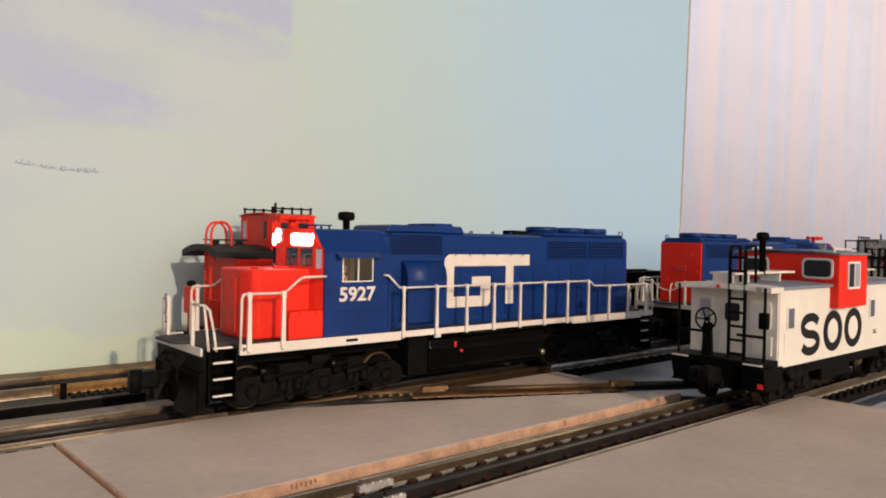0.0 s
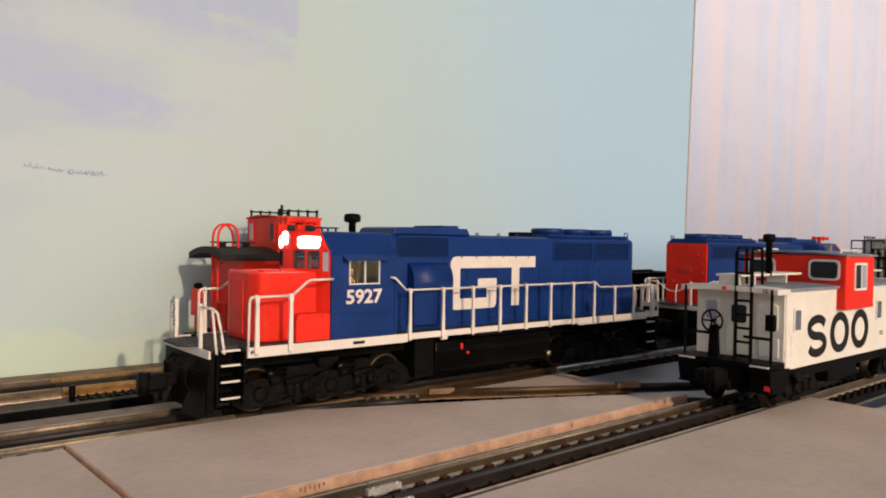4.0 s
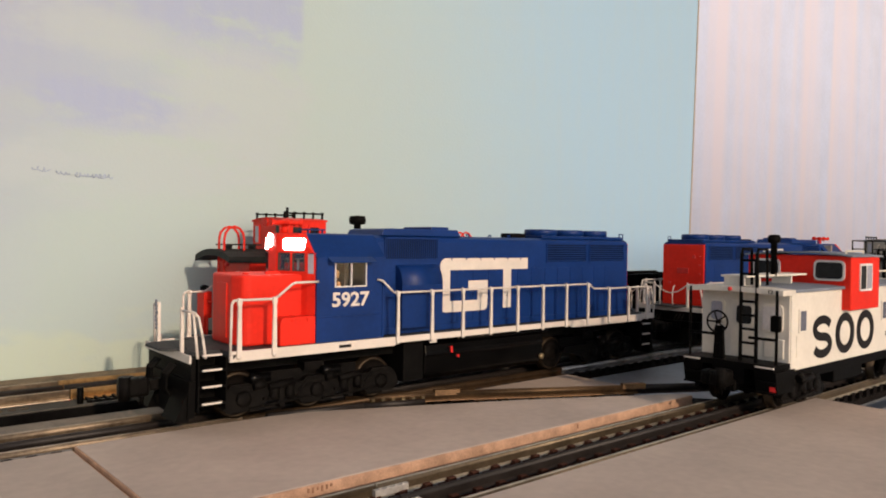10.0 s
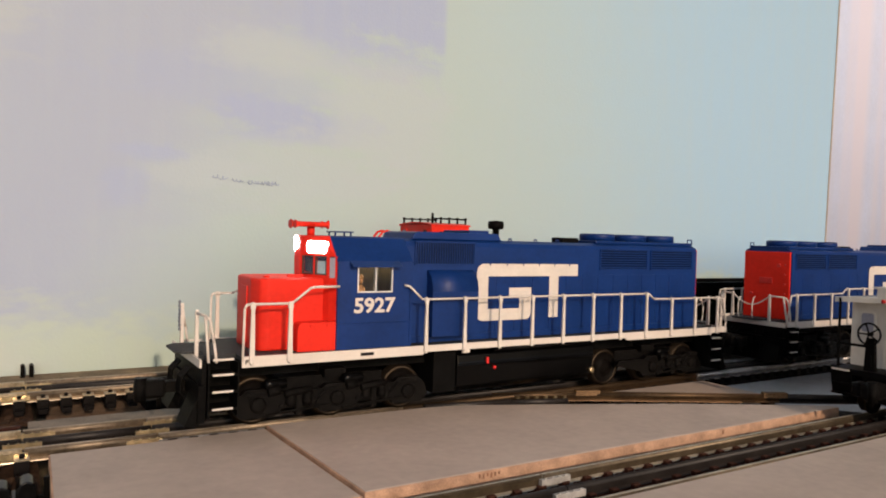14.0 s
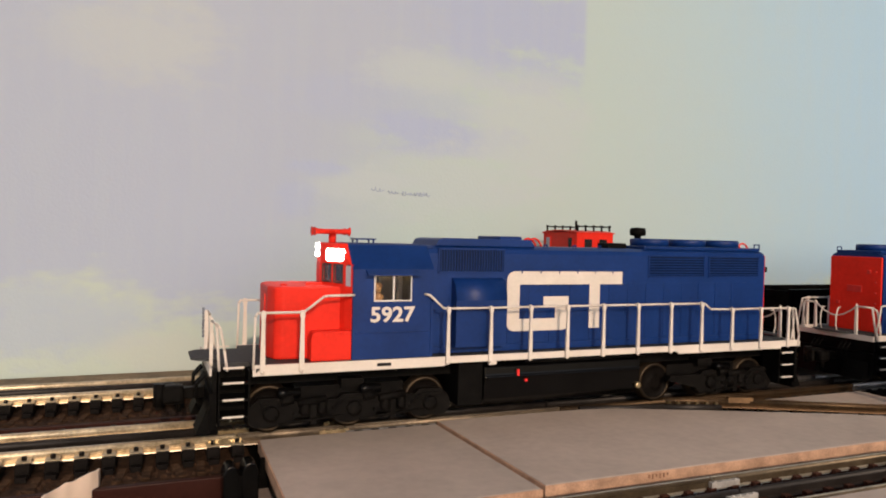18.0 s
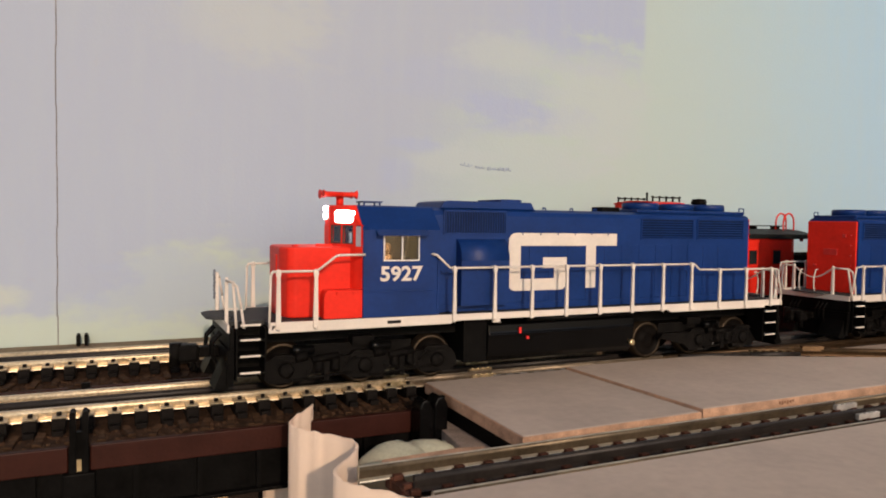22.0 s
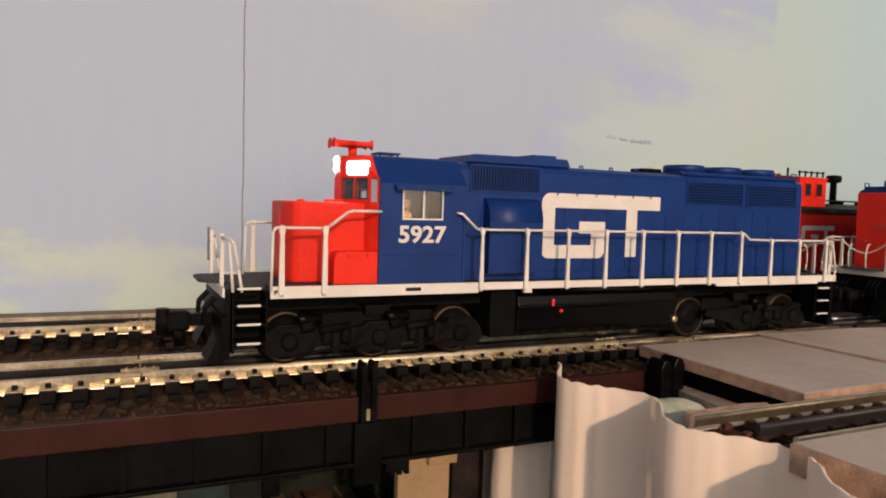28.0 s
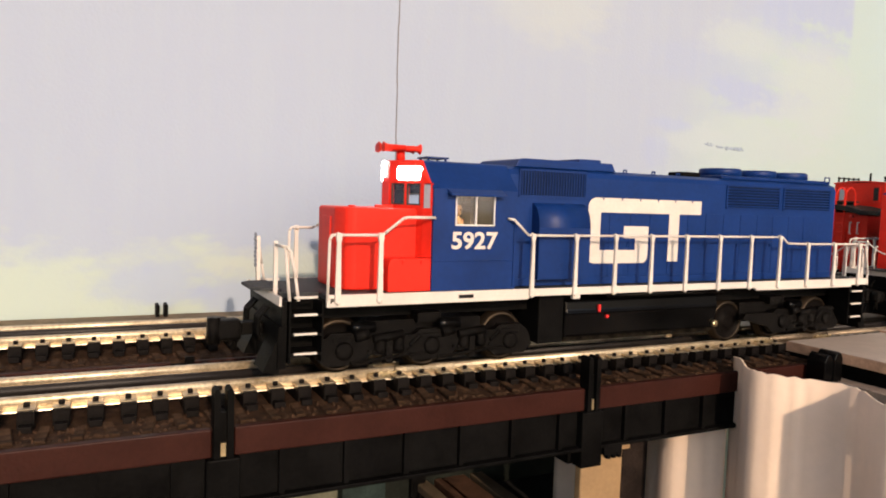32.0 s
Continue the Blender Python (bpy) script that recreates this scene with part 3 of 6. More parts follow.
def rail_profile(bm, p, q, r=0.0019, high=0.0056, z=0.0, foot=0.0026):
    """A T rail from p to q on plan, its head at height z."""
    p, q = Vector((*p, 0)), Vector((*q, 0))
    d = (q - p).normalized()
    n = Vector((-d.y, d.x, 0))
    arc = [(r * math.cos(radians(k)), -r + r * math.sin(radians(k))) for k in (-15, 10, 35, 55, 72, 90, 108, 125, 145, 170, 195)]
    w = min(0.0010, r * 0.6)
    prof = [(-foot, -high), (foot, -high), (foot - 0.0002, -high + 0.0005), (w, -high + 0.0012)] + arc + [(-w, -high + 0.0012), (0.0002 - foot, -high + 0.0005)]
    ends = []
    for c in (p, q):
        ends.append([bm.verts.new(c + n * a + Vector((0, 0, z + b))) for a, b in prof])
    k = len(prof)
    fs = [bm.faces.new(ends[0]), bm.faces.new(ends[1][::-1])]
    for i in range(k):
        f = bm.faces.new((ends[0][i], ends[1][i], ends[1][(i + 1) % k], ends[0][(i + 1) % k]))
        f.smooth = 4 <= i < 14
        # head top and foot get the first metal as painted highlights, flanks the second
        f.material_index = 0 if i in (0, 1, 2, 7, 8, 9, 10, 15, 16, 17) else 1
        fs.append(f)
    bmesh.ops.recalc_face_normals(bm, faces=fs)


def joiner(bm, x, y, z=-0.0006, along=0.0155, face=-1):
    """A rail joiner: a folded strip on the rail's side with four pips."""
    box(bm, x - along / 2, x + along / 2, y + face * 0.0034, y + face * 0.0014, z - 0.0036, z - 0.0010)
    for k in (-3, -1, 1, 3):
        bmesh.ops.create_icosphere(bm, subdivisions=1, radius=0.0007, matrix=Matrix.Translation((x + k * along / 8.5, y + face * 0.0030, z - 0.0009)))


def tie_mesh(half, wide, low, high, chair, mid=True):
    """One sleeper along y with end blocks that hold the rails."""
    bm = bmesh.new()
    box(bm, -wide / 2, wide / 2, -half, half, low, high, 0.0003)
    for s in (-1, 1):
        if mid:
            ya, yb = sorted((s * (half + 0.0001), s * (half + 0.0042)))
            box(bm, -wide / 2 + 0.0003, wide / 2 - 0.0003, ya, yb, low, low + 0.0026, 0.0003)
        else:
            for y in (s * (GAUGE - 0.0030), s * 0.0032):
                box(bm, -0.0018, 0.0018, y - 0.0011, y + 0.0011, high - 0.0002, high + 0.0019)
        box(bm, -wide / 2 - 0.0003, wide / 2 + 0.0003, s * half - 0.0050 * (s > 0) - 0.0002, s * half + 0.0050 * (s < 0) + 0.0002, low + 0.0005, high + chair, 0.0003)
    return bm


def track(name, y, spans, ties, tie_x, label, centre=M_RAILC, clips=False, rail_m=M_RAIL, joints=(), z=0.0, head=0.0019, side_m=None, join_m=M_CLIP):
    ob = empty(name, pose(0, y, z))
    for a, b in spans:
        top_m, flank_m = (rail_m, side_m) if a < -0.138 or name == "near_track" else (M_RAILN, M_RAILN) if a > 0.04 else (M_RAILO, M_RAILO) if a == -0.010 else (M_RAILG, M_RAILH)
        for s, m, w in ((-1, top_m, "outer_rail"), (1, top_m, "outer_rail"), (0, centre, "centre_rail")):
            if (s, a, name) == (-1, 0.05, "main_track"):
                m = M_BRASSY
            bm = bmesh.new()
            rail_profile(bm, (a + 0.0004 - (0 if a != -0.2 else 0.0075 if s == 1 else -0.0075), s * GAUGE), (b - 0.0004, s * GAUGE), head, foot=0.0020 if join_m is M_JOIN else 0.0026)
            rail = part(w, bm, m, ob, "nickel rail" if s else "blackened middle rail")
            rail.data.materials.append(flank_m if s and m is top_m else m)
    me = None
    clip_me = None
    for x0 in tie_x:
        if me is None:
            me, dark_me = data("tie", ties(), M_TIEB if name == "near_track" else M_TIE), data("tie", ties(), M_TIE)
            cb = bmesh.new()
            box(cb, -0.0029, 0.0029, -0.0042, 0.0034, -0.0036, -0.0026)
            clip_me = data("rail_clip", cb, M_PLATE)
            cb = bmesh.new()
            rod(cb, (0, -0.0006, -0.0028), (0, -0.0006, -0.0010), 0.0011, 7)
            bolt_me = data("bolt", cb, M_TIE)
        t = new("tie", me if x0 < 0.3 or name != "near_track" else dark_me)
        t.parent, t.location = ob, (x0, 0, 0)
        if clips:
            for s in (-1, 1):
                c = new("rail_clip", clip_me)
                c.parent, c.matrix_basis = ob, pose(x0, s * 0.0213, 0, 0, 0, 0 if s < 0 else 180)
                b = new("bolt", bolt_me)
                b.parent = c
    if not clips and tie_x:
        part("roadbed", boxes((tie_x[0], tie_x[-1], -0.0188, 0.0188, -0.0145, -0.0102)), M_ROADBED, ob, "black roadbed between the ties")
    for jx in joints:
        for s in (-1, 0, 1) if name != "near_track" else (0, 1):
            part("rail_joiner", made(joiner, jx + 0.006 * s, s * GAUGE), join_m, ob, "brass-coloured rail joiner" if join_m is M_CLIP else "pale zinc rail joiner with small holes")
    return tagged(ob, label, "track", kind="")


def steps_between(a, b, d):
    return [a + d * k for k in range(int((b - a) / d) + 1)]


BRIDGE_END = -0.128
main_ties = lambda: tie_mesh(0.0272, 0.0052, -0.0100, -0.0058, 0.0028)
low_ties = lambda: tie_mesh(0.0185, 0.0050, -0.0105, -0.0058, 0.0008, False)
track("main_track", 0.0, [(-0.9, -0.638), (-0.638, -0.388), (-0.388, -0.137), (-0.137, -0.082), (-0.082, 0.05), (0.05, 0.3), (0.3, 1.7)], main_ties, steps_between(-0.90, BRIDGE_END - 0.004, 0.01138), "three-rail toy train track with nickel rails on dark ties", clips=True, joints=(-0.638, -0.388, -0.137, -0.082), side_m=M_RAILT)
track("board_track", 0.0, [], low_ties, steps_between(BRIDGE_END + 0.006, 0.95, 0.0125), "ties of the train track where it runs between the boards")
track("rear_track", 0.101, [(-0.9, -0.634), (-0.634, -0.384), (-0.384, -0.134), (-0.134, -0.010), (-0.010, 1.7)], main_ties, steps_between(-0.90, -0.066, 0.01138), "three-rail toy train track along the wall with warm shining rails", clips=True, joints=(-0.634, -0.384, -0.134), z=0.004, side_m=M_RAILT)
track("near_track", -0.1600, [(-0.2, 0.046), (0.046, 0.52), (0.52, 1.3)], low_ties, steps_between(-0.193, 0.9, 0.0125), "three-rail toy train track between boards with rust-brown ties", joints=(0.046,), rail_m=M_RAILD, head=0.0014, side_m=M_RAILS, join_m=M_JOIN)

# the diverging rail laid across the board
ob = empty("diverging_rail")
for p, q, m, words in (((0.116, -0.0112), (0.1755, -0.0330), M_RAILB, "brown-gold rail"), ((0.1759, -0.0332), (0.2885, -0.0912), M_RAILB, "brown-gold rail"), ((0.2890, -0.0915), (0.350, -0.1235), M_RAILC, "blackened rail end"), ((0.062, -0.0196), (0.1155, -0.0300), M_RAILC, "blackened closing rail"), ((0.1158, -0.0302), (0.150, -0.0425), M_RAILC, "blackened closing rail")):
    part("rail", made(rail_profile, p, q, z=0.0006), m, ob, words).data.materials.append(M_BRASSY if m is M_RAILB else m)
for (jx, jy), ang in (((0.1750, -0.0330), -22.5), ((0.2860, -0.0900), -27.5)):
    bm = bmesh.new()
    box(bm, -0.008, 0.008, -0.0021, 0.0021, -0.0030, 0.0004, m=pose(jx, jy, 0.0012, 0, 0, ang))
    part("rail_joiner", bm, M_RAILB, ob, "brass-coloured rail joiner")
for k in range(8):
    part("spike", boxes((0.117 + k * 0.0058, 0.1194 + k * 0.0058, -0.0155 - k * 0.0021, -0.0138 - k * 0.0021, -0.0035, -0.0014)), M_CLIP, ob, "bright rail spike")
part("point_tip", boxes((0.0800, 0.0850, -0.0236, -0.0226, -0.0022, -0.0012)), M_RAILN, ob, "grey metal point tip")
for k in range(9):
    x0 = 0.128 + k * 0.0195
    part("tie", made(box, -0.0024, 0.0024, -0.010, 0.010, -0.0084, -0.0058, m=pose(x0, -0.0160 - (x0 - 0.128) * 0.475, 0, 0, 0, -26)), M_TIE, ob)
tagged(ob, "brown-gold diverging rail lying across the boards", "rail")

# ---- bridges ----
SPAN = 0.1713
M_DIRT = mat("brown_debris", (0.085, 0.047, 0.026), 0.85, vary=0.45, size=260, bump=0.9)


def bridge(name, y, z, post_side, post_top, label):
    """A plate-girder bridge of repeated spans, with posts that stand up on one side."""
    ob = empty(name, pose(0, y, z))
    bm = bmesh.new()
    box(bm, -0.9, BRIDGE_END - 0.003, -0.0475, 0.0475, -0.0120, -0.0100)
    r3 = random.Random(8)
    part("deck", bm, M_BED, ob, "brown gritty bridge deck")
    bm = bmesh.new()
    for k in range(1800):
        x, yy = r3.uniform(-0.62, BRIDGE_END - 0.004), r3.choice((-1, 1)) * r3.uniform(0.0275, 0.0468)
        s = r3.uniform(0.0004, 0.0015)
        m = pose(x, yy, -0.0100, r3.uniform(0, 90), r3.uniform(0, 90), 0)
        vs = [bm.verts.new(m @ Vector(p)) for p in ((1.3 * s, 0, 0), (0, 0.9 * s, 0), (-1.2 * s, 0, 0), (0, -0.9 * s, 0), (0, 0, 0.7 * s), (0, 0, -0.7 * s))]
        for a, b in ((0, 1), (1, 2), (2, 3), (3, 0)):
            bm.faces.new((vs[a], vs[b], vs[4]))
            bm.faces.new((vs[b], vs[a], vs[5]))
    tagged(part("grit", bm, M_BED, ob), kind="stuff")
    block = bmesh.new()
    box(block, -0.0019, 0.0019, -0.0085, 0.0085, -0.0101, -0.0084, 0.0006)
    block = data("deck_block", block, M_DIRT)
    for x in steps_between(-0.90, BRIDGE_END - 0.012, 0.01138):
        for side in (-1, 1):
            b = new("deck_block", block)
            b.parent, b.matrix_basis = ob, pose(x + 0.0057 + r3.uniform(-0.0005, 0.0005), side * 0.0365, r3.uniform(-0.0008, 0.0003), r3.uniform(-3, 3), r3.uniform(-6, 6), r3.uniform(-13, 13))
    ends = [BRIDGE_END - (0.0045 if post_side > 0 else 0.0) - SPAN * k for k in range(5)]
    for side in (-1, 1):
        yy = side * 0.0485
        for b, a in zip(ends, ends[1:]):
            g = part("flange", boxes((a + 0.0042, b - 0.0042, yy - 0.0018, yy + 0.0018, -0.0204, -0.0096), bevel=0.0005), M_GIRD, ob, "maroon girder flange")
            bm = bmesh.new()
            box(bm, a + 0.004, b - 0.004, yy - 0.0010 - side * 0.0018, yy + 0.0010 - side * 0.0018, -0.0385, -0.0200)
            box(bm, a + 0.004, b - 0.004, yy - 0.0032, yy + 0.0030, -0.0398, -0.0380, 0.0004)
            part("web", bm, M_BLACK, ob, "black girder web")
            for k in range(1, 7):
                x = a + (b - a) * k / 6.5 - 0.004
                part("rib", boxes((x - 0.0011, x + 0.0011, yy - 0.0016, yy + 0.0016, -0.0379, -0.0203)), M_BLACK, ob)
        for k, x in enumerate(ends):
            if side == post_side and (k or side > 0):
                # bright block added for the sunlit piece that shows through the post slot
                part("post_pin", boxes((x - 0.0009, x + 0.0009, yy - 0.0025, yy + 0.0025, -0.0200, -0.0150)), M_CLIP, ob, "brass-coloured block standing in for the sunlit spot between the posts")
            for dx in (-0.0024, 0.0024) if side == post_side and (k or side > 0) else ():
                bm = bmesh.new()
                prism(bm, [(x + dx - 0.0012, -0.0205), (x + dx + 0.0012, -0.0205), (x + dx + 0.0012, post_top - 0.001), (x + dx + 0.0006, post_top), (x + dx - 0.0006, post_top), (x + dx - 0.0012, post_top - 0.001)], yy - 0.0035, yy + 0.0035, "y")
                part("post", bm, M_BLACK, ob, "black slotted bridge post")
            bm = bmesh.new()
            box(bm, x - 0.0062, x + 0.0062, yy - 0.0036, yy + 0.0036, -0.0480, -0.0208, 0.0006)
            box(bm, x - 0.0040, x + 0.0040, yy - 0.0014, yy + 0.0014, -0.0205, -0.0105)
            if post_side < 0:
                box(bm, x - 0.0022, x + 0.0022, yy - 0.0015, yy + 0.0015, -0.0205, -0.0035)
            box(bm, x + 0.0090, x + 0.020, yy - 0.0020, yy + 0.0020, -0.0440, -0.0390)
            for k2 in range(3):
                box(bm, x + 0.0115 + k2 * 0.0034, x + 0.0135 + k2 * 0.0034, yy - 0.0016, yy + 0.0016, -0.0462, -0.0440)
            part("bearing_plate", bm, M_BLACK, ob, "black bearing plate")
    for x in ends:
        part("cross_beam", boxes((x - 0.008, x + 0.008, -0.044, 0.044, -0.048, -0.0125)), M_BLACK, ob)
    return tagged(ob, label, "bridge")


bridge("girder_bridge", 0.0, 0.0, -1, 0.0056, "toy plate-girder bridge, maroon flange over black web")
bridge("girder_bridge", 0.101, 0.003, 1, 0.0055, "rear toy plate-girder bridge by the wall, maroon over black")
bm = bmesh.new()
for xa, xb, top in ((-0.1480, -0.1412, -0.0012), (-0.1400, -0.1328, -0.0002)):
    prism(bm, [(xa, -0.0480), (xb, -0.0480), (xb, top - 0.0040), (xb - 0.0016, top - 0.0008), ((xa + xb) / 2, top), (xa + 0.0016, top - 0.0008), (xa, top - 0.0040)], -0.0635, -0.0520, "y", 0.0006)
box(bm, -0.1414, -0.1398, -0.0625, -0.0530, -0.0480, -0.0060)
end_block = part("bridge_pier", bm, M_BLACKG)
tagged(end_block, "black plastic pier head at the bridge end", "pier")

# below the bridge: supports, a lower track, foam and a beige panel
for x in (BRIDGE_END - SPAN, BRIDGE_END - 2 * SPAN):
    pier = empty("bridge_pier", pose(x, 0.05, 0))
    part("column", boxes((-0.006, 0.006, 0.092, 0.104, -0.1408, -0.0562), bevel=0.001), M_BLACK, pier)
    part("cap", boxes((-0.009, 0.009, 0.086, 0.106, -0.056, -0.0482), bevel=0.001), M_BLACK, pier)
    tagged(pier, "black bridge pier standing on the floor of the gap", "pier")
M_STRIP = mat("dull_tan_strip", (0.12, 0.088, 0.055), 0.75, vary=0.2, size=60, bump=0.2)
lower = empty("lower_track", pose(-0.2705, 0.02, -0.13))
for dx, w in ((-0.0245, 0.0048), (-0.0100, 0.0040), (0.0010, 0.0105), (0.0215, 0.0055)):
    part("rail", boxes((dx - w, dx + w, -0.36, 0.134, -0.006, 0.0), bevel=0.0008), M_WOOD if -0.02 < dx < 0.01 else M_STRIP, lower, "brown deck strip")
for k in range(24):
    part("tie", boxes((-0.030, 0.030, -0.355 + k * 0.0205, -0.345 + k * 0.0205, -0.0105, -0.0062)), M_TIE, lower)
tagged(lower, "lower-level train track in brown passing under the bridge", "track")
structure("lower_shelf", boxes((-0.9, -0.155, -0.62, 0.156, -0.16, -0.1408)), mat("dark_shelf", (0.035, 0.035, 0.036), 0.6, vary=0.3, size=30), "dark shelf below the bridge", "shelf")
ob = part("beige_panel", boxes((-0.2640, -0.2340, 0.000, 0.006, -0.1405, -0.0490), (-0.2480, -0.2310, -0.003, 0.006, -0.0640, -0.0490), bevel=0.001), M_BEIGE)
tagged(ob, "beige card panel standing under the bridge", "panel")
# added panel, its dull green stands in for the dimly lit lower wall
structure('low_panel', boxes((-0.445, -0.3537, 0.147, 0.153, -0.1405, -0.052)), mat('dull_green_panel', (0.11, 0.115, 0.080), 0.7, vary=0.3, size=40), 'dull grey-green panel added to dim the lower wall below the bridge', 'panel')
# added dark sheets that hide the lit wall and act as deep shade
structure('shade_board', boxes((-0.9, -0.445, 0.030, 0.040, -0.1405, -0.049), (-0.3535, -0.130, 0.146, 0.152, -0.1405, -0.052)), mat('dark_green_board', (0.012, 0.015, 0.012), 0.6, vary=0.3, size=30), 'dark green-black sheet added to stand in for shade below the bridge', 'board')
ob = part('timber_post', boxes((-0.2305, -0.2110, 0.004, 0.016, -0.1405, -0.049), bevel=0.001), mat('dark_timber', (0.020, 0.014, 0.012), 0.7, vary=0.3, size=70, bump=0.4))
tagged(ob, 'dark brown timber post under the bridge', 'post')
for k, (x, y, s) in enumerate(((-0.168, -0.083, 0.019), (-0.149, -0.077, 0.016), (-0.1330, -0.072, 0.0105))):
    bm = bmesh.new()
    bmesh.ops.create_icosphere(bm, subdivisions=3, radius=s, matrix=Matrix.Translation((x, y, -0.0265)) @ Matrix.Diagonal((1.0, 0.9, 0.62, 1)))
    for v in bm.verts:
        v.co += Vector((0.002, 0.002, 0.0015)) * noise.noise(v.co * 120)
    for f in bm.faces:
        f.smooth = True
    tagged(part("foam_lump", bm, M_FOAM), "pale green foam lump tucked under the bridge end", "foam", "foam under the bridge end")
structure("ledge", boxes((-0.184, -0.128, -0.134, -0.066, -0.050, -0.0300)), M_BEIGE, "small beige ledge under the foam", "ledge")
bm = bmesh.new()
prism(bm, [(-0.1430, -0.130), (-0.1320, -0.0235), (-0.1130, -0.0235), (-0.1150, -0.130)], -0.0340, -0.0170, "z", 0.0004)
tagged(part("support_strip", bm, mat("weathered_strip", (0.30, 0.245, 0.215), 0.8, vary=0.2, size=80, bump=0.3)), "greyish wooden strip below the board's edge", "strip")
bm = bmesh.new()
prism(bm, [(-0.1925, -0.1305), (-0.1905, -0.1235), (-0.1560, -0.1215), (-0.1450, -0.1240), (-0.1480, -0.1310)], -0.0110, -0.0062, "z", 0.0004)
tagged(part("filler_strip", bm, M_EDGE), "raw orange-brown board offcut beside the track end", "strip")
bm = bmesh.new()
pts = [(-0.43 + 0.012 * math.cos(a * 0.7) + 0.004 * a, 0.10, -0.1405 + 0.018 * abs(math.sin(a * 0.45)) + 0.002) for a in range(14)]
tube(bm, pts, 0.0006, 5)
tagged(part("loose_wire", bm, M_BLACK), "thin black loose wire below the bridge", "wire")

# black filler in place of the shadow band below the board edge
structure("board_beam", boxes((-0.1265, -0.100, -0.1290, -0.0235, -0.0169, -0.0083)), M_BLACK, "black strip standing in for the shade under the board end", "beam")

# turnout motor between the two rear tracks
ob = empty("switch_motor", pose(-0.015, 0.0715, -0.0080, 0, 0, 0))
part("base", boxes((-0.060, 0.049, -0.0095, 0.0095, 0.0, 0.0060), bevel=0.0006), M_BLACK, ob, "black base")
part("cover", boxes((-0.0595, 0.0485, -0.0090, 0.0090, 0.0060, 0.0070), bevel=0.0004), mat("grey_plastic_cover", (0.082, 0.078, 0.068), 0.6, vary=0.25, size=80, bump=0.25), ob, "grey plastic cover")
bm = bmesh.new()
for y in (-0.004, 0.004):
    box(bm, 0.010, 0.046, y - 0.0007, y + 0.0007, 0.0070, 0.0078)
for k in range(8):
    box(bm, 0.011 + k * 0.0048, 0.0124 + k * 0.0048, -0.0055, 0.0055, 0.0070, 0.0084)
part("cover_rib", bm, M_BLACK, ob, "black ribs on the cover")
part("contact_row", boxes(*[(-0.046 + 0.006 * k, -0.0425 + 0.006 * k, -0.002, 0.002, 0.0070, 0.0074) for k in range(5)]), M_BRASSY, ob, "dull brass contact pads")
part("lever", made(rod, (0.0065, -0.0040, 0.0070), (0.0065, -0.0040, 0.0160), 0.0018, 8), M_BLACK, ob, "black lever post")
tagged(ob, "dark grey turnout motor with ribbed cover", "switch motor")
ob = empty("rail_strip")
part("strip", boxes((-0.082, -0.0315, -0.0203, -0.0190, -0.0058, -0.0022)), M_RAILN, ob, "bright metal strip")
for k in range(5):
    part("clip", boxes((-0.078 + 0.0095 * k, -0.0738 + 0.0095 * k, -0.0212, -0.0204, -0.0040, -0.0022)), M_TIE, ob, "dark clip")
tagged(ob, "bright metal strip with dark clips beside the track", "strip")
tagged(part("timber_post", boxes((-0.3600, -0.3280, 0.1350, 0.1450, -0.1405, -0.060), bevel=0.001), mat("teal_paint", (0.022, 0.036, 0.034), 0.6, vary=0.25, size=60, bump=0.2)), "dark teal painted post against the wall below the bridge", "post")


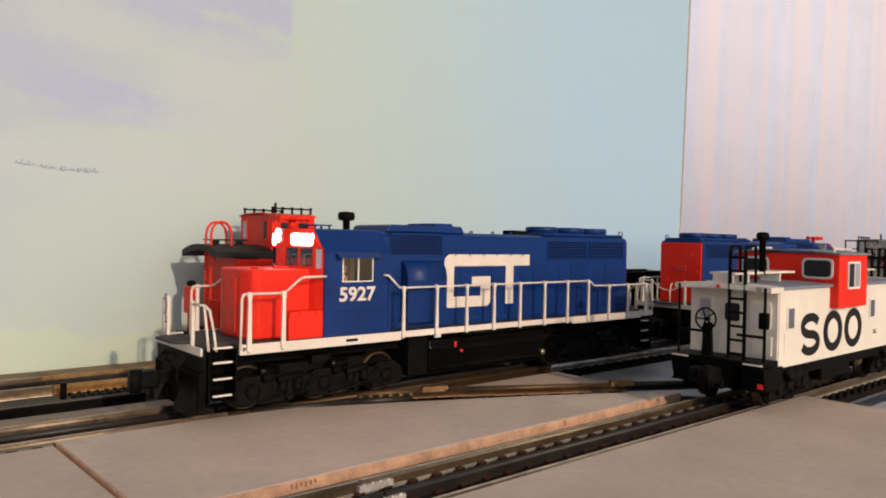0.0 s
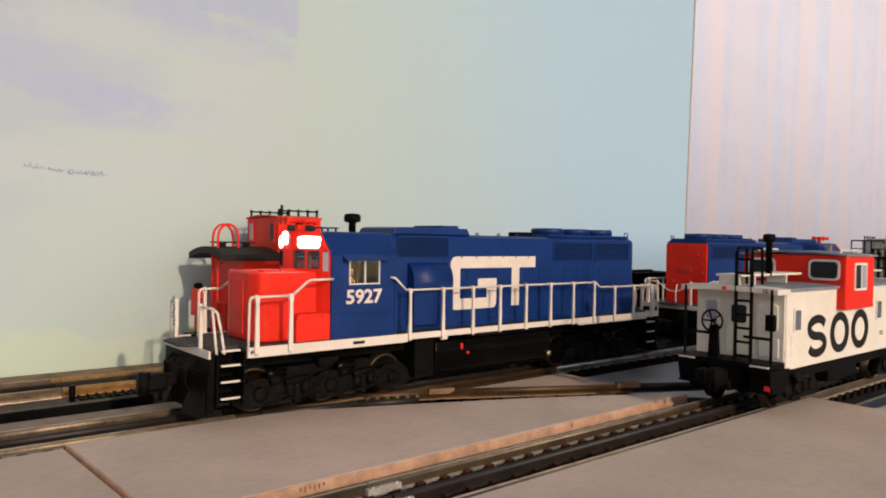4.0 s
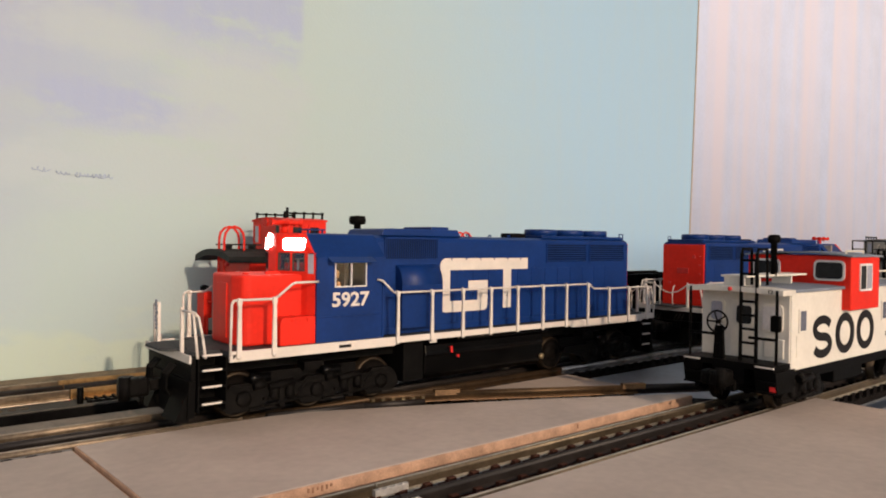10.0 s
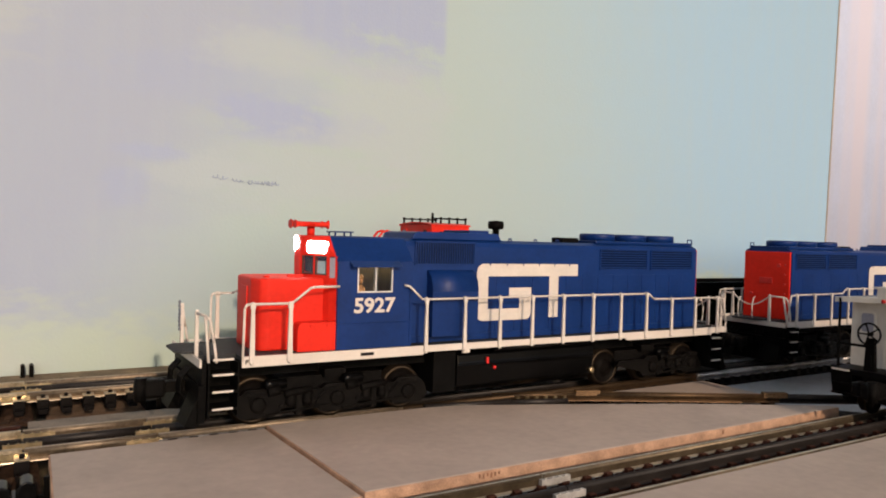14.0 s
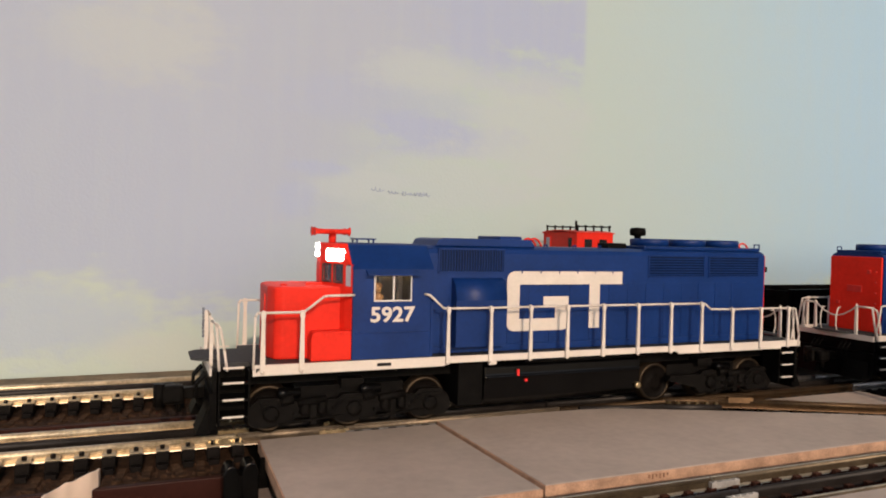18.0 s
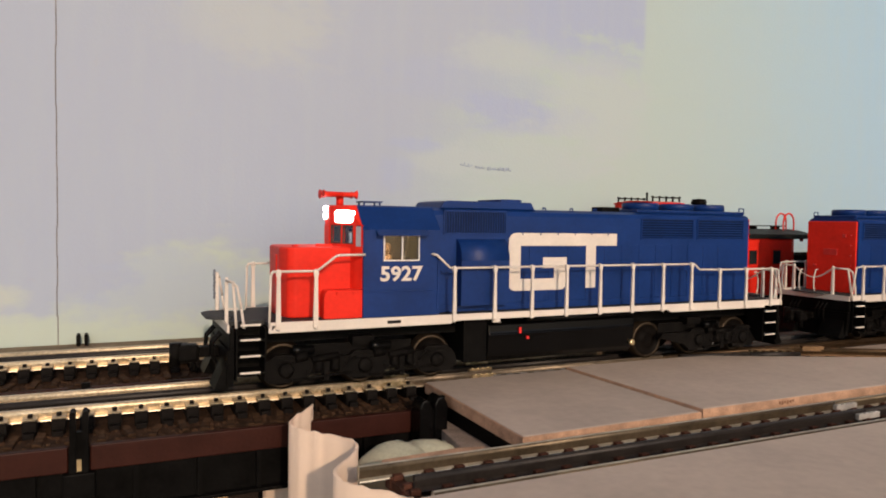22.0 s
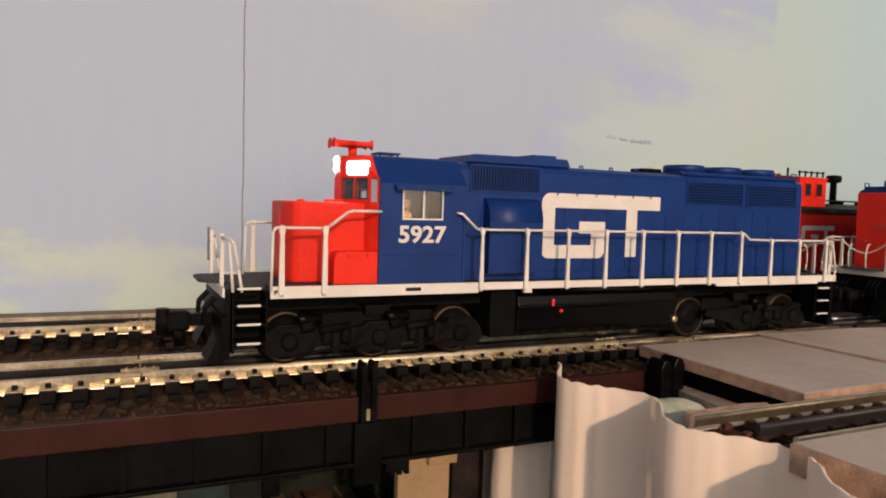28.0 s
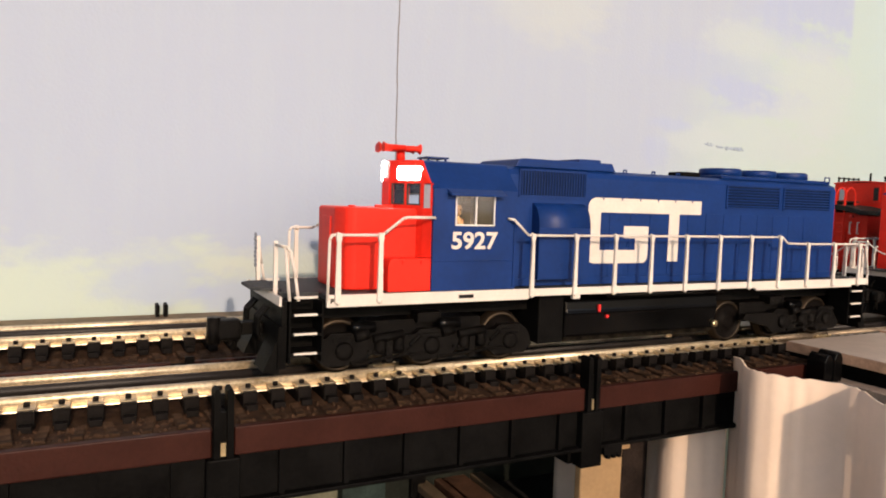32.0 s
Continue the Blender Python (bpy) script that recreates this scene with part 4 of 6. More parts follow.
# ---- rolling stock ----
def truck(parent, cx, axles, frame_half, mat_frame=M_TRUCK, wheel_r=0.0120, side_y=0.0255, bare=-1):
    """A truck: two cast side frames, a bolster and its wheelsets, in the thing's space."""
    tr = part("truck", boxes((cx - frame_half * 0.55, cx + frame_half * 0.55, -0.020, 0.020, 0.012, 0.0225), (cx - 0.006, cx + 0.006, -0.024, 0.024, 0.0215, 0.0260)), mat_frame, parent, "black truck")
    for s in (-1, 1):
        bm = bmesh.new()
        held = [a for k, a in enumerate(axles) if k != bare]
        lo_x = -frame_half if bare != 0 else held[0] - cx - 0.034
        pts = [(lo_x, 0.0140), (lo_x + 0.002, 0.0170)]
        for i, a in enumerate(held):
            pts += [(a - cx - 0.0085, 0.0168), (a - cx - 0.006, 0.0190), (a - cx + 0.006, 0.0190), (a - cx + 0.0085, 0.0168)]
        pts += [(frame_half - 0.002, 0.0170), (frame_half, 0.0140)]
        low = []
        for i, a in enumerate(reversed(held)):
            low += [(a - cx + 0.0125, 0.0085), (a - cx + 0.0085, 0.0048), (a - cx - 0.0085, 0.0048), (a - cx - 0.0125, 0.0085)]
        prism(bm, [(cx + p[0], p[1]) for p in pts + low], s * side_y - 0.0016, s * side_y + 0.0016, "y")
        for a in held:
            lathe(bm, [(0.0040, 0), (0.0040, s * 0.0012), (0.0030, s * 0.0018), (0.0012, s * 0.0020)], (a, s * (side_y + 0.0014), 0.0112), "y", 12)
            box(bm, a - 0.0052, a + 0.0052, s * side_y - 0.0020, s * side_y + 0.0020, 0.0150, 0.0172, 0.0004)
        for a, b in zip(held, held[1:]):
            mid = (a + b) / 2
            for d in (-0.0045, 0.0045):
                lathe(bm, [(0.0024, -0.0038), (0.0028, -0.002), (0.0024, 0), (0.0028, 0.002), (0.0024, 0.0038)], (mid + d, s * (side_y + 0.0018), 0.0135), "z", 10)
            rod(bm, (mid - 0.008, s * (side_y + 0.003), 0.0160), (mid + 0.006, s * (side_y + 0.003), 0.0176), 0.0020, 10)
            rod(bm, (a + 0.003, s * (side_y + 0.0026), 0.0060), (b - 0.004, s * (side_y + 0.0026), 0.0085), 0.0008, 6)
            box(bm, mid - 0.0016, mid + 0.0016, s * side_y - 0.0026, s * side_y + 0.0030, 0.0045, 0.0150, 0.0004)
            rod(bm, (a + 0.0045, s * (side_y + 0.0030), 0.0175), (a + 0.0105, s * (side_y + 0.0030), 0.0185), 0.0024, 12)
            rod(bm, (b - 0.0110, s * (side_y + 0.0024), 0.0120), (b - 0.0060, s * (side_y + 0.0024), 0.0165), 0.0009, 6)
            for d in (-0.0098, -0.0072, 0.0070, 0.0096):
                rod(bm, (mid + d, s * (side_y + 0.0010), 0.0100), (mid + d, s * (side_y + 0.0026), 0.0100), 0.0008, 6)
        part("side_frame", bm, mat_frame, tr, "black cast side frame")
        if len(axles) > 2:
            for a, b in zip(held, held[1:]):
                part("brake_cylinder", made(lathe, [(0.0012, 0), (0.0026, 0.0004), (0.0028, 0.0035), (0.0024, 0.0040), (0.0024, 0.0110), (0.0010, 0.0114)], (a + 0.0030, s * (side_y + 0.0016), 0.0212), "x", 14), M_BLACKG, tr, "glossy black brake cylinder")
    for a in axles:
        bm = bmesh.new()
        rod(bm, (0, -0.0205, 0), (0, 0.0205, 0), 0.0022, 8)
        for s in (-1, 1):
            y0 = s * 0.0168
            lathe(bm, [(wheel_r * 0.30, s * 0.0030), (wheel_r * 0.34, s * 0.0022), (wheel_r * 0.80, s * 0.0012), (wheel_r * 0.84, s * 0.0024), (wheel_r, s * 0.0022), (wheel_r, -s * 0.0012), (wheel_r + 0.0011, -s * 0.0018), (wheel_r + 0.0009, -s * 0.0028), (wheel_r * 0.4, -s * 0.0026)], (0, y0, 0), "y", 26)
            for k in range(5):
                an = k * math.tau / 5
                rod(bm, (0.0062 * math.cos(an), y0 + s * 0.0008, 0.0062 * math.sin(an)), (0.0062 * math.cos(an), y0 + s * 0.0021, 0.0062 * math.sin(an)), 0.0010, 6)
        for f in bm.faces:
            if min(math.hypot(v.co.x, v.co.z) for v in f.verts) > wheel_r * 0.82:
                f.material_index = 1
        w = part("wheelset", bm, M_WHEEL, tr, "dull steel wheelset")
        w.data.materials.append(M_TYRE)
        w.location = (a, 0, wheel_r)
    return tr


def coupler(parent, x, way, mat_c=M_TRUCK):
    """A chunky knuckle coupler that reaches from x along 'way'."""
    bm = bmesh.new()
    w = way
    box(bm, min(x, x + w * 0.014), max(x, x + w * 0.014), -0.0032, 0.0032, 0.0160, 0.0215, 0.0006)
    box(bm, min(x + w * 0.010, x + w * 0.024), max(x + w * 0.010, x + w * 0.024), -0.0072, 0.0010, 0.0142, 0.0236, 0.0018)
    box(bm, min(x + w * 0.013, x + w * 0.022), max(x + w * 0.013, x + w * 0.022), 0.0010, 0.0076, 0.0147, 0.0231, 0.0022)
    rod(bm, (x + w * 0.0215, -0.0050, 0.0134), (x + w * 0.0215, -0.0050, 0.0248), 0.0029, 12)
    rod(bm, (x + w * 0.012, 0.0, 0.009), (x + w * 0.012, 0.0, 0.0160), 0.0012, 8)
    return part("coupler", bm, mat_c, parent, "black knuckle coupler")


def plate_shape(bm, rows, y, s):
    """Flat painted shapes on a side wall: rows of x0, x1, z0, z1."""
    for x0, x1, z0, z1 in rows:
        box(bm, x0, x1, min(y, y + s * 0.00025), max(y, y + s * 0.00025), z0, z1)


def corner_fill(bm, cx, cz, r0, r1, a0, a1, y, s, seg=8):
    """A quarter ring for a rounded corner of the painted emblem."""
    pts = []
    for k in range(seg + 1):
        a = radians(a0 + (a1 - a0) * k / seg)
        pts.append((cx + r1 * math.cos(a), cz + r1 * math.sin(a)))
    if r0 > 0:
        for k in range(seg, -1, -1):
            a = radians(a0 + (a1 - a0) * k / seg)
            pts.append((cx + r0 * math.cos(a), cz + r0 * math.sin(a)))
    else:
        pts.append((cx, cz))
    prism(bm, pts, min(y, y + s * 0.00025), max(y, y + s * 0.00025), "y")


def emblem(parent, s, y, k=1.0, ox=0.0, oz=0.0, flip=False):
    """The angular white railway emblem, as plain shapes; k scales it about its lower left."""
    bm = bmesh.new()
    X = lambda v: ox + k * ((v - 0.190) if not flip else (0.2685 - v))
    Z = lambda v: oz + k * (v - 0.0475)
    rows = [(0.1950, 0.2690, 0.0742, 0.0818), (0.190, 0.1982, 0.0525, 0.0742), (0.190, 0.1950, 0.0742, 0.0768), (0.1950, 0.2270, 0.0475, 0.0525), (0.1982, 0.2220, 0.0525, 0.0545), (0.2220, 0.2310, 0.0525, 0.0672), (0.2270, 0.2310, 0.0515, 0.0525), (0.2140, 0.2220, 0.0608, 0.0672), (0.2455, 0.2529, 0.0481, 0.0742)]
    plate_shape(bm, [(min(X(a), X(b)), max(X(a), X(b)), Z(c), Z(d)) for a, b, c, d in rows], y, s)
    rr = 0.005 * k
    for cx, cz, a0 in ((0.1950, 0.0768, 90 if not flip else 0), (0.1950, 0.0525, 180 if not flip else 270), (0.2270, 0.0515, 270 if not flip else 180)):
        corner_fill(bm, X(cx), Z(cz), 0, rr if cx < 0.2 else 0.004 * k, a0, a0 + 90, y, s)
    return part("emblem", bm, M_WHITE, parent, "large white angular painted emblem")


def locomotive():
    loco = empty("diesel_locomotive")
    # frame, deck and sills
    bm = boxes((0.0485, 0.3895, -0.0318, 0.0318, 0.0343, 0.0366), (0.0315, 0.0485, -0.0215, 0.0215, 0.0343, 0.0366), (0.3895, 0.4055, -0.0215, 0.0215, 0.0343, 0.0366))
    part("frame", boxes((0.0330, 0.4035, -0.016, 0.016, 0.0240, 0.0342)), M_BLACK, loco, "black underframe")
    part("deck", bm, M_DECK, loco, "dark grey walkway deck")
    for s in (-1, 1):
        ya, yb = sorted((s * 0.0318, s * 0.0334))
        bm = bmesh.new()
        prism(bm, [(0.0485, 0.0315), (0.1480, 0.0318), (0.1500, 0.0332), (0.3030, 0.0334), (0.3050, 0.0318), (0.3900, 0.0318), (0.3900, 0.0369), (0.0485, 0.0367)], ya, yb, "y")
        box(bm, 0.3900, 0.4050, ya, yb, 0.0330, 0.0369)
        box(bm, 0.1745, 0.1790, ya, yb, 0.0312, 0.0332)
        part("side_sill", bm, M_WHITE, loco, "white painted side sill")
        bm = boxes((0.1105, 0.1180, s * 0.0335 - 0.0003, s * 0.0335 + 0.0003, 0.0335, 0.0351))
        part("maker_plate", bm, M_INK, loco, "small dark plate with unreadable writing")
        bm = boxes((0.0500, 0.0505, s * 0.0335 - 0.0002, s * 0.0335 + 0.0002, 0.0332, 0.0352), (0.0505, 0.0518, s * 0.0335 - 0.0002, s * 0.0335 + 0.0002, 0.0347, 0.0352), (0.0505, 0.0514, s * 0.0335 - 0.0002, s * 0.0335 + 0.0002, 0.0340, 0.0345))
        part("end_mark", bm, M_INK, loco, "small black letter mark")
    # pilots and steps at both ends
    for e, x0 in ((1, 0.0300), (-1, 0.4068)):
        bm = bmesh.new()
        xa, xb = sorted((x0, x0 + e * 0.0024))
        box(bm, xa, xb, -0.0315, 0.0315, 0.0240, 0.0345, 0.0004)
        prism(bm, [(-0.0315, 0.0240), (0.0315, 0.0240), (0.0300, 0.0060), (0.0120, 0.0042), (-0.0120, 0.0042), (-0.0300, 0.0060)], x0 - e * 0.001, x0 + e * 0.0024, "x")
        prism(bm, [(x0 - e * 0.0068, 0.0048), (x0, 0.0040), (x0, 0.0200)], -0.0290, -0.0110, "y")
        prism(bm, [(x0 - e * 0.0068, 0.0048), (x0, 0.0040), (x0, 0.0200)], 0.0110, 0.0290, "y")
        part("pilot", bm, M_BLACK, loco, "black pilot plate with snow plough")
        part("end_sill", boxes((min(x0 - e * 0.0002, x0 - e * 0.0012), max(x0 - e * 0.0002, x0 - e * 0.0012), -0.0325, 0.0325, 0.0326, 0.0364)), M_WHITE, loco, "white end sill")
        bm = bmesh.new()
        xa, xb = sorted((x0 - e * 0.0085, x0 + e * 0.004))
        prism(bm, [(x0 + e * 0.004, -0.0150), (x0 - e * 0.0050, -0.0140), (x0 - e * 0.0085, -0.0100), (x0 - e * 0.0085, 0.0100), (x0 - e * 0.0050, 0.0140), (x0 + e * 0.004, 0.0150)], 0.0366, 0.0380, "z", 0.0005)
        part("drop_step", bm, M_DECK, loco, "dark drop platform at the end")
        for s in (-1, 1):
            bm = bmesh.new()
            xs = sorted((x0 + e * 0.0037, x0 + e * 0.0167))
            for z in (0.0128, 0.0210, 0.0290):
                box(bm, xs[0], xs[1], min(s * 0.0190, s * 0.0330), max(s * 0.0190, s * 0.0330), z - 0.0012, z, 0.0002)
            for xx in (xs[0] - 0.0008, xs[1]):
                box(bm, xx, xx + 0.0008, min(s * 0.0190, s * 0.0328), max(s * 0.0190, s * 0.0328), 0.0085, 0.0343)
            box(bm, xs[0], xs[1], min(s * 0.0180, s * 0.0190), max(s * 0.0180, s * 0.0190), 0.0085, 0.0343)
            part("stairwell", bm, M_BLACK, loco, "black stairwell")
            for z in (0.0128, 0.0210, 0.0290, 0.0362):
                part("step_edge", boxes((xs[0] + 0.0012, xs[1] - 0.0022, min(s * 0.0326, s * 0.0336), max(s * 0.0326, s * 0.0336), z - 0.0006, z + 0.0003)), M_WHITE, loco, "white step edge")
            bm = bmesh.new()
            xe = x0 + e * 0.0006
            tube(bm, [(xe + e * 0.0062, s * 0.0320, 0.0345), (xe + e * 0.0048, s * 0.0322, 0.0440), (xe + e * 0.0030, s * 0.0310, 0.0545), (xe + e * 0.0016, s * 0.0290, 0.0565), (xe, s * 0.0190, 0.0568), (xe, s * 0.0172, 0.0568)], 0.00068)
            rod(bm, (xe + e * 0.0026, s * 0.0315, 0.0345), (xe + e * 0.0014, s * 0.0285, 0.0562), 0.0007, 8)
            prism(bm, [(s * 0.0162, 0.0345), (s * 0.0182, 0.0345), (s * 0.0179, 0.0572), (s * 0.0172, 0.0584), (s * 0.0165, 0.0572)], xe - 0.0008, xe + 0.0008, "x")
            part("end_railing", bm, M_WHITE, loco, "white end handrail")
            if e > 0 and s > 0:
                bm = bmesh.new()
                for k in range(8):
                    lathe(bm, [(0.0003, -0.0010), (0.0007, -0.0005), (0.0007, 0.0005), (0.0003, 0.0010)], (xe - 0.0014, s * 0.0168 + 0.0006 * math.sin(k * 1.7), 0.0590 - 0.0020 * k), "z", 7)
                part("safety_chain", bm, M_ROOFG, loco, "grey safety chain hanging from the post")
            for k in range(3):
                yk = s * (0.0080 + 0.0034 * k)
                part("hose", made(tube, [(xe - e * 0.002, yk, 0.0300), (xe - e * 0.0062, yk, 0.0255), (xe - e * 0.0066, yk, 0.0190), (xe - e * 0.0045, yk, 0.0150)], 0.0007, 6), M_BLACK, loco, "black rubber air hose")
        if e < 0:
            for k in range(2):
                yk = -0.008 + 0.0130 * k
                part("jumper_cable", made(tube, [(x0 + 0.0010, yk, 0.0540 + 0.001 * (k % 2)), (x0 + 0.0045, yk + 0.0012, 0.0545), (x0 + 0.0075, yk + 0.0020, 0.0490), (x0 + 0.0078, yk + 0.0022, 0.0420), (x0 + 0.0050, yk + 0.0010, 0.0375)], 0.0005, 7), M_WHITE, loco, "white looped jumper cable")
        if e > 0:
            continue
        bm = bmesh.new()
        chain = [(x0 + e * 0.0006, 0.0175 - 0.035 * k / 12, 0.0570 - 0.0085 * math.sin(math.pi * k / 12)) for k in range(13)]
        tube(bm, chain, 0.0005, 5)
        part("chain", bm, M_WHITE, loco, "white safety chain")
    coupler(loco, 0.0290, -1)
    coupler(loco, 0.4060, 1)
    # nose
    bm = bmesh.new()
    prism(bm, [(0.0578, -0.0120), (0.0605, -0.0195), (0.0640, -0.0212), (0.0950, -0.0212), (0.0950, 0.0212), (0.0640, 0.0212), (0.0605, 0.0195), (0.0578, 0.0120)], 0.0367, 0.0735, "z", 0.0011)
    part("nose", bm, M_RED, loco, "bright red low nose")
    for s in (-1, 1):
        bm = bmesh.new()
        prism(bm, [(0.0770, 0.0367), (0.0770, 0.0480), (0.0780, 0.0508), (0.0795, 0.0515), (0.0978, 0.0515), (0.0978, 0.0367)], min(s * 0.0211, s * 0.0298), max(s * 0.0211, s * 0.0298), "y", 0.0005)
        part("side_box", bm, M_RED, loco, "red battery box beside the nose")
        bm = bmesh.new()
        for xk in (0.0835, 0.0925):
            box(bm, xk, xk + 0.0016, s * 0.0301 - 0.0005, s * 0.0301 + 0.0005, 0.0490, 0.0505)
        part("latch", bm, M_RED, loco)
    part("sand_filler", made(lathe, [(0.0018, 0), (0.0018, 0.0006), (0.0012, 0.0009)], (0.0665, -0.010, 0.0735), "z", 10), M_RED, loco)
    part("nose_lamp", made(lathe, [(0.0011, 0), (0.0011, -0.0012), (0.0006, -0.0016)], (0.0595, 0.0115, 0.0665), "x", 10), M_RED, loco)
    part("nose_grab", boxes((0.0780, 0.0865, -0.0100, -0.0085, 0.0735, 0.0748)), M_RED, loco)
    part("nose_door", boxes((0.0572, 0.0580, -0.007, 0.007, 0.0400, 0.0690)), M_RED, loco)
    # cab
    bm = bmesh.new()
    plan = [(0.0978, -0.0292), (0.0950, -0.0248), (0.0868, -0.0045), (0.0868, 0.0045), (0.0950, 0.0248), (0.0978, 0.0292)]
    prism(bm, plan, 0.0850, 0.0958, "z", 0.0005)
    prism(bm, plan, 0.0515, 0.0752, "z", 0.0003)
    for s in (-1, 1):
        edge = Vector((0, s * (0.0958 - 0.0829), 0.0305 - 0.0185)).normalized()
        cut = bmesh.ops.bisect_plane(bm, geom=bm.verts[:] + bm.edges[:] + bm.faces[:], plane_co=(0, s * 0.0303, 0.0829), plane_no=edge, clear_outer=True)
        bmesh.ops.holes_fill(bm, edges=[e for e in cut["geom_cut"] if isinstance(e, bmesh.types.BMEdge)])
    for s in (-1, 1):
        (xa, ya), (xb, yb) = (0.0950, s * 0.0248), (0.0868, s * 0.0045)
        for f in (0.0, 0.46, 0.92):
            cx, cy = xa + (xb - xa) * f, ya + (yb - ya) * f
            dx, dy = (xb - xa) * 0.08, (yb - ya) * 0.08
            prism(bm, [(cx, cy), (cx + dx, cy + dy), (cx + dx + 0.0012, cy + dy), (cx + 0.0012, cy)], 0.0750, 0.0852, "z")
        prism(bm, [(0.0978, s * 0.0292), (0.0971, s * 0.0281), (0.0980, s * 0.0272), (0.0990, s * 0.0280)], 0.0750, 0.0852, "z")
    box(bm, 0.0866, 0.0876, -0.0045, 0.0045, 0.0750, 0.0852)
    front = part("cab_front", bm, M_RED, loco, "red V-shaped cab front with sloping shoulders")
    for s in (-1, 1):
        for fa, fb in ((0.08, 0.46), (0.54, 0.92)):
            xa, ya, xb, yb = 0.0950 - 0.0082 * fa, s * (0.0248 - 0.0203 * fa), 0.0950 - 0.0082 * fb, s * (0.0248 - 0.0203 * fb)
            bm = bmesh.new()
            prism(bm, [(xa + 0.0006, ya), (xb + 0.0006, yb), (xb + 0.0010, yb), (xa + 0.0010, ya)], 0.0752, 0.0850, "z")
            part("windshield", bm, M_GLASS, front, "cab windshield glass").visible_shadow = False
            bm = bmesh.new()
            for za, zb in ((0.0752, 0.0758), (0.0844, 0.0850)):
                prism(bm, [(xa - 0.0003, ya), (xb - 0.0003, yb), (xb + 0.0005, yb), (xa + 0.0005, ya)], za, zb, "z")
            for g, h in ((0.0, 0.06), (0.94, 1.0)):
                p, q = (xa + (xb - xa) * g, ya + (yb - ya) * g), (xa + (xb - xa) * h, ya + (yb - ya) * h)
                prism(bm, [(p[0] - 0.0003, p[1]), (q[0] - 0.0003, q[1]), (q[0] + 0.0005, q[1]), (p[0] + 0.0005, p[1])], 0.0758, 0.0844, "z")
            part("gasket", bm, M_DECK, front, "dark windshield gasket")
        # narrow corner window on the facet beside the cab side
        bm = bmesh.new()
        prism(bm, [(0.0952, s * 0.0254), (0.0970, s * 0.0282), (0.0976, s * 0.0278), (0.0958, s * 0.0250)], 0.0740, 0.0846, "z")
        part("corner_window", bm, M_PANEB, front, "narrow bright corner window")
        # lit number board with rounded ends
        bm = bmesh.new()
        p, q = Vector((0.0943, s * 0.0232, 0)), Vector((0.0884, s * 0.0086, 0))
        along, out = (q - p), Vector((-(q - p).y * s, (q - p).x * s, 0)).normalized()
        ring = []
        for cx, cz, a0 in ((0.12, 0.0882, 180), (0.82, 0.0882, 270), (0.82, 0.0912, 0), (0.12, 0.0912, 90)):
            for k in range(5):
                a = radians(a0 + 22.5 * k)
                ring.append(p + along * (cx + 0.11 * math.cos(a)) + Vector((0, 0, cz + 0.0017 * math.sin(a))))
        lo, hi = [bm.verts.new(v + Vector((0.0010, 0, 0))) for v in ring], [bm.verts.new(v - Vector((0.0005, 0, 0))) for v in ring]
        bm.faces.new(lo)
        bm.faces.new(hi[::-1])
        for k in range(len(ring)):
            bm.faces.new((lo[k], hi[k], hi[(k + 1) % len(ring)], lo[(k + 1) % len(ring)]))
        bmesh.ops.recalc_face_normals(bm, faces=bm.faces)
        part("number_board", bm, M_LAMP, front, "brightly lit white number board")
    bm = bmesh.new()
    for z in (0.0900, 0.0938):
        lathe(bm, [(0.0018, 0.0012), (0.0018, -0.0004), (0.0013, -0.0008)], (0.0864, 0.0018, z), "x", 14)
    part("headlight", bm, M_LED, front, "glowing twin headlight")
    bm = bmesh.new()
    for s in (-1, 1):
        ya, yb = sorted((s * 0.0291, s * 0.0305))
        for r in ((0.0978, 0.1420, 0.0367, 0.0668), (0.0978, 0.1090, 0.0668, 0.0806), (0.1292, 0.1420, 0.0668, 0.0806), (0.0978, 0.1420, 0.0806, 0.0830)):
            box(bm, r[0], r[1], ya, yb, r[2], r[3])
        part("cab_side", bm, M_BLUE, loco, "blue cab side")
        bm = bmesh.new()
    prism(bm, [(-0.0305, 0.0829), (-0.0190, 0.0952), (-0.0172, 0.0960), (0.0172, 0.0960), (0.0190, 0.0952), (0.0305, 0.0829), (0.0291, 0.0829), (0.0165, 0.0944), (-0.0165, 0.0944), (-0.0291, 0.0829)], 0.0976, 0.1420, "x")
    cab = part("cab_roof", bm, M_BLUE, loco, "blue sloping cab roof")
    part("cab_floor", boxes((0.0985, 0.1415, -0.029, 0.029, 0.0520, 0.0535), (0.1300, 0.1330, -0.006, 0.029, 0.0535, 0.0940), (0.1395, 0.1410, -0.0288, 0.0288, 0.0535, 0.0828)), M_INSIDE, cab, "grey cab interior")
    for s in (-1, 1):
        bm = bmesh.new()
        prism(bm, [(s * 0.0302, 0.0818), (s * 0.0302, 0.0832), (s * 0.0352, 0.0806), (s * 0.0352, 0.0800)], 0.1045, 0.1335, "x")
        part("visor", bm, M_BLUE, cab, "blue sunshade over the side window")
        bm = bmesh.new()
        y0 = s * 0.0307
        for r in ((0.1088, 0.1094, 0.0668, 0.0806), (0.1288, 0.1294, 0.0668, 0.0806), (0.1088, 0.1294, 0.0664, 0.0671), (0.1088, 0.1294, 0.0803, 0.0808), (0.1190, 0.1198, 0.0668, 0.0806)):
            box(bm, r[0], r[1], y0 - 0.0005, y0 + 0.0005, r[2], r[3])
        fr = part("window_frame", bm, mat_frame_metal, cab, "silver side window frame")
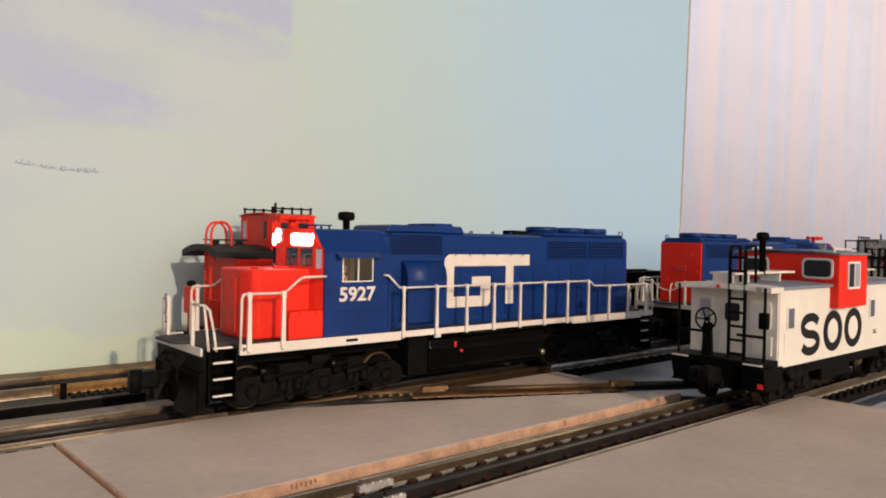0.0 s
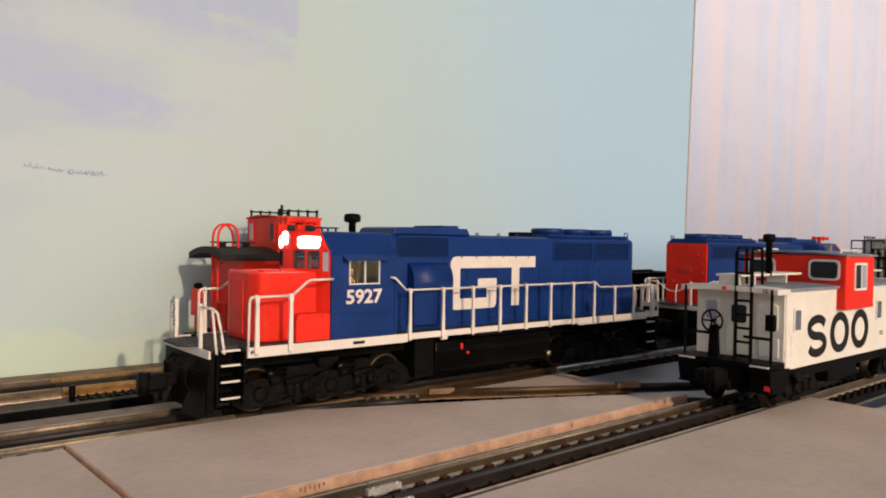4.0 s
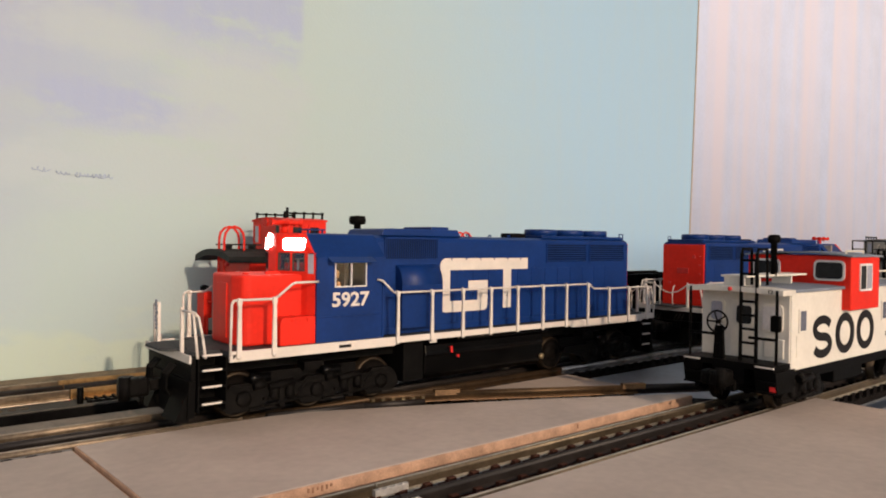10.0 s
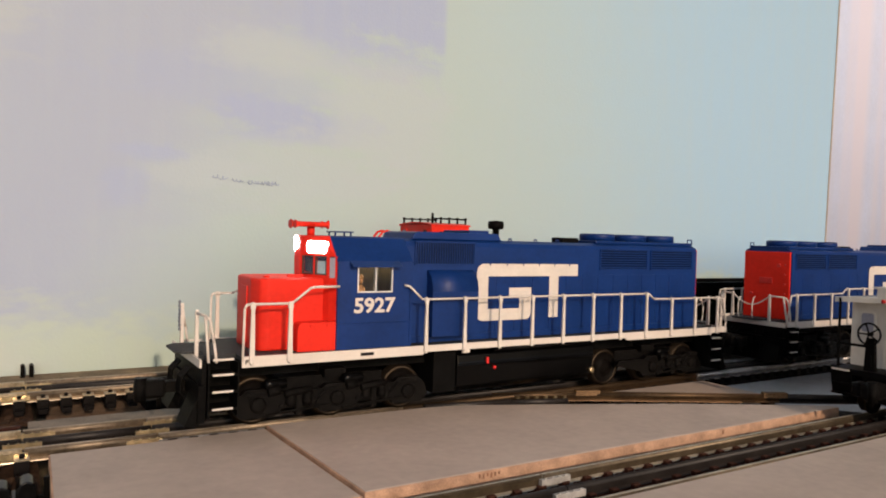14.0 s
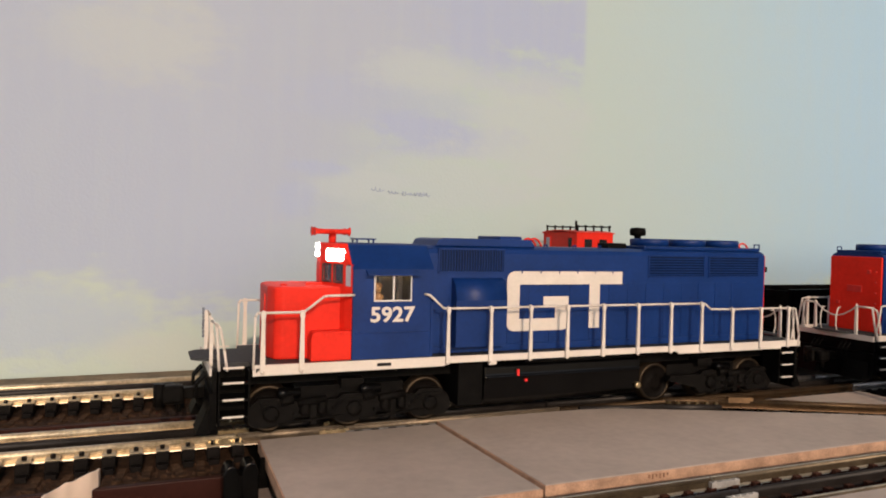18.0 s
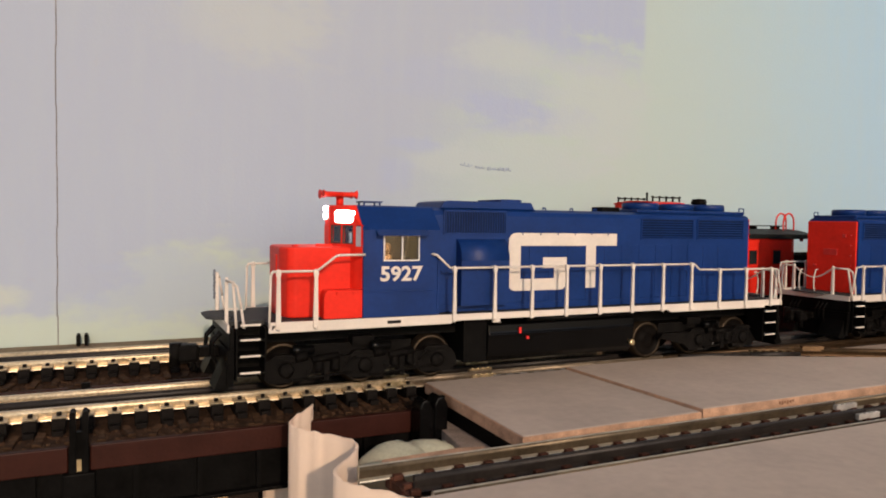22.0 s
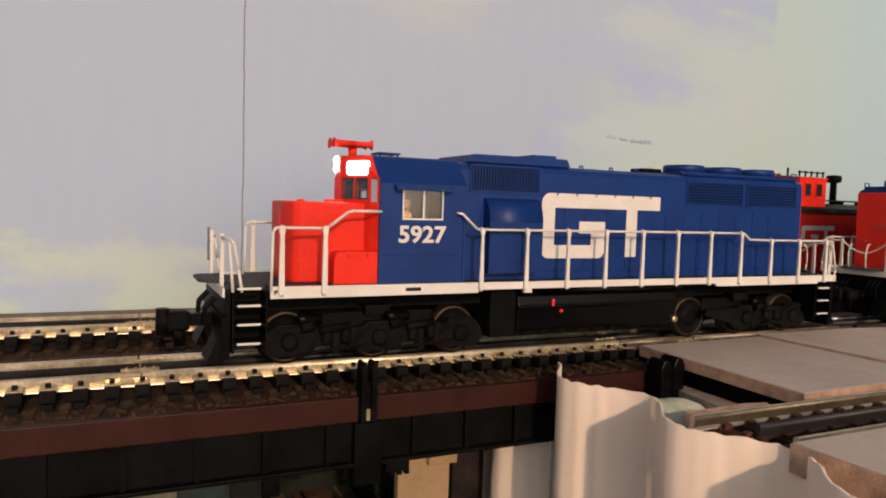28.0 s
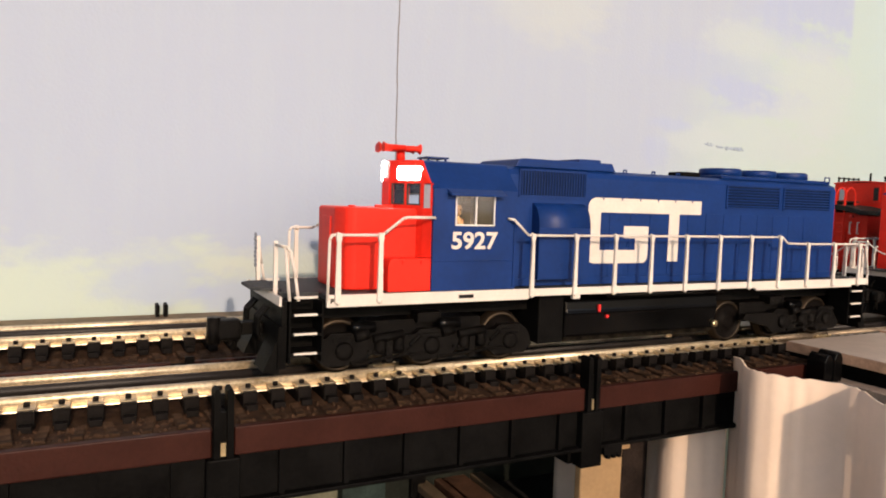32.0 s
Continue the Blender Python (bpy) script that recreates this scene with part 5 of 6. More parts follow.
        for xa, xb in ((0.1095, 0.1190), (0.1198, 0.1287)):
            p = part("window_pane", boxes((xa, xb, s * 0.0299 - 0.0002, s * 0.0299 + 0.0002, 0.0671, 0.0803)), M_GLASS, fr)
            p.visible_shadow = False
        bm = boxes((0.0985, 0.1415, s * 0.0306 - 0.0004, s * 0.0306 + 0.0004, 0.0500, 0.0504), (0.1404, 0.1410, s * 0.0306 - 0.0004, s * 0.0306 + 0.0004, 0.0380, 0.0700))
        part("panel_line", bm, M_BLUE, cab)
    bm = bmesh.new()
    lathe(bm, [(0.0028, 0), (0.0034, 0.006), (0.0030, 0.009), (0.0012, 0.0105)], (0.1125, -0.025, 0.0600), "z", 12)
    bmesh.ops.create_icosphere(bm, subdivisions=2, radius=0.0021, matrix=Matrix.Translation((0.1125, -0.025, 0.0725)))
    lathe(bm, [(0.0026, 0), (0.0024, 0.0008), (0.0021, 0.0010), (0.0019, 0.0022)], (0.1125, -0.025, 0.0735), "z", 12)
    part("driver_figure", bm, M_SKIN, cab, "small plain toy driver shape in the cab window")
    bm = boxes((0.1055, 0.1170, -0.0060, 0.0060, 0.0978, 0.0986), (0.1062, 0.1070, -0.005, -0.004, 0.0958, 0.0980), (0.1155, 0.1163, -0.005, -0.004, 0.0958, 0.0980), (0.1062, 0.1070, 0.004, 0.005, 0.0958, 0.0980), (0.1155, 0.1163, 0.004, 0.005, 0.0958, 0.0980))
    part("roof_vent", bm, M_BLUE, cab, "blue roof vent")
    # horn
    bm = bmesh.new()
    for y, x1, x2, r in ((-0.0050, 0.094, 0.0830, 0.0024), (0.0, 0.094, 0.0825, 0.0027), (0.0050, 0.094, 0.0835, 0.0022), (-0.0024, 0.094, 0.1030, 0.0026), (0.0030, 0.094, 0.1018, 0.0022)):
        w = 1 if x2 > x1 else -1
        L = abs(x2 - x1)
        lathe(bm, [(0.0014, 0), (0.0014, w * L * 0.7), (0.0015, w * L * 0.85), (r, w * L), (r * 0.7, w * L)], (x1, y, 0.1019), "x", 12)
    box(bm, 0.0928, 0.0952, -0.0060, 0.0060, 0.1007, 0.1025, 0.0004)
    rod(bm, (0.0940, 0, 0.0958), (0.0940, 0, 0.1010), 0.0021, 10)
    part("horn", bm, M_RED, loco, "red five-chime air horn on the cab roof")
    # long hood
    bm = bmesh.new()
    prism(bm, [(-0.0220, 0.0367), (-0.0220, 0.0915), (-0.0208, 0.0940), (-0.0170, 0.0957), (0.0170, 0.0957), (0.0208, 0.0940), (0.0220, 0.0915), (0.0220, 0.0367)], 0.1420, 0.3850, "x")
    hood = part("long_hood", bm, M_BLUE, loco, "long blue engine hood")
    part("hood_end", boxes((0.3850, 0.3866, -0.0212, 0.0212, 0.0367, 0.0928), bevel=0.0005), M_RED, loco, "red hood end")
    bm = boxes((0.3866, 0.3872, -0.006, 0.006, 0.0660, 0.0710), (0.3866, 0.3874, 0.010, 0.013, 0.0800, 0.0830), (0.3866, 0.3874, -0.0150, -0.0120, 0.0560, 0.0580), bevel=0.0002)
    for k in range(6):
        rod(bm, (0.3866, 0.0175, 0.042 + 0.008 * k), (0.3880, 0.0175, 0.042 + 0.008 * k), 0.0006, 6)
    part("end_fittings", bm, M_RED2, loco)
    bm = bmesh.new()
    prism(bm, [(0.1470, 0.0955), (0.1490, 0.0990), (0.1520, 0.0998), (0.2070, 0.0998), (0.2095, 0.0955)], -0.0192, 0.0192, "y", 0.0004)
    box(bm, 0.1885, 0.2030, -0.015, 0.015, 0.0990, 0.1016, 0.0006)
    part("roof_hatch", bm, M_BLUE, hood, "raised blue roof hatch")
    bm = bmesh.new()
    box(bm, 0.2880, 0.3840, -0.0185, 0.0185, 0.0955, 0.0976, 0.0006)
    part("fan_deck", bm, M_BLUE, hood, "raised blue fan deck")
    for cx in (0.3065, 0.3375, 0.3665):
        bm = bmesh.new()
        lathe(bm, [(0.0124, 0), (0.0124, 0.0038), (0.0118, 0.0048), (0.0108, 0.0044), (0.0104, 0.0024)], (cx, 0, 0.0976), "z", 30)
        fan = part("radiator_fan", bm, M_BLUE, hood, "round blue radiator fan housing")
        bm = bmesh.new()
        for k in range(7):
            d = -0.0102 + 0.0034 * k
            h = math.sqrt(max(0.0, 0.0105 ** 2 - d * d))
            box(bm, cx - h, cx + h, d - 0.0003, d + 0.0003, 0.1014, 0.1018)
        part("fan_grille", bm, M_BLUE, fan)
    part("exhaust", boxes((0.2700, 0.2840, -0.006, 0.006, 0.0955, 0.0990), bevel=0.0006), M_BLACK, hood, "black exhaust stack")
    bm = bmesh.new()
    for xk in (0.218, 0.238, 0.256):
        bm = bmesh.new()
        tube(bm, [(xk - 0.001, -0.0165, 0.0955), (xk - 0.001, -0.0165, 0.0970), (xk + 0.001, -0.0165, 0.0970), (xk + 0.001, -0.0165, 0.0955)], 0.0004, 5)
        part("lifting_eye", bm, M_BLUE, hood)
    bm = bmesh.new()
    tube(bm, [(0.3800, -0.0175, 0.0976), (0.3800, -0.0175, 0.1000), (0.3845, -0.0175, 0.1000), (0.3845, -0.0175, 0.0960)], 0.0004, 5)
    part("lifting_eye", bm, M_BLUE, hood)
    for s in (-1, 1):
        ya, yb = sorted((s * 0.0219, s * 0.0226))
        part("lower_ledge", boxes((0.1420, 0.3830, ya, yb, 0.0367, 0.0405), bevel=0.0002), M_BLUE, hood, "blue strip along the hood foot")
        bm = bmesh.new()
        arc = [(s * (0.0205 + 0.0085 * math.cos(radians(k))), 0.0660 + 0.0122 * math.sin(radians(k))) for k in range(0, 81, 10)]
        prism(bm, [(s * 0.0219, 0.0406), (s * 0.0290, 0.0406)] + arc + [(s * 0.0219, 0.0780)], 0.1560, 0.1870, "x")
        bmesh.ops.recalc_face_normals(bm, faces=bm.faces)
        for f in bm.faces:
            f.smooth = abs(f.normal.x) < 0.5 and f.calc_center_median().z > 0.066
        part("blower_duct", bm, M_BLUE, hood, "bulging blue blower duct")
        bm = boxes((0.1475, 0.1885, s * 0.0222 - 0.0004, s * 0.0222 + 0.0004, 0.0806, 0.0816), (0.1475, 0.1885, s * 0.0222 - 0.0004, s * 0.0222 + 0.0004, 0.0935, 0.0945), (0.1475, 0.1484, s * 0.0222 - 0.0004, s * 0.0222 + 0.0004, 0.0806, 0.0945), (0.1876, 0.1885, s * 0.0222 - 0.0004, s * 0.0222 + 0.0004, 0.0806, 0.0945))
        gr = part("intake_grille", bm, M_BLUE, hood, "blue intake grille")
        # flat dark plate on the hood side paints the shade between the fins
        part("grille_recess", boxes((0.1484, 0.1876, s * 0.0220 - 0.0001, s * 0.0220 + 0.0002, 0.0816, 0.0935)), M_GRILLE, gr, "dark plate painting the shade behind the grille")
        for k in range(24):
            x = 0.1490 + k * 0.00163
            part("fin", boxes((x, x + 0.0005, s * 0.0224 - 0.0003, s * 0.0224 + 0.0003, 0.0816, 0.0935)), M_BLUE, gr)
        for x0, x1 in ((0.2885, 0.3335), (0.3365, 0.3800)):
            bm = boxes((x0, x1, s * 0.0222 - 0.0004, s * 0.0222 + 0.0004, 0.0782, 0.0791), (x0, x1, s * 0.0222 - 0.0004, s * 0.0222 + 0.0004, 0.0912, 0.0920), (x0, x0 + 0.0010, s * 0.0222 - 0.0004, s * 0.0222 + 0.0004, 0.0782, 0.0920), (x1 - 0.0010, x1, s * 0.0222 - 0.0004, s * 0.0222 + 0.0004, 0.0782, 0.0920))
            gr = part("radiator_grille", bm, M_BLUE, hood, "blue louvred radiator grille")
            # same painted shade, a dark plate under the slats
            part("grille_recess", boxes((x0 + 0.001, x1 - 0.001, s * 0.0220 - 0.0001, s * 0.0220 + 0.0002, 0.0791, 0.0912)), M_GRILLE, gr, "dark plate painting the shade behind the grille")
            for k in range(7):
                z = 0.0797 + k * 0.00165
                bm = bmesh.new()
                prism(bm, [(s * 0.0221, z), (s * 0.0227, z - 0.0001), (s * 0.0221, z + 0.0006)], x0 + 0.001, x1 - 0.001, "x")
                part("slat", bm, M_BLUE, gr)
        # doors along the hood
        xs = [0.1905 + 0.0138 * k for k in range(14)]
        for xa, xb in zip(xs, xs[1:]):
            p = part("hood_door", boxes((xa + 0.0002, xb - 0.0002, s * 0.0221 - 0.0002, s * 0.0221, 0.0410, 0.0748), bevel=0.00005), M_BLUE, hood)
            part("latch", boxes((xb - 0.0018, xb - 0.0011, s * 0.0223 - 0.0003, s * 0.0223 + 0.0003, 0.0560, 0.0580)), M_BLUE, p)
        bm = boxes(*[(xk, xk + 0.0008, s * 0.0224 - 0.0004, s * 0.0224 + 0.0004, 0.0806, 0.0820) for xk in (0.199, 0.2115, 0.224, 0.2365, 0.249, 0.2615)])
        part("door_stops", bm, M_BLUE, hood)
        emblem(hood, s, s * 0.0224, 1.0, 0.190, 0.0475, flip=(s > 0))
        m = pose(0.1070, -0.0306, 0.0560, 90, 0, 0) if s < 0 else pose(0.1325, 0.0306, 0.0560, 90, 0, 180)
        letters("5927", 0.0108, M_WHITE, "road_number", cab, m, 0.00027, 1.12)["label"] = "white painted road number"
        # handrails
        yr = s * 0.0332
        tops = [(0.1494, 0.0624), (0.1748, 0.0624), (0.1995, 0.0625), (0.2236, 0.0625), (0.2482, 0.0626), (0.2730, 0.0626), (0.2976, 0.0626), (0.3215, 0.0626), (0.3464, 0.0586), (0.3708, 0.0586), (0.3950, 0.0586)]
        hr = part("side_handrail", made(tube, [(0.1366, s * 0.0310, 0.0701), (0.1388, yr, 0.0697), (0.1468, yr, 0.0626)] + [(x, yr, z) for x, z in tops[:8]] + [(0.3240, yr, 0.0626), (0.3290, yr, 0.0590)] + [(x, yr, z) for x, z in tops[8:]] + [(0.4020, yr, 0.0580), (0.4060, yr, 0.0400), (0.4050, yr, 0.0345)], 0.00062), M_WHITE, loco, "white wire handrail")
        for x, z in tops:
            bm = bmesh.new()
            prism(bm, [(x - 0.0012, 0.0333), (x + 0.0012, 0.0333), (x + 0.0007, z - 0.003), (x + 0.0012, z - 0.0012), (x + 0.0010, z + 0.0008), (x - 0.0010, z + 0.0008), (x - 0.0012, z - 0.0012), (x - 0.0007, z - 0.003)], min(s * 0.0334, s * 0.0348), max(s * 0.0334, s * 0.0348), "y", 0.0002)
            bmesh.ops.create_icosphere(bm, subdivisions=1, radius=0.0014, matrix=Matrix.Translation((x, yr, z)))
            bmesh.ops.create_icosphere(bm, subdivisions=1, radius=0.0013, matrix=Matrix.Translation((x, s * 0.0342, 0.0336)))
            part("stanchion", bm, M_WHITE, hr, "white stanchion")
        xs1 = 0.0717 if s < 0 else 0.0610
        hr = part("front_handrail", made(tube, [(0.0487, yr, 0.0345), (0.0492, yr, 0.0600), (0.0502, yr, 0.0618), (0.0524, yr, 0.0619), (xs1 - 0.0002, yr, 0.0619), (xs1 + 0.0018, yr, 0.0627), (xs1 + 0.0103, yr, 0.0692), (xs1 + 0.0123, yr, 0.0698), (0.0985, s * 0.0312, 0.0699)], 0.00066), M_WHITE, loco, "white wire handrail beside the nose")
        for x in (0.0529, xs1)[:2 if s < 0 else 1]:
            z = 0.0618
            bm = bmesh.new()
            prism(bm, [(x - 0.0013, 0.0333), (x + 0.0013, 0.0333), (x + 0.0009, z - 0.003), (x + 0.0013, z - 0.0012), (x + 0.0011, z + 0.0010), (x - 0.0011, z + 0.0010), (x - 0.0013, z - 0.0012), (x - 0.0009, z - 0.003)], min(s * 0.0334, s * 0.0348), max(s * 0.0334, s * 0.0348), "y", 0.0002)
            bmesh.ops.create_icosphere(bm, subdivisions=1, radius=0.0014, matrix=Matrix.Translation((x, yr, z)))
            bmesh.ops.create_icosphere(bm, subdivisions=1, radius=0.0013, matrix=Matrix.Translation((x, s * 0.0342, 0.0336)))
            part("stanchion", bm, M_WHITE, hr, "white stanchion")
    # fuel tank and underframe gear
    bm = bmesh.new()
    prism(bm, [(-0.0270, 0.0110), (-0.0225, 0.0070), (0.0225, 0.0070), (0.0270, 0.0110), (0.0281, 0.0222), (0.0288, 0.0230), (0.0280, 0.0240), (0.0276, 0.0290), (-0.0276, 0.0290), (-0.0280, 0.0240), (-0.0288, 0.0230), (-0.0281, 0.0222)], 0.1745, 0.2800, "x", 0.0008)
    tank = part("fuel_tank", bm, M_BLACKG, loco, "glossy black fuel tank")
    bm = boxes((0.1590, 0.1740, -0.0270, 0.0270, 0.0080, 0.0343), bevel=0.0006)
    part("gear_box", bm, M_BLACK, loco, "black equipment box")
    for s in (-1, 1):
        part("air_tank", made(rod, (0.2000, s * 0.0262, 0.0312), (0.2850, s * 0.0262, 0.0312), 0.0020, 12), M_BLACKG, tank, "black air reservoir")
    for s in (-1, 1):
        part("fuel_gauge", boxes((0.1945, 0.1958, s * 0.0285 - 0.0006, s * 0.0285 + 0.0006, 0.0232, 0.0268)), M_REDLED, tank, "small red fuel gauge")
        part("fuel_cap", made(lathe, [(0.0010, 0), (0.0010, s * 0.0012), (0.0005, s * 0.0016)], (0.2003, s * 0.0280, 0.0205), "y", 10), M_REDLED, tank, "small red fuel cap")
        part("filler", made(lathe, [(0.0020, 0), (0.0020, s * 0.0016), (0.0012, s * 0.0020)], (0.2785, s * 0.0272, 0.0130), "y", 12), M_CLIP, tank, "brass filler cap")
    truck(loco, 0.1005, (0.0585, 0.1005, 0.1425), 0.0530)
    truck(loco, 0.3345, (0.2985, 0.3365, 0.3765), 0.0500, bare=0)
    return loco


mat_frame_metal = mat("silver_frame", (0.70, 0.69, 0.68), 0.35, metal=0.1, vary=0.1, size=100)
# dark blue for the shade painted inside the grilles
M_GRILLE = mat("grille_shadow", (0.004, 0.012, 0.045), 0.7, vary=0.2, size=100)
LOCO = tagged(locomotive(), "blue diesel locomotive with a red nose and white handrails", "locomotive", "coupled train")
REAR = copy_thing(LOCO, pose(0.888, 0, 0, 0, 0, 180))
for ob in REAR.children_recursive:
    if ob.name.startswith(("number_board", "headlight")):
        ob.data = ob.data.copy()
        ob.data.materials[0] = M_PANEW
tagged(REAR, "second blue locomotive with red hood end, coupled back to back", "locomotive", "coupled train")


def wheel_pair_truck(parent, cx):
    return truck(parent, cx, (cx - 0.0155, cx + 0.0155), 0.0225, wheel_r=0.0088, side_y=0.0245)


def ladder(bm, x, y0, y1, z0, z1, steps, r=0.0009):
    for y in (y0, y1):
        rod(bm, (x, y, z0), (x, y, z1), r, 6)
    for k in range(steps):
        z = z0 + (z1 - z0) * (k + 0.5) / steps
        rod(bm, (x, y0, z), (x, y1, z), r * 0.8, 6)


def ring_letter(bm, cx, cz, rx, rz, w, y, s):
    """An upright oval ring, flat on a wall."""
    n = 28
    o = [(cx + rx * math.cos(k * math.tau / n), cz + rz * math.sin(k * math.tau / n)) for k in range(n)]
    i = [(cx + (rx - w) * math.cos(k * math.tau / n), cz + (rz - w * 0.9) * math.sin(k * math.tau / n)) for k in range(n)]
    vo, vi = [[bm.verts.new((p[0], y + s * d, p[1])) for p in ring for d in (0,)] for ring in (o, i)]
    vo2, vi2 = [[bm.verts.new((p[0], y + s * 0.0003, p[1])) for p in ring] for ring in (o, i)]
    for k in range(n):
        j = (k + 1) % n
        bm.faces.new((vo2[k], vo2[j], vi2[j], vi2[k]))
        bm.faces.new((vo[k], vo[j], vo2[j], vo2[k]))
        bm.faces.new((vi[k], vi2[k], vi2[j], vi[j]))


def snake_letter(bm, cx, cz, rx, rz, w, y, s):
    """An S-shaped band, flat on a wall."""
    pts = []
    h = (rz - w / 2) / 2
    for k in range(15):
        a = radians(20 + 250 * k / 14)
        pts.append((cx + (rx - w / 2) * math.cos(a), cz + h + h * math.sin(a)))
    for k in range(15):
        a = radians(90 - 250 * k / 14)
        pts.append((cx + (rx - w / 2) * math.cos(a), cz - h + h * math.sin(a)))
    rows = []
    for k, p in enumerate(pts):
        a, b = pts[max(0, k - 1)], pts[min(len(pts) - 1, k + 1)]
        d = Vector((b[0] - a[0], b[1] - a[1])).normalized()
        nx, nz = -d.y * w / 2, d.x * w / 2
        rows.append([bm.verts.new((p[0] + nx, y + s * e, p[1] + nz)) for e in (0, 0.0003)] + [bm.verts.new((p[0] - nx, y + s * e, p[1] - nz)) for e in (0.0003, 0)])
    for p, q in zip(rows, rows[1:]):
        for k in range(4):
            bm.faces.new((p[k], q[k], q[(k + 1) % 4], p[(k + 1) % 4]))
    bmesh.ops.recalc_face_normals(bm, faces=bm.faces)


def roof_shape(half, eave, crown, thick, x0, x1, n=8):
    top = [(-half + 2 * half * k / n, eave + (crown - eave) * (1 - (2 * k / n - 1) ** 2)) for k in range(n + 1)]
    return made(prism, top + [(p[0], p[1] - thick) for p in reversed(top)], x0, x1, "x")


def rounded_plate(axis, at, half, a0, a1, z0, z1, r):
    """A plate with rounded corners, square to an axis."""
    pts = []
    for cx, cz, t0 in ((a1 - r, z1 - r, 0), (a0 + r, z1 - r, 90), (a0 + r, z0 + r, 180), (a1 - r, z0 + r, 270)):
        pts += [(cx + r * math.cos(radians(t0 + 30 * k)), cz + r * math.sin(radians(t0 + 30 * k))) for k in range(4)]
    return made(prism, pts, at - half, at + half, axis)


def white_caboose():
    """Wide-vision caboose; its near end is at x = 0, the body's middle on y = 0."""
    car = empty("caboose")
    H, X1 = 0.0272, 0.196
    bm = bmesh.new()
    box(bm, 0.005, X1 - 0.005, -H, H, 0.0226, 0.0680, 0.0008)
    body = part("body", bm, M_CREAM, car, "cream-white body")
    for s in (-1, 1):
        bm = bmesh.new()
        snake_letter(bm, 0.0445 if s < 0 else 0.118, 0.0393, 0.0132, 0.0126, 0.0050, s * (H + 0.0001), s)
        for cx in ((0.0770, 0.1090) if s < 0 else (0.086, 0.054)):
            ring_letter(bm, cx, 0.0393, 0.0140, 0.0126, 0.0056, s * (H + 0.0001), s)
        part("side_lettering", bm, M_INK, body, "large black rounded lettering shapes")
        for xa in (0.0140, 0.137):
            fr = part("window_frame", boxes((xa - 0.0012, xa + 0.0078, s * H - 0.0008, s * H + 0.0008, 0.0435, 0.0570), bevel=0.0004), M_CREAM, body)
            part("window_pane", boxes((xa, xa + 0.0066, s * H - 0.0011, s * H + 0.0011, 0.0447, 0.0558)), M_ENDPANE, fr, "dark window pane")
        bm = boxes((0.144, 0.150, s * (H + 0.0002) - 0.0002, s * (H + 0.0002) + 0.0002, 0.0330, 0.0338), (0.144, 0.149, s * (H + 0.0002) - 0.0002, s * (H + 0.0002) + 0.0002, 0.0346, 0.0354))
        part("data_marks", bm, M_INK, body, "tiny unreadable lines of writing")
        part("panel_seam", boxes((0.0105, 0.0109, s * H - 0.0003, s * H + 0.0003, 0.0300, 0.0420)), M_CREAM, body)
    part("sill", boxes((0.006, X1 - 0.006, -0.0262, 0.0262, 0.0168, 0.0225), (-0.0135, 0.006, -0.0095, 0.0095, 0.0150, 0.0240), (X1 - 0.006, X1 + 0.0135, -0.0095, 0.0095, 0.0150, 0.0240), (0.005, X1 - 0.005, -0.012, 0.012, 0.0110, 0.0168)), M_BLACK, car, "black underframe")
    roof = part("roof", roof_shape(0.0290, 0.0682, 0.0693, 0.0016, 0.005, X1 - 0.005), M_ROOFG, car, "grey curved roof")
    for x0, x1 in ((-0.0100, 0.005), (X1 - 0.005, X1 + 0.0100)):
        part("end_roof", roof_shape(0.0290, 0.0682, 0.0693, 0.0030, x0, x1), M_CREAM, roof, "cream roof overhang")
    for xa, xb, legs in ((-0.0090, 0.068, (-0.0080, 0.010, 0.050)), (0.130, 0.205, (0.150, 0.190))):
        part("roof_walk", boxes((xa, xb, -0.0075, 0.0075, 0.0743, 0.0755)), M_CREAM, roof, "cream roof walk")
        for x in legs:
            part("bracket", boxes((x, x + 0.0015, -0.006, 0.006, 0.0688, 0.0743)), M_CREAM, roof)
    # cupola
    bm = bmesh.new()
    box(bm, 0.0715, 0.1165, -0.0325, 0.0325, 0.0535, 0.0868, 0.0007)
    cup = part("cupola", bm, M_RED, car, "bright red wide cupola")
    part("cupola_roof", roof_shape(0.0338, 0.0872, 0.0893, 0.0010, 0.0690, 0.1190), M_ROOFG, cup, "grey cupola roof")
    for s in (-1, 1):
        fr = part("window_frame", rounded_plate("y", s * 0.0325, 0.0007, 0.0835, 0.1030, 0.0650, 0.0822, 0.0012), mat_frame_metal, cup, "silver window frame")
        for xa, xb in ((0.0850, 0.0925), (0.0942, 0.1015)):
            part("window_pane", boxes((xa, xb, s * 0.0325 - 0.0009, s * 0.0325 + 0.0009, 0.0664, 0.0808)), M_DARKGLASS if xa < 0.09 else M_PANEB, fr, "dark window pane")
        for x in (0.0715, 0.1165):
            ya, yb = min(s * 0.0105, s * 0.0290), max(s * 0.0105, s * 0.0290)
            fr = part("window_frame", rounded_plate("x", x, 0.0007, ya, yb, 0.0712, 0.0840, 0.0030), mat_frame_metal, cup, "silver rounded window frame")
            part("window_pane", rounded_plate("x", x, 0.0010, ya + 0.0013, yb - 0.0013, 0.0725, 0.0827, 0.0022), M_DARKGLASS, fr, "dark window pane")
        part("roof_grab", made(tube, [(0.080, s * 0.026, 0.0876), (0.080, s * 0.026, 0.0898), (0.107, s * 0.026, 0.0898), (0.107, s * 0.026, 0.0876)], 0.0006, 6), M_CREAM, cup)
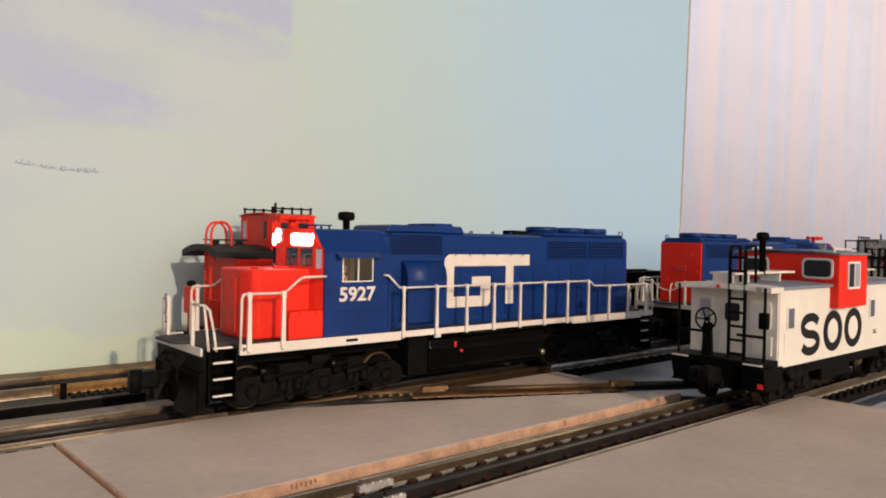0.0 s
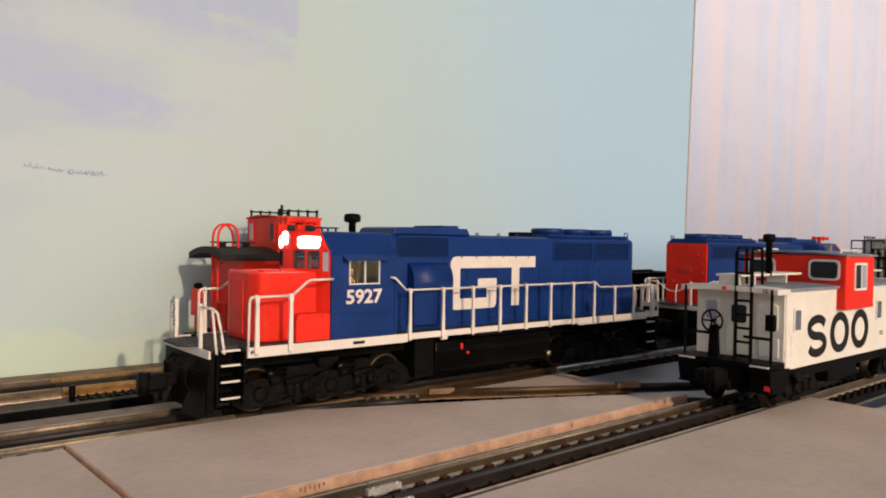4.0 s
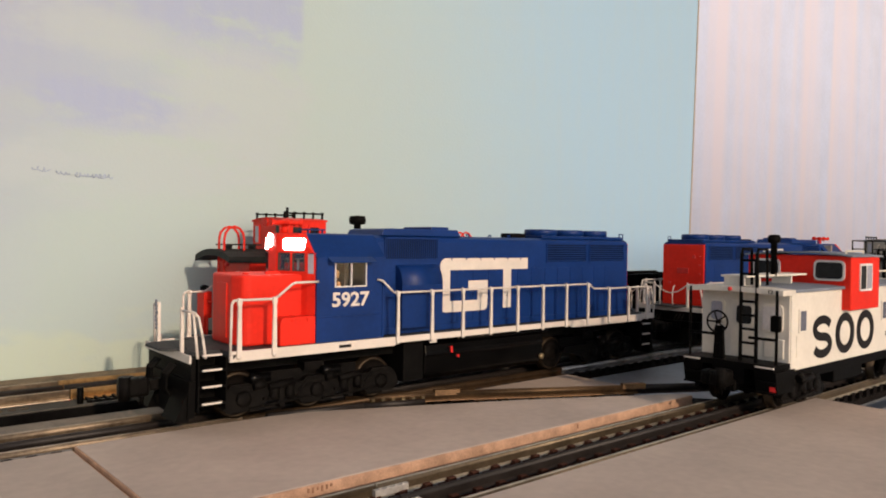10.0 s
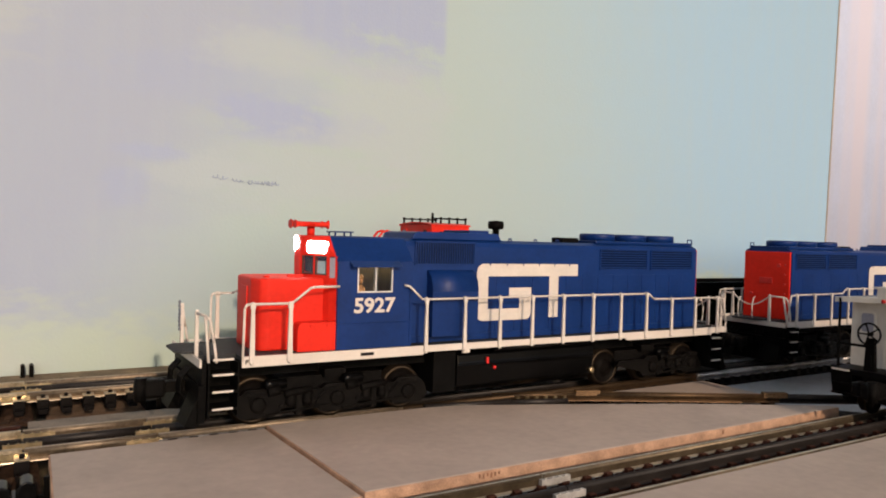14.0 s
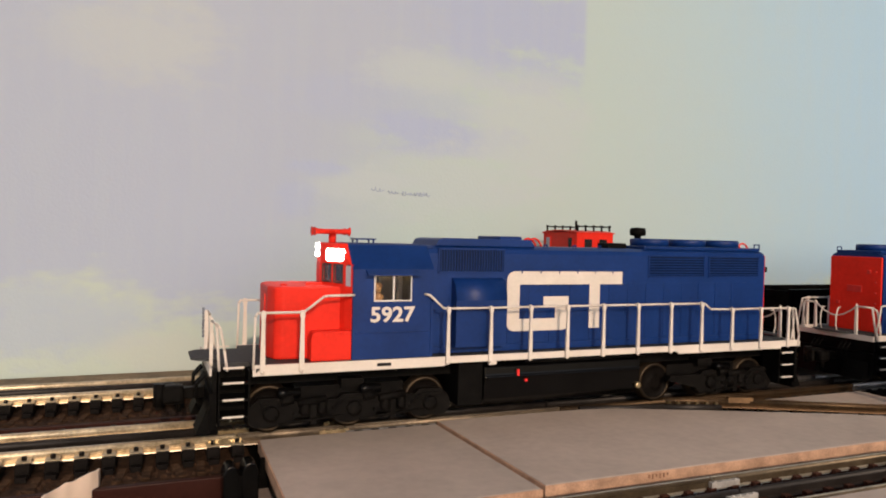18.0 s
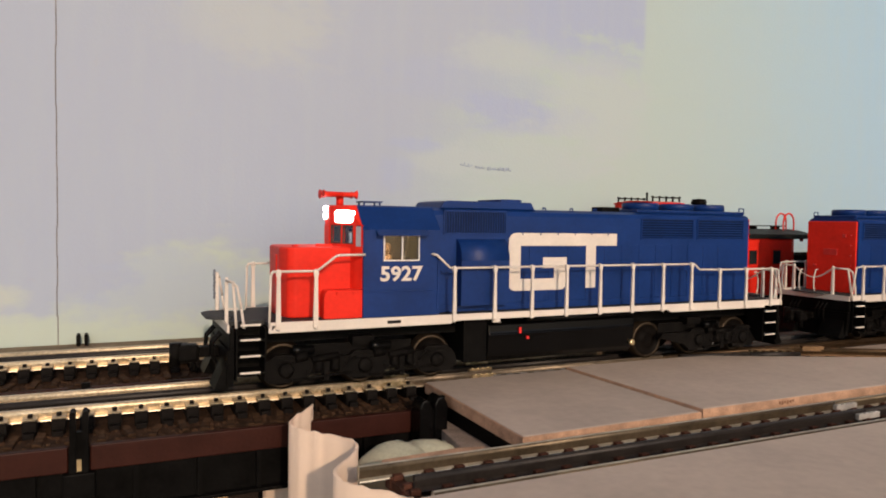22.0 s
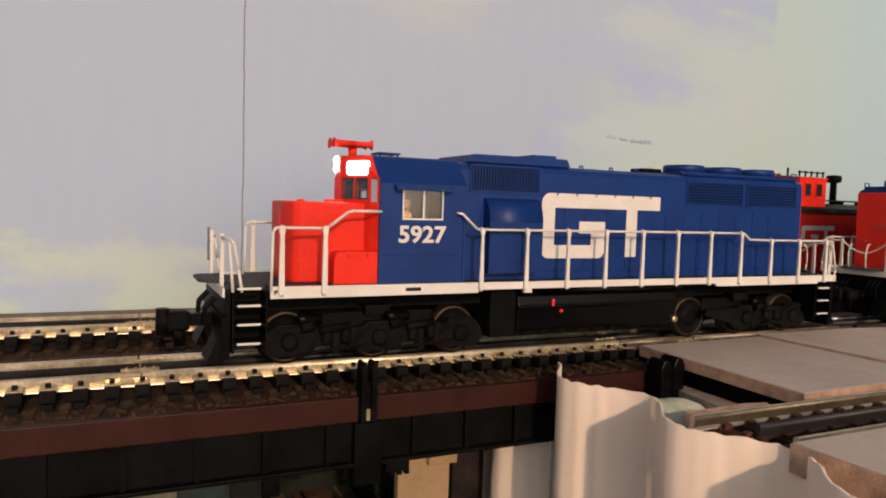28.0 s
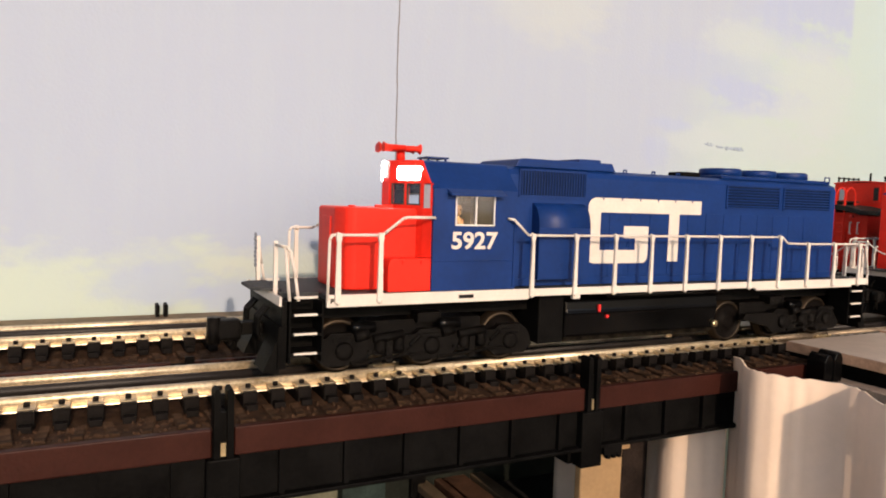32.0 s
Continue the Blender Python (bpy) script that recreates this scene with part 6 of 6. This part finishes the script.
    bm = bmesh.new()
    lathe(bm, [(0.0019, 0), (0.0019, 0.0200), (0.0034, 0.0204), (0.0038, 0.0230), (0.0032, 0.0248), (0.001, 0.0252)], (0.027, -0.006, 0.0740), "z", 14)
    part("stove_pipe", bm, M_BLACK, car, "black stove pipe with a cap")
    # end platforms
    for e, x in ((-1, 0.005), (1, X1 - 0.005)):
        xp, xo = x + e * 0.0150, x + e * 0.0195
        end = part("end_wall", boxes((min(x, x + e * 0.0008), max(x, x + e * 0.0008), -H + 0.001, H - 0.001, 0.0272, 0.0672)), M_CREAM, car, "cream end wall")
        part("door", boxes((x - 0.0016, x + 0.0016, -0.0075, 0.0075, 0.0276, 0.0610), bevel=0.0004), M_CREAM, end, "cream end door")
        for ya, yb, za, zb in ((-0.0050, 0.0040, 0.0470, 0.0575), (-0.0215, -0.0115, 0.0450, 0.0580), (0.0130, 0.0200, 0.0480, 0.0590)):
            fr = part("window_frame", rounded_plate("x", x, 0.0018, ya - 0.0014, yb + 0.0014, za - 0.0014, zb + 0.0014, 0.0026), M_CREAM, end)
            part("window_pane", rounded_plate("x", x, 0.0021, ya, yb, za, zb, 0.0016), M_DARKGLASS if -0.01 < ya < 0 else M_PANEB if ya > 0 else M_PANEW, end, "end window pane")
        part("kick_panel", boxes((x - 0.0014, x + 0.0014, -0.0235, -0.0120, 0.0290, 0.0400), bevel=0.0005), M_CREAM, end)
        part("platform", boxes((min(x, xo), max(x, xo), -0.0265, 0.0265, 0.0240, 0.0272)), M_BLACK, car, "black end platform")
        for y in (-0.0258, 0.0258):
            bm = bmesh.new()
            rod(bm, (xp, y, 0.0260), (xp, y, 0.0680), 0.0008, 6)
            rod(bm, (xp, y, 0.0410), (xp, y * 0.4, 0.0410), 0.0009, 6)
            part("end_railing", bm, M_BLACK, car, "black end railing")
        part("ladder", made(ladder, xp - e * 0.0008, -0.0140, -0.0050, 0.0262, 0.0880, 8, 0.0010), M_BLACK, car, "black end ladder")
        bm = bmesh.new()
        tube(bm, [(xp - e * 0.0008, -0.0140, 0.0880), (xp - e * 0.002, -0.0140, 0.0905), (x + e * 0.003, -0.0140, 0.0905), (x + e * 0.002, -0.0140, 0.0700)], 0.0008, 6)
        tube(bm, [(xp - e * 0.0008, -0.0050, 0.0880), (xp - e * 0.002, -0.0050, 0.0905), (x + e * 0.003, -0.0050, 0.0905), (x + e * 0.002, -0.0050, 0.0700)], 0.0008, 6)
        part("ladder_hoop", bm, M_BLACK, car)
        bm = bmesh.new()
        prism(bm, [(0.0040, 0.0264), (0.0105, 0.0264), (0.0095, 0.0460), (0.0050, 0.0460)], xp - 0.0012, xp + 0.0012, "x")
        box(bm, xp - 0.0016, xp + 0.0016, 0.0060, 0.0085, 0.0290, 0.0360)
        part("brake_stand", bm, M_BLACK, car, "black hand-brake stand")
        bm = bmesh.new()
        n = 20
        ring = [(xp + e * 0.0030, 0.0070 + 0.0062 * math.cos(k * math.tau / n), 0.0485 + 0.0062 * math.sin(k * math.tau / n)) for k in range(n + 1)]
        tube(bm, ring, 0.0006, 5)
        for k in range(5):
            a = k * math.tau / 5
            rod(bm, (xp + e * 0.0030, 0.0070, 0.0485), (xp + e * 0.0030, 0.0070 + 0.0062 * math.cos(a), 0.0485 + 0.0062 * math.sin(a)), 0.0005, 5)
        rod(bm, (xp, 0.0070, 0.0485), (xp + e * 0.0034, 0.0070, 0.0485), 0.0012, 8)
        part("brake_wheel", bm, M_BLACK, car, "black spoked brake wheel")
        for y in (-0.0250,):
            part("marker_lamp", boxes((xp - 0.0018, xp + 0.0018, y - 0.0030, y + 0.0022, 0.0455, 0.0545), bevel=0.0008), M_BLACK, car, "black marker lamp")
        part("end_light", made(lathe, [(0.0012, 0), (0.0012, e * 0.0008), (0.0006, e * 0.0011)], (x + e * 0.0150, 0.0012, 0.0676), "x", 10), M_RED2, car, "small dark red end light")
        letters("12", 0.0030, M_INK, "end_number", car, pose(x + e * 0.0151, e * 0.0205, 0.0661, 90, 0, -90 if e < 0 else 90), 0.00005)["label"] = "small black painted number"
        for s in (-1, 1):
            bm = bmesh.new()
            ya, yb = sorted((s * 0.0160, s * 0.0272))
            xs = sorted((xo - e * 0.0004, x - e * 0.004))
            for z in (0.0125, 0.0185):
                box(bm, xs[0], xs[1], ya, yb, z - 0.001, z)
            for y0 in (ya, yb):
                prism(bm, [(xo, 0.0240), (x - e * 0.004, 0.0240), (x - e * 0.002, 0.0115), (xo - e * 0.003, 0.0115)], y0 - 0.0005, y0 + 0.0005, "y")
            prism(bm, [(xo - e * 0.0002, 0.0240), (xo - e * 0.0012, 0.0240), (xo - e * 0.0040, 0.0125), (xo - e * 0.0030, 0.0125)], ya, yb, "y")
            part("steps", bm, M_BLACK, car, "black steps")
            part("step_edge", boxes((xo - 0.0006, xo + 0.0006, min(s * 0.0165, s * 0.0268), max(s * 0.0165, s * 0.0268), 0.0256, 0.0265)), M_WHITE, car, "white step edge")
        part("hose_valve", boxes((xo - 0.001 - e * 0.0032, xo + 0.001 - e * 0.0032, -0.0268, -0.0235, 0.0130, 0.0158)), M_REDLED, car, "small red fitting")
    for x0, x1 in ((-0.0150, 0.004), (X1 - 0.004, X1 + 0.0150)):
        part("draft_gear", boxes((x0, x1, -0.0052, 0.0052, 0.0100, 0.0167), bevel=0.0010), M_TRUCK, car, "black coupler housing")
    coupler(car, -0.0090, -1)
    coupler(car, X1 + 0.0090, 1)
    part("underbody_box", boxes((0.075, 0.120, -0.022, -0.008, 0.0075, 0.0168), (0.080, 0.110, 0.010, 0.022, 0.0075, 0.0168), bevel=0.0006), M_BLACK, car, "black underbody boxes")
    wheel_pair_truck(car, 0.024)
    wheel_pair_truck(car, X1 - 0.024)
    return car


M_DARKGLASS = mat("dark_glass", (0.020, 0.022, 0.024), 0.12, vary=0.2, size=40)
M_ENDPANE = mat("dusky_pane", (0.11, 0.12, 0.16), 0.15, vary=0.15, size=40)
CREAM_CAR = white_caboose()
CREAM_CAR.matrix_basis = pose(0.2895, -0.1605, 0, 0, 0, 0)
tagged(CREAM_CAR, "cream caboose with a red cupola and big black lettering", "caboose")


def red_caboose(paint=M_RED, roof_m=M_ROOFB, mark=True):
    """Cupola caboose; body from x = 0."""
    car = empty("caboose")
    H, X1 = 0.0268, 0.182
    body = part("body", boxes((-0.0085 if mark else 0.0, X1, -H, H, 0.0215, 0.0745), bevel=0.0004), paint, car, "red body" if mark else "grey body")
    roof = part("roof", roof_shape(0.0292, 0.0768, 0.0815, 0.0042, -0.0235, X1 + 0.0235), roof_m, car, "black curved roof")
    for xa, xb in ((0.056, 0.198), (-0.018, 0.010)):
        part("roof_walk", boxes((xa, xb, -0.006, 0.006, 0.0838, 0.0848)), roof_m, roof, "black roof walk")
    for x in (-0.012, 0.005, 0.07, 0.10, 0.13, 0.16, 0.19):
        part("bracket", boxes((x, x + 0.0012, -0.005, 0.005, 0.0800, 0.0838)), roof_m, roof)
    ca, cb = (0.0175, 0.0505) if mark else (0.0120, 0.0530)
    cup = part("cupola", boxes((ca, cb, -0.0245, 0.0245, 0.0770, 0.1022), bevel=0.0005), paint, car, "square cupola")
    part("cupola_roof", roof_shape(0.0252, 0.1022, 0.1040, 0.0010, ca - 0.0008, cb + 0.0008), paint, cup)
    for s in (-1, 1):
        for xa in (ca + 0.0050, cb - 0.0145):
            fr = part("window_frame", boxes((xa, xa + 0.0095, s * 0.0245 - 0.0006, s * 0.0245 + 0.0006, 0.0855, 0.0985)), paint, cup)
            part("window_pane", boxes((xa + 0.0014, xa + 0.0081, s * 0.0245 - 0.0009, s * 0.0245 + 0.0009, 0.0870, 0.0970)), M_DARKGLASS, fr, "dark window pane")
        for xe in (ca, cb):
            part("window_frame", boxes((xe - 0.0006, xe + 0.0006, min(s * 0.0128, s * 0.0198), max(s * 0.0128, s * 0.0198), 0.0845, 0.0990)), paint, cup)
            part("window_pane", boxes((xe - 0.0009, xe + 0.0009, min(s * 0.0140, s * 0.0186), max(s * 0.0140, s * 0.0186), 0.0860, 0.0978)), M_PANEB if s > 0 else M_DARKGLASS, cup, "narrow window pane")
        bm = bmesh.new()
        rod(bm, (ca + 0.001, s * 0.022, 0.1066), (cb - 0.001, s * 0.022, 0.1066), 0.0006, 6)
        for k in range(5):
            xk = ca + 0.002 + (cb - ca - 0.004) * k / 4
            rod(bm, (xk, s * 0.022, 0.1030), (xk, s * 0.022, 0.1078), 0.0008, 6)
            lathe(bm, [(0.0005, -0.0006), (0.0013, -0.0004), (0.0013, 0.0004), (0.0005, 0.0006)], (xk, s * 0.022, 0.1070), "z", 8)
        part("cupola_rail", bm, M_BLACK, cup, "black rail on the cupola roof")
        for xa in (0.085, 0.125, 0.155):
            fr = part("window_frame", boxes((xa, xa + 0.0130, s * H - 0.0006, s * H + 0.0006, 0.0480, 0.0640)), paint, body)
            part("window_pane", boxes((xa + 0.0018, xa + 0.0112, s * H - 0.0009, s * H + 0.0009, 0.0497, 0.0622)), M_DARKGLASS, fr, "dark window pane")
        if mark:
            emblem(body, s, s * (H + 0.0001), 0.51, 0.0200, 0.0445, flip=(s > 0))
    rod_bm = bmesh.new()
    rod(rod_bm, (0.0325, 0, 0.1040), (0.0325, 0, 0.1115), 0.0010, 6)
    part("antenna", rod_bm, M_BLACK, cup, "thin black antenna")
    bm = bmesh.new()
    lathe(bm, [(0.0030, 0), (0.0028, 0.0230), (0.0062, 0.0236), (0.0068, 0.0268), (0.0060, 0.0296), (0.001, 0.0302)], (0.0925, 0.0, 0.0775), "z", 16)
    part("stove_pipe", bm, M_BLACK, car, "black stove pipe with a drum cap")
    part("sill", boxes((-0.0205, X1 + 0.0205, -0.0262, 0.0262, 0.0172, 0.0214), (0.005, X1 - 0.005, -0.010, 0.010, 0.0110, 0.0172)), M_BLACK, car, "black underframe")
    for e, x in ((-1, 0.0), (1, X1)):
        xp = x + e * 0.0195
        xw = -0.0085 if mark and e < 0 else x
        part("end_door", boxes((xw - 0.0012, xw + 0.0012, -0.0075, 0.0075, 0.0216, 0.0620)), paint, car)
        part("platform", boxes((min(x, xp), max(x, xp), -0.0262, 0.0262, 0.0215, 0.0232)), M_BLACK, car, "black end platform")
        for y in (-0.0255, 0.0255):
            bm = bmesh.new()
            rod(bm, (xp, y, 0.0200), (xp, y, 0.0450), 0.0008, 6)
            rod(bm, (xp, y * 0.62, 0.0200), (xp, y * 0.62, 0.0450), 0.0007, 6)
            rod(bm, (xp, y, 0.0448), (xp, y * 0.3, 0.0448), 0.0008, 6)
            part("end_railing", bm, paint, car, "red end railing" if mark else "grey end railing")
        bm = bmesh.new()
        for y in (-0.0120, -0.0035):
            hoop = [(xp, y, 0.0220), (xp, y, 0.0880)] + [(xp - e * 0.0070 * (1 - math.cos(math.pi * k / 6)) / 1.0, y, 0.0880 + 0.0085 * math.sin(math.pi * k / 6)) for k in range(1, 7)] + [(xp - e * 0.014, y, 0.0790)]
            tube(bm, hoop, 0.0008, 6)
        for k in range(8):
            rod(bm, (xp, -0.0120, 0.026 + 0.0078 * k), (xp, -0.0035, 0.026 + 0.0078 * k), 0.0007, 5)
        part("ladder", bm, paint, car, "red ladder curving over the roof")
        if mark:
            stand = part("brake_stand", boxes((xp - 0.0030, xp + 0.0030, 0.0150, 0.0275, 0.0330, 0.0515), (xp - 0.0012, xp + 0.0012, 0.0190, 0.0235, 0.0215, 0.0330), bevel=0.0005), paint, car, "red hand-brake housing")
            part("brake_knob", made(lathe, [(0.0010, 0), (0.0030, 0.0008), (0.0032, 0.0030), (0.0014, 0.0042)], (xp, 0.0215, 0.0516), "z", 12), M_BLACK, stand, "black brake knob")
        part("marker_lamp", made(lathe, [(0.0014, 0), (0.0014, e * 0.0018), (0.0008, e * 0.0022)], (x + e * 0.0200, -0.0200, 0.0715), "x", 10), M_REDLED, car, "red marker lamp")
    if mark:
        for y in (-0.0190, -0.0120):
            part("grab_iron", made(tube, [(-0.0085, y, 0.0560), (-0.0105, y, 0.0560), (-0.0105, y, 0.0660), (-0.0085, y, 0.0660)], 0.0006, 5), M_WHITE, car, "white grab iron")
    else:
        bm = bmesh.new()
        for y in (-0.012, 0.012):
            tube(bm, [(-0.015, y, 0.0230), (-0.015, y, 0.1010), (-0.060, y, 0.1010), (-0.060, y, 0.0230)], 0.0009, 6)
            tube(bm, [(-0.015, y, 0.0900), (-0.060, y, 0.0900)], 0.0008, 6)
        for k in range(4):
            rod(bm, (-0.015 - 0.015 * k, -0.012, 0.1010), (-0.015 - 0.015 * k, 0.012, 0.1010), 0.0008, 6)
        box(bm, -0.0620, -0.0130, -0.0240, 0.0240, 0.0200, 0.0232)
        part("end_frame", bm, M_BLACK, car, "black end frame and platform")
    coupler(car, -0.015 if mark else -0.058, -1)
    coupler(car, X1 + 0.015, 1)
    wheel_pair_truck(car, 0.030)
    wheel_pair_truck(car, X1 - 0.030)
    return car


RED_CAR = red_caboose()
RED_CAR.matrix_basis = pose(0.1025, 0.101, 0.004)
tagged(RED_CAR, "red caboose with a black roof and railed cupola", "caboose")
OLIVE_CAR = red_caboose(M_OLIVE, M_ROOFB, False)
OLIVE_CAR.matrix_basis = pose(0.985, 0, 0)
tagged(OLIVE_CAR, "olive-grey caboose coupled behind the locomotives", "caboose", "coupled train")


def gondola():
    """A low open car with ribbed sides."""
    car = empty("gondola_car")
    part("floor", boxes((0, 0.30, -0.0260, 0.0260, 0.0205, 0.0235), (-0.004, 0.304, -0.010, 0.010, 0.0130, 0.0205)), M_BLACK, car, "black floor")
    for s in (-1, 1):
        side = part("side", boxes((0, 0.30, min(s * 0.0255, s * 0.0270), max(s * 0.0255, s * 0.0270), 0.0205, 0.0560), (0, 0.30, min(s * 0.0252, s * 0.0284), max(s * 0.0252, s * 0.0284), 0.0548, 0.0575)), M_BLACK, car, "black ribbed side")
        for k in range(13):
            part("rib", boxes((0.004 + k * 0.0242, 0.0062 + k * 0.0242, min(s * 0.0270, s * 0.0282), max(s * 0.0270, s * 0.0282), 0.0215, 0.0547)), M_BLACK, side)
    for x in (0.0, 0.2988):
        part("end", boxes((x, x + 0.0012, -0.0254, 0.0254, 0.0236, 0.0560)), M_BLACK, car, "black end")
    coupler(car, -0.002, -1)
    coupler(car, 0.302, 1)
    wheel_pair_truck(car, 0.036)
    wheel_pair_truck(car, 0.264)
    return car


GONDOLA = gondola()
GONDOLA.matrix_basis = pose(0.337, 0.101, 0.004)
tagged(GONDOLA, "black open gondola car standing behind the red caboose", "gondola car")


def run_at(t):
    for (a, s), (b, r) in zip(RUN, RUN[1:]):
        if a <= t <= b:
            return s + (r - s) * (t - a) / (b - a)
    return RUN[-1][1]


def motions():
    """The train creeps along its track and its wheels turn with it."""
    walk(LOCO, [(t, pose(s, 0, 0)) for t, s in RUN])
    walk(REAR, [(t, pose(0.888 + s, 0, 0, 0, 0, 180)) for t, s in RUN])
    walk(OLIVE_CAR, [(t, pose(0.985 + s, 0, 0)) for t, s in RUN])
    times = [0.0, 9.0] + [9.5 + 0.5 * k for k in range(46)]
    for thing, sense in ((LOCO, 1), (REAR, -1), (OLIVE_CAR, 1)):
        for ob in thing.children_recursive:
            if ob.name.startswith("wheelset"):
                x, y, z = ob.location
                walk(ob, [(t, pose(x, y, z, 0, math.degrees(sense * run_at(t) / z), 0)) for t in times])


motions()
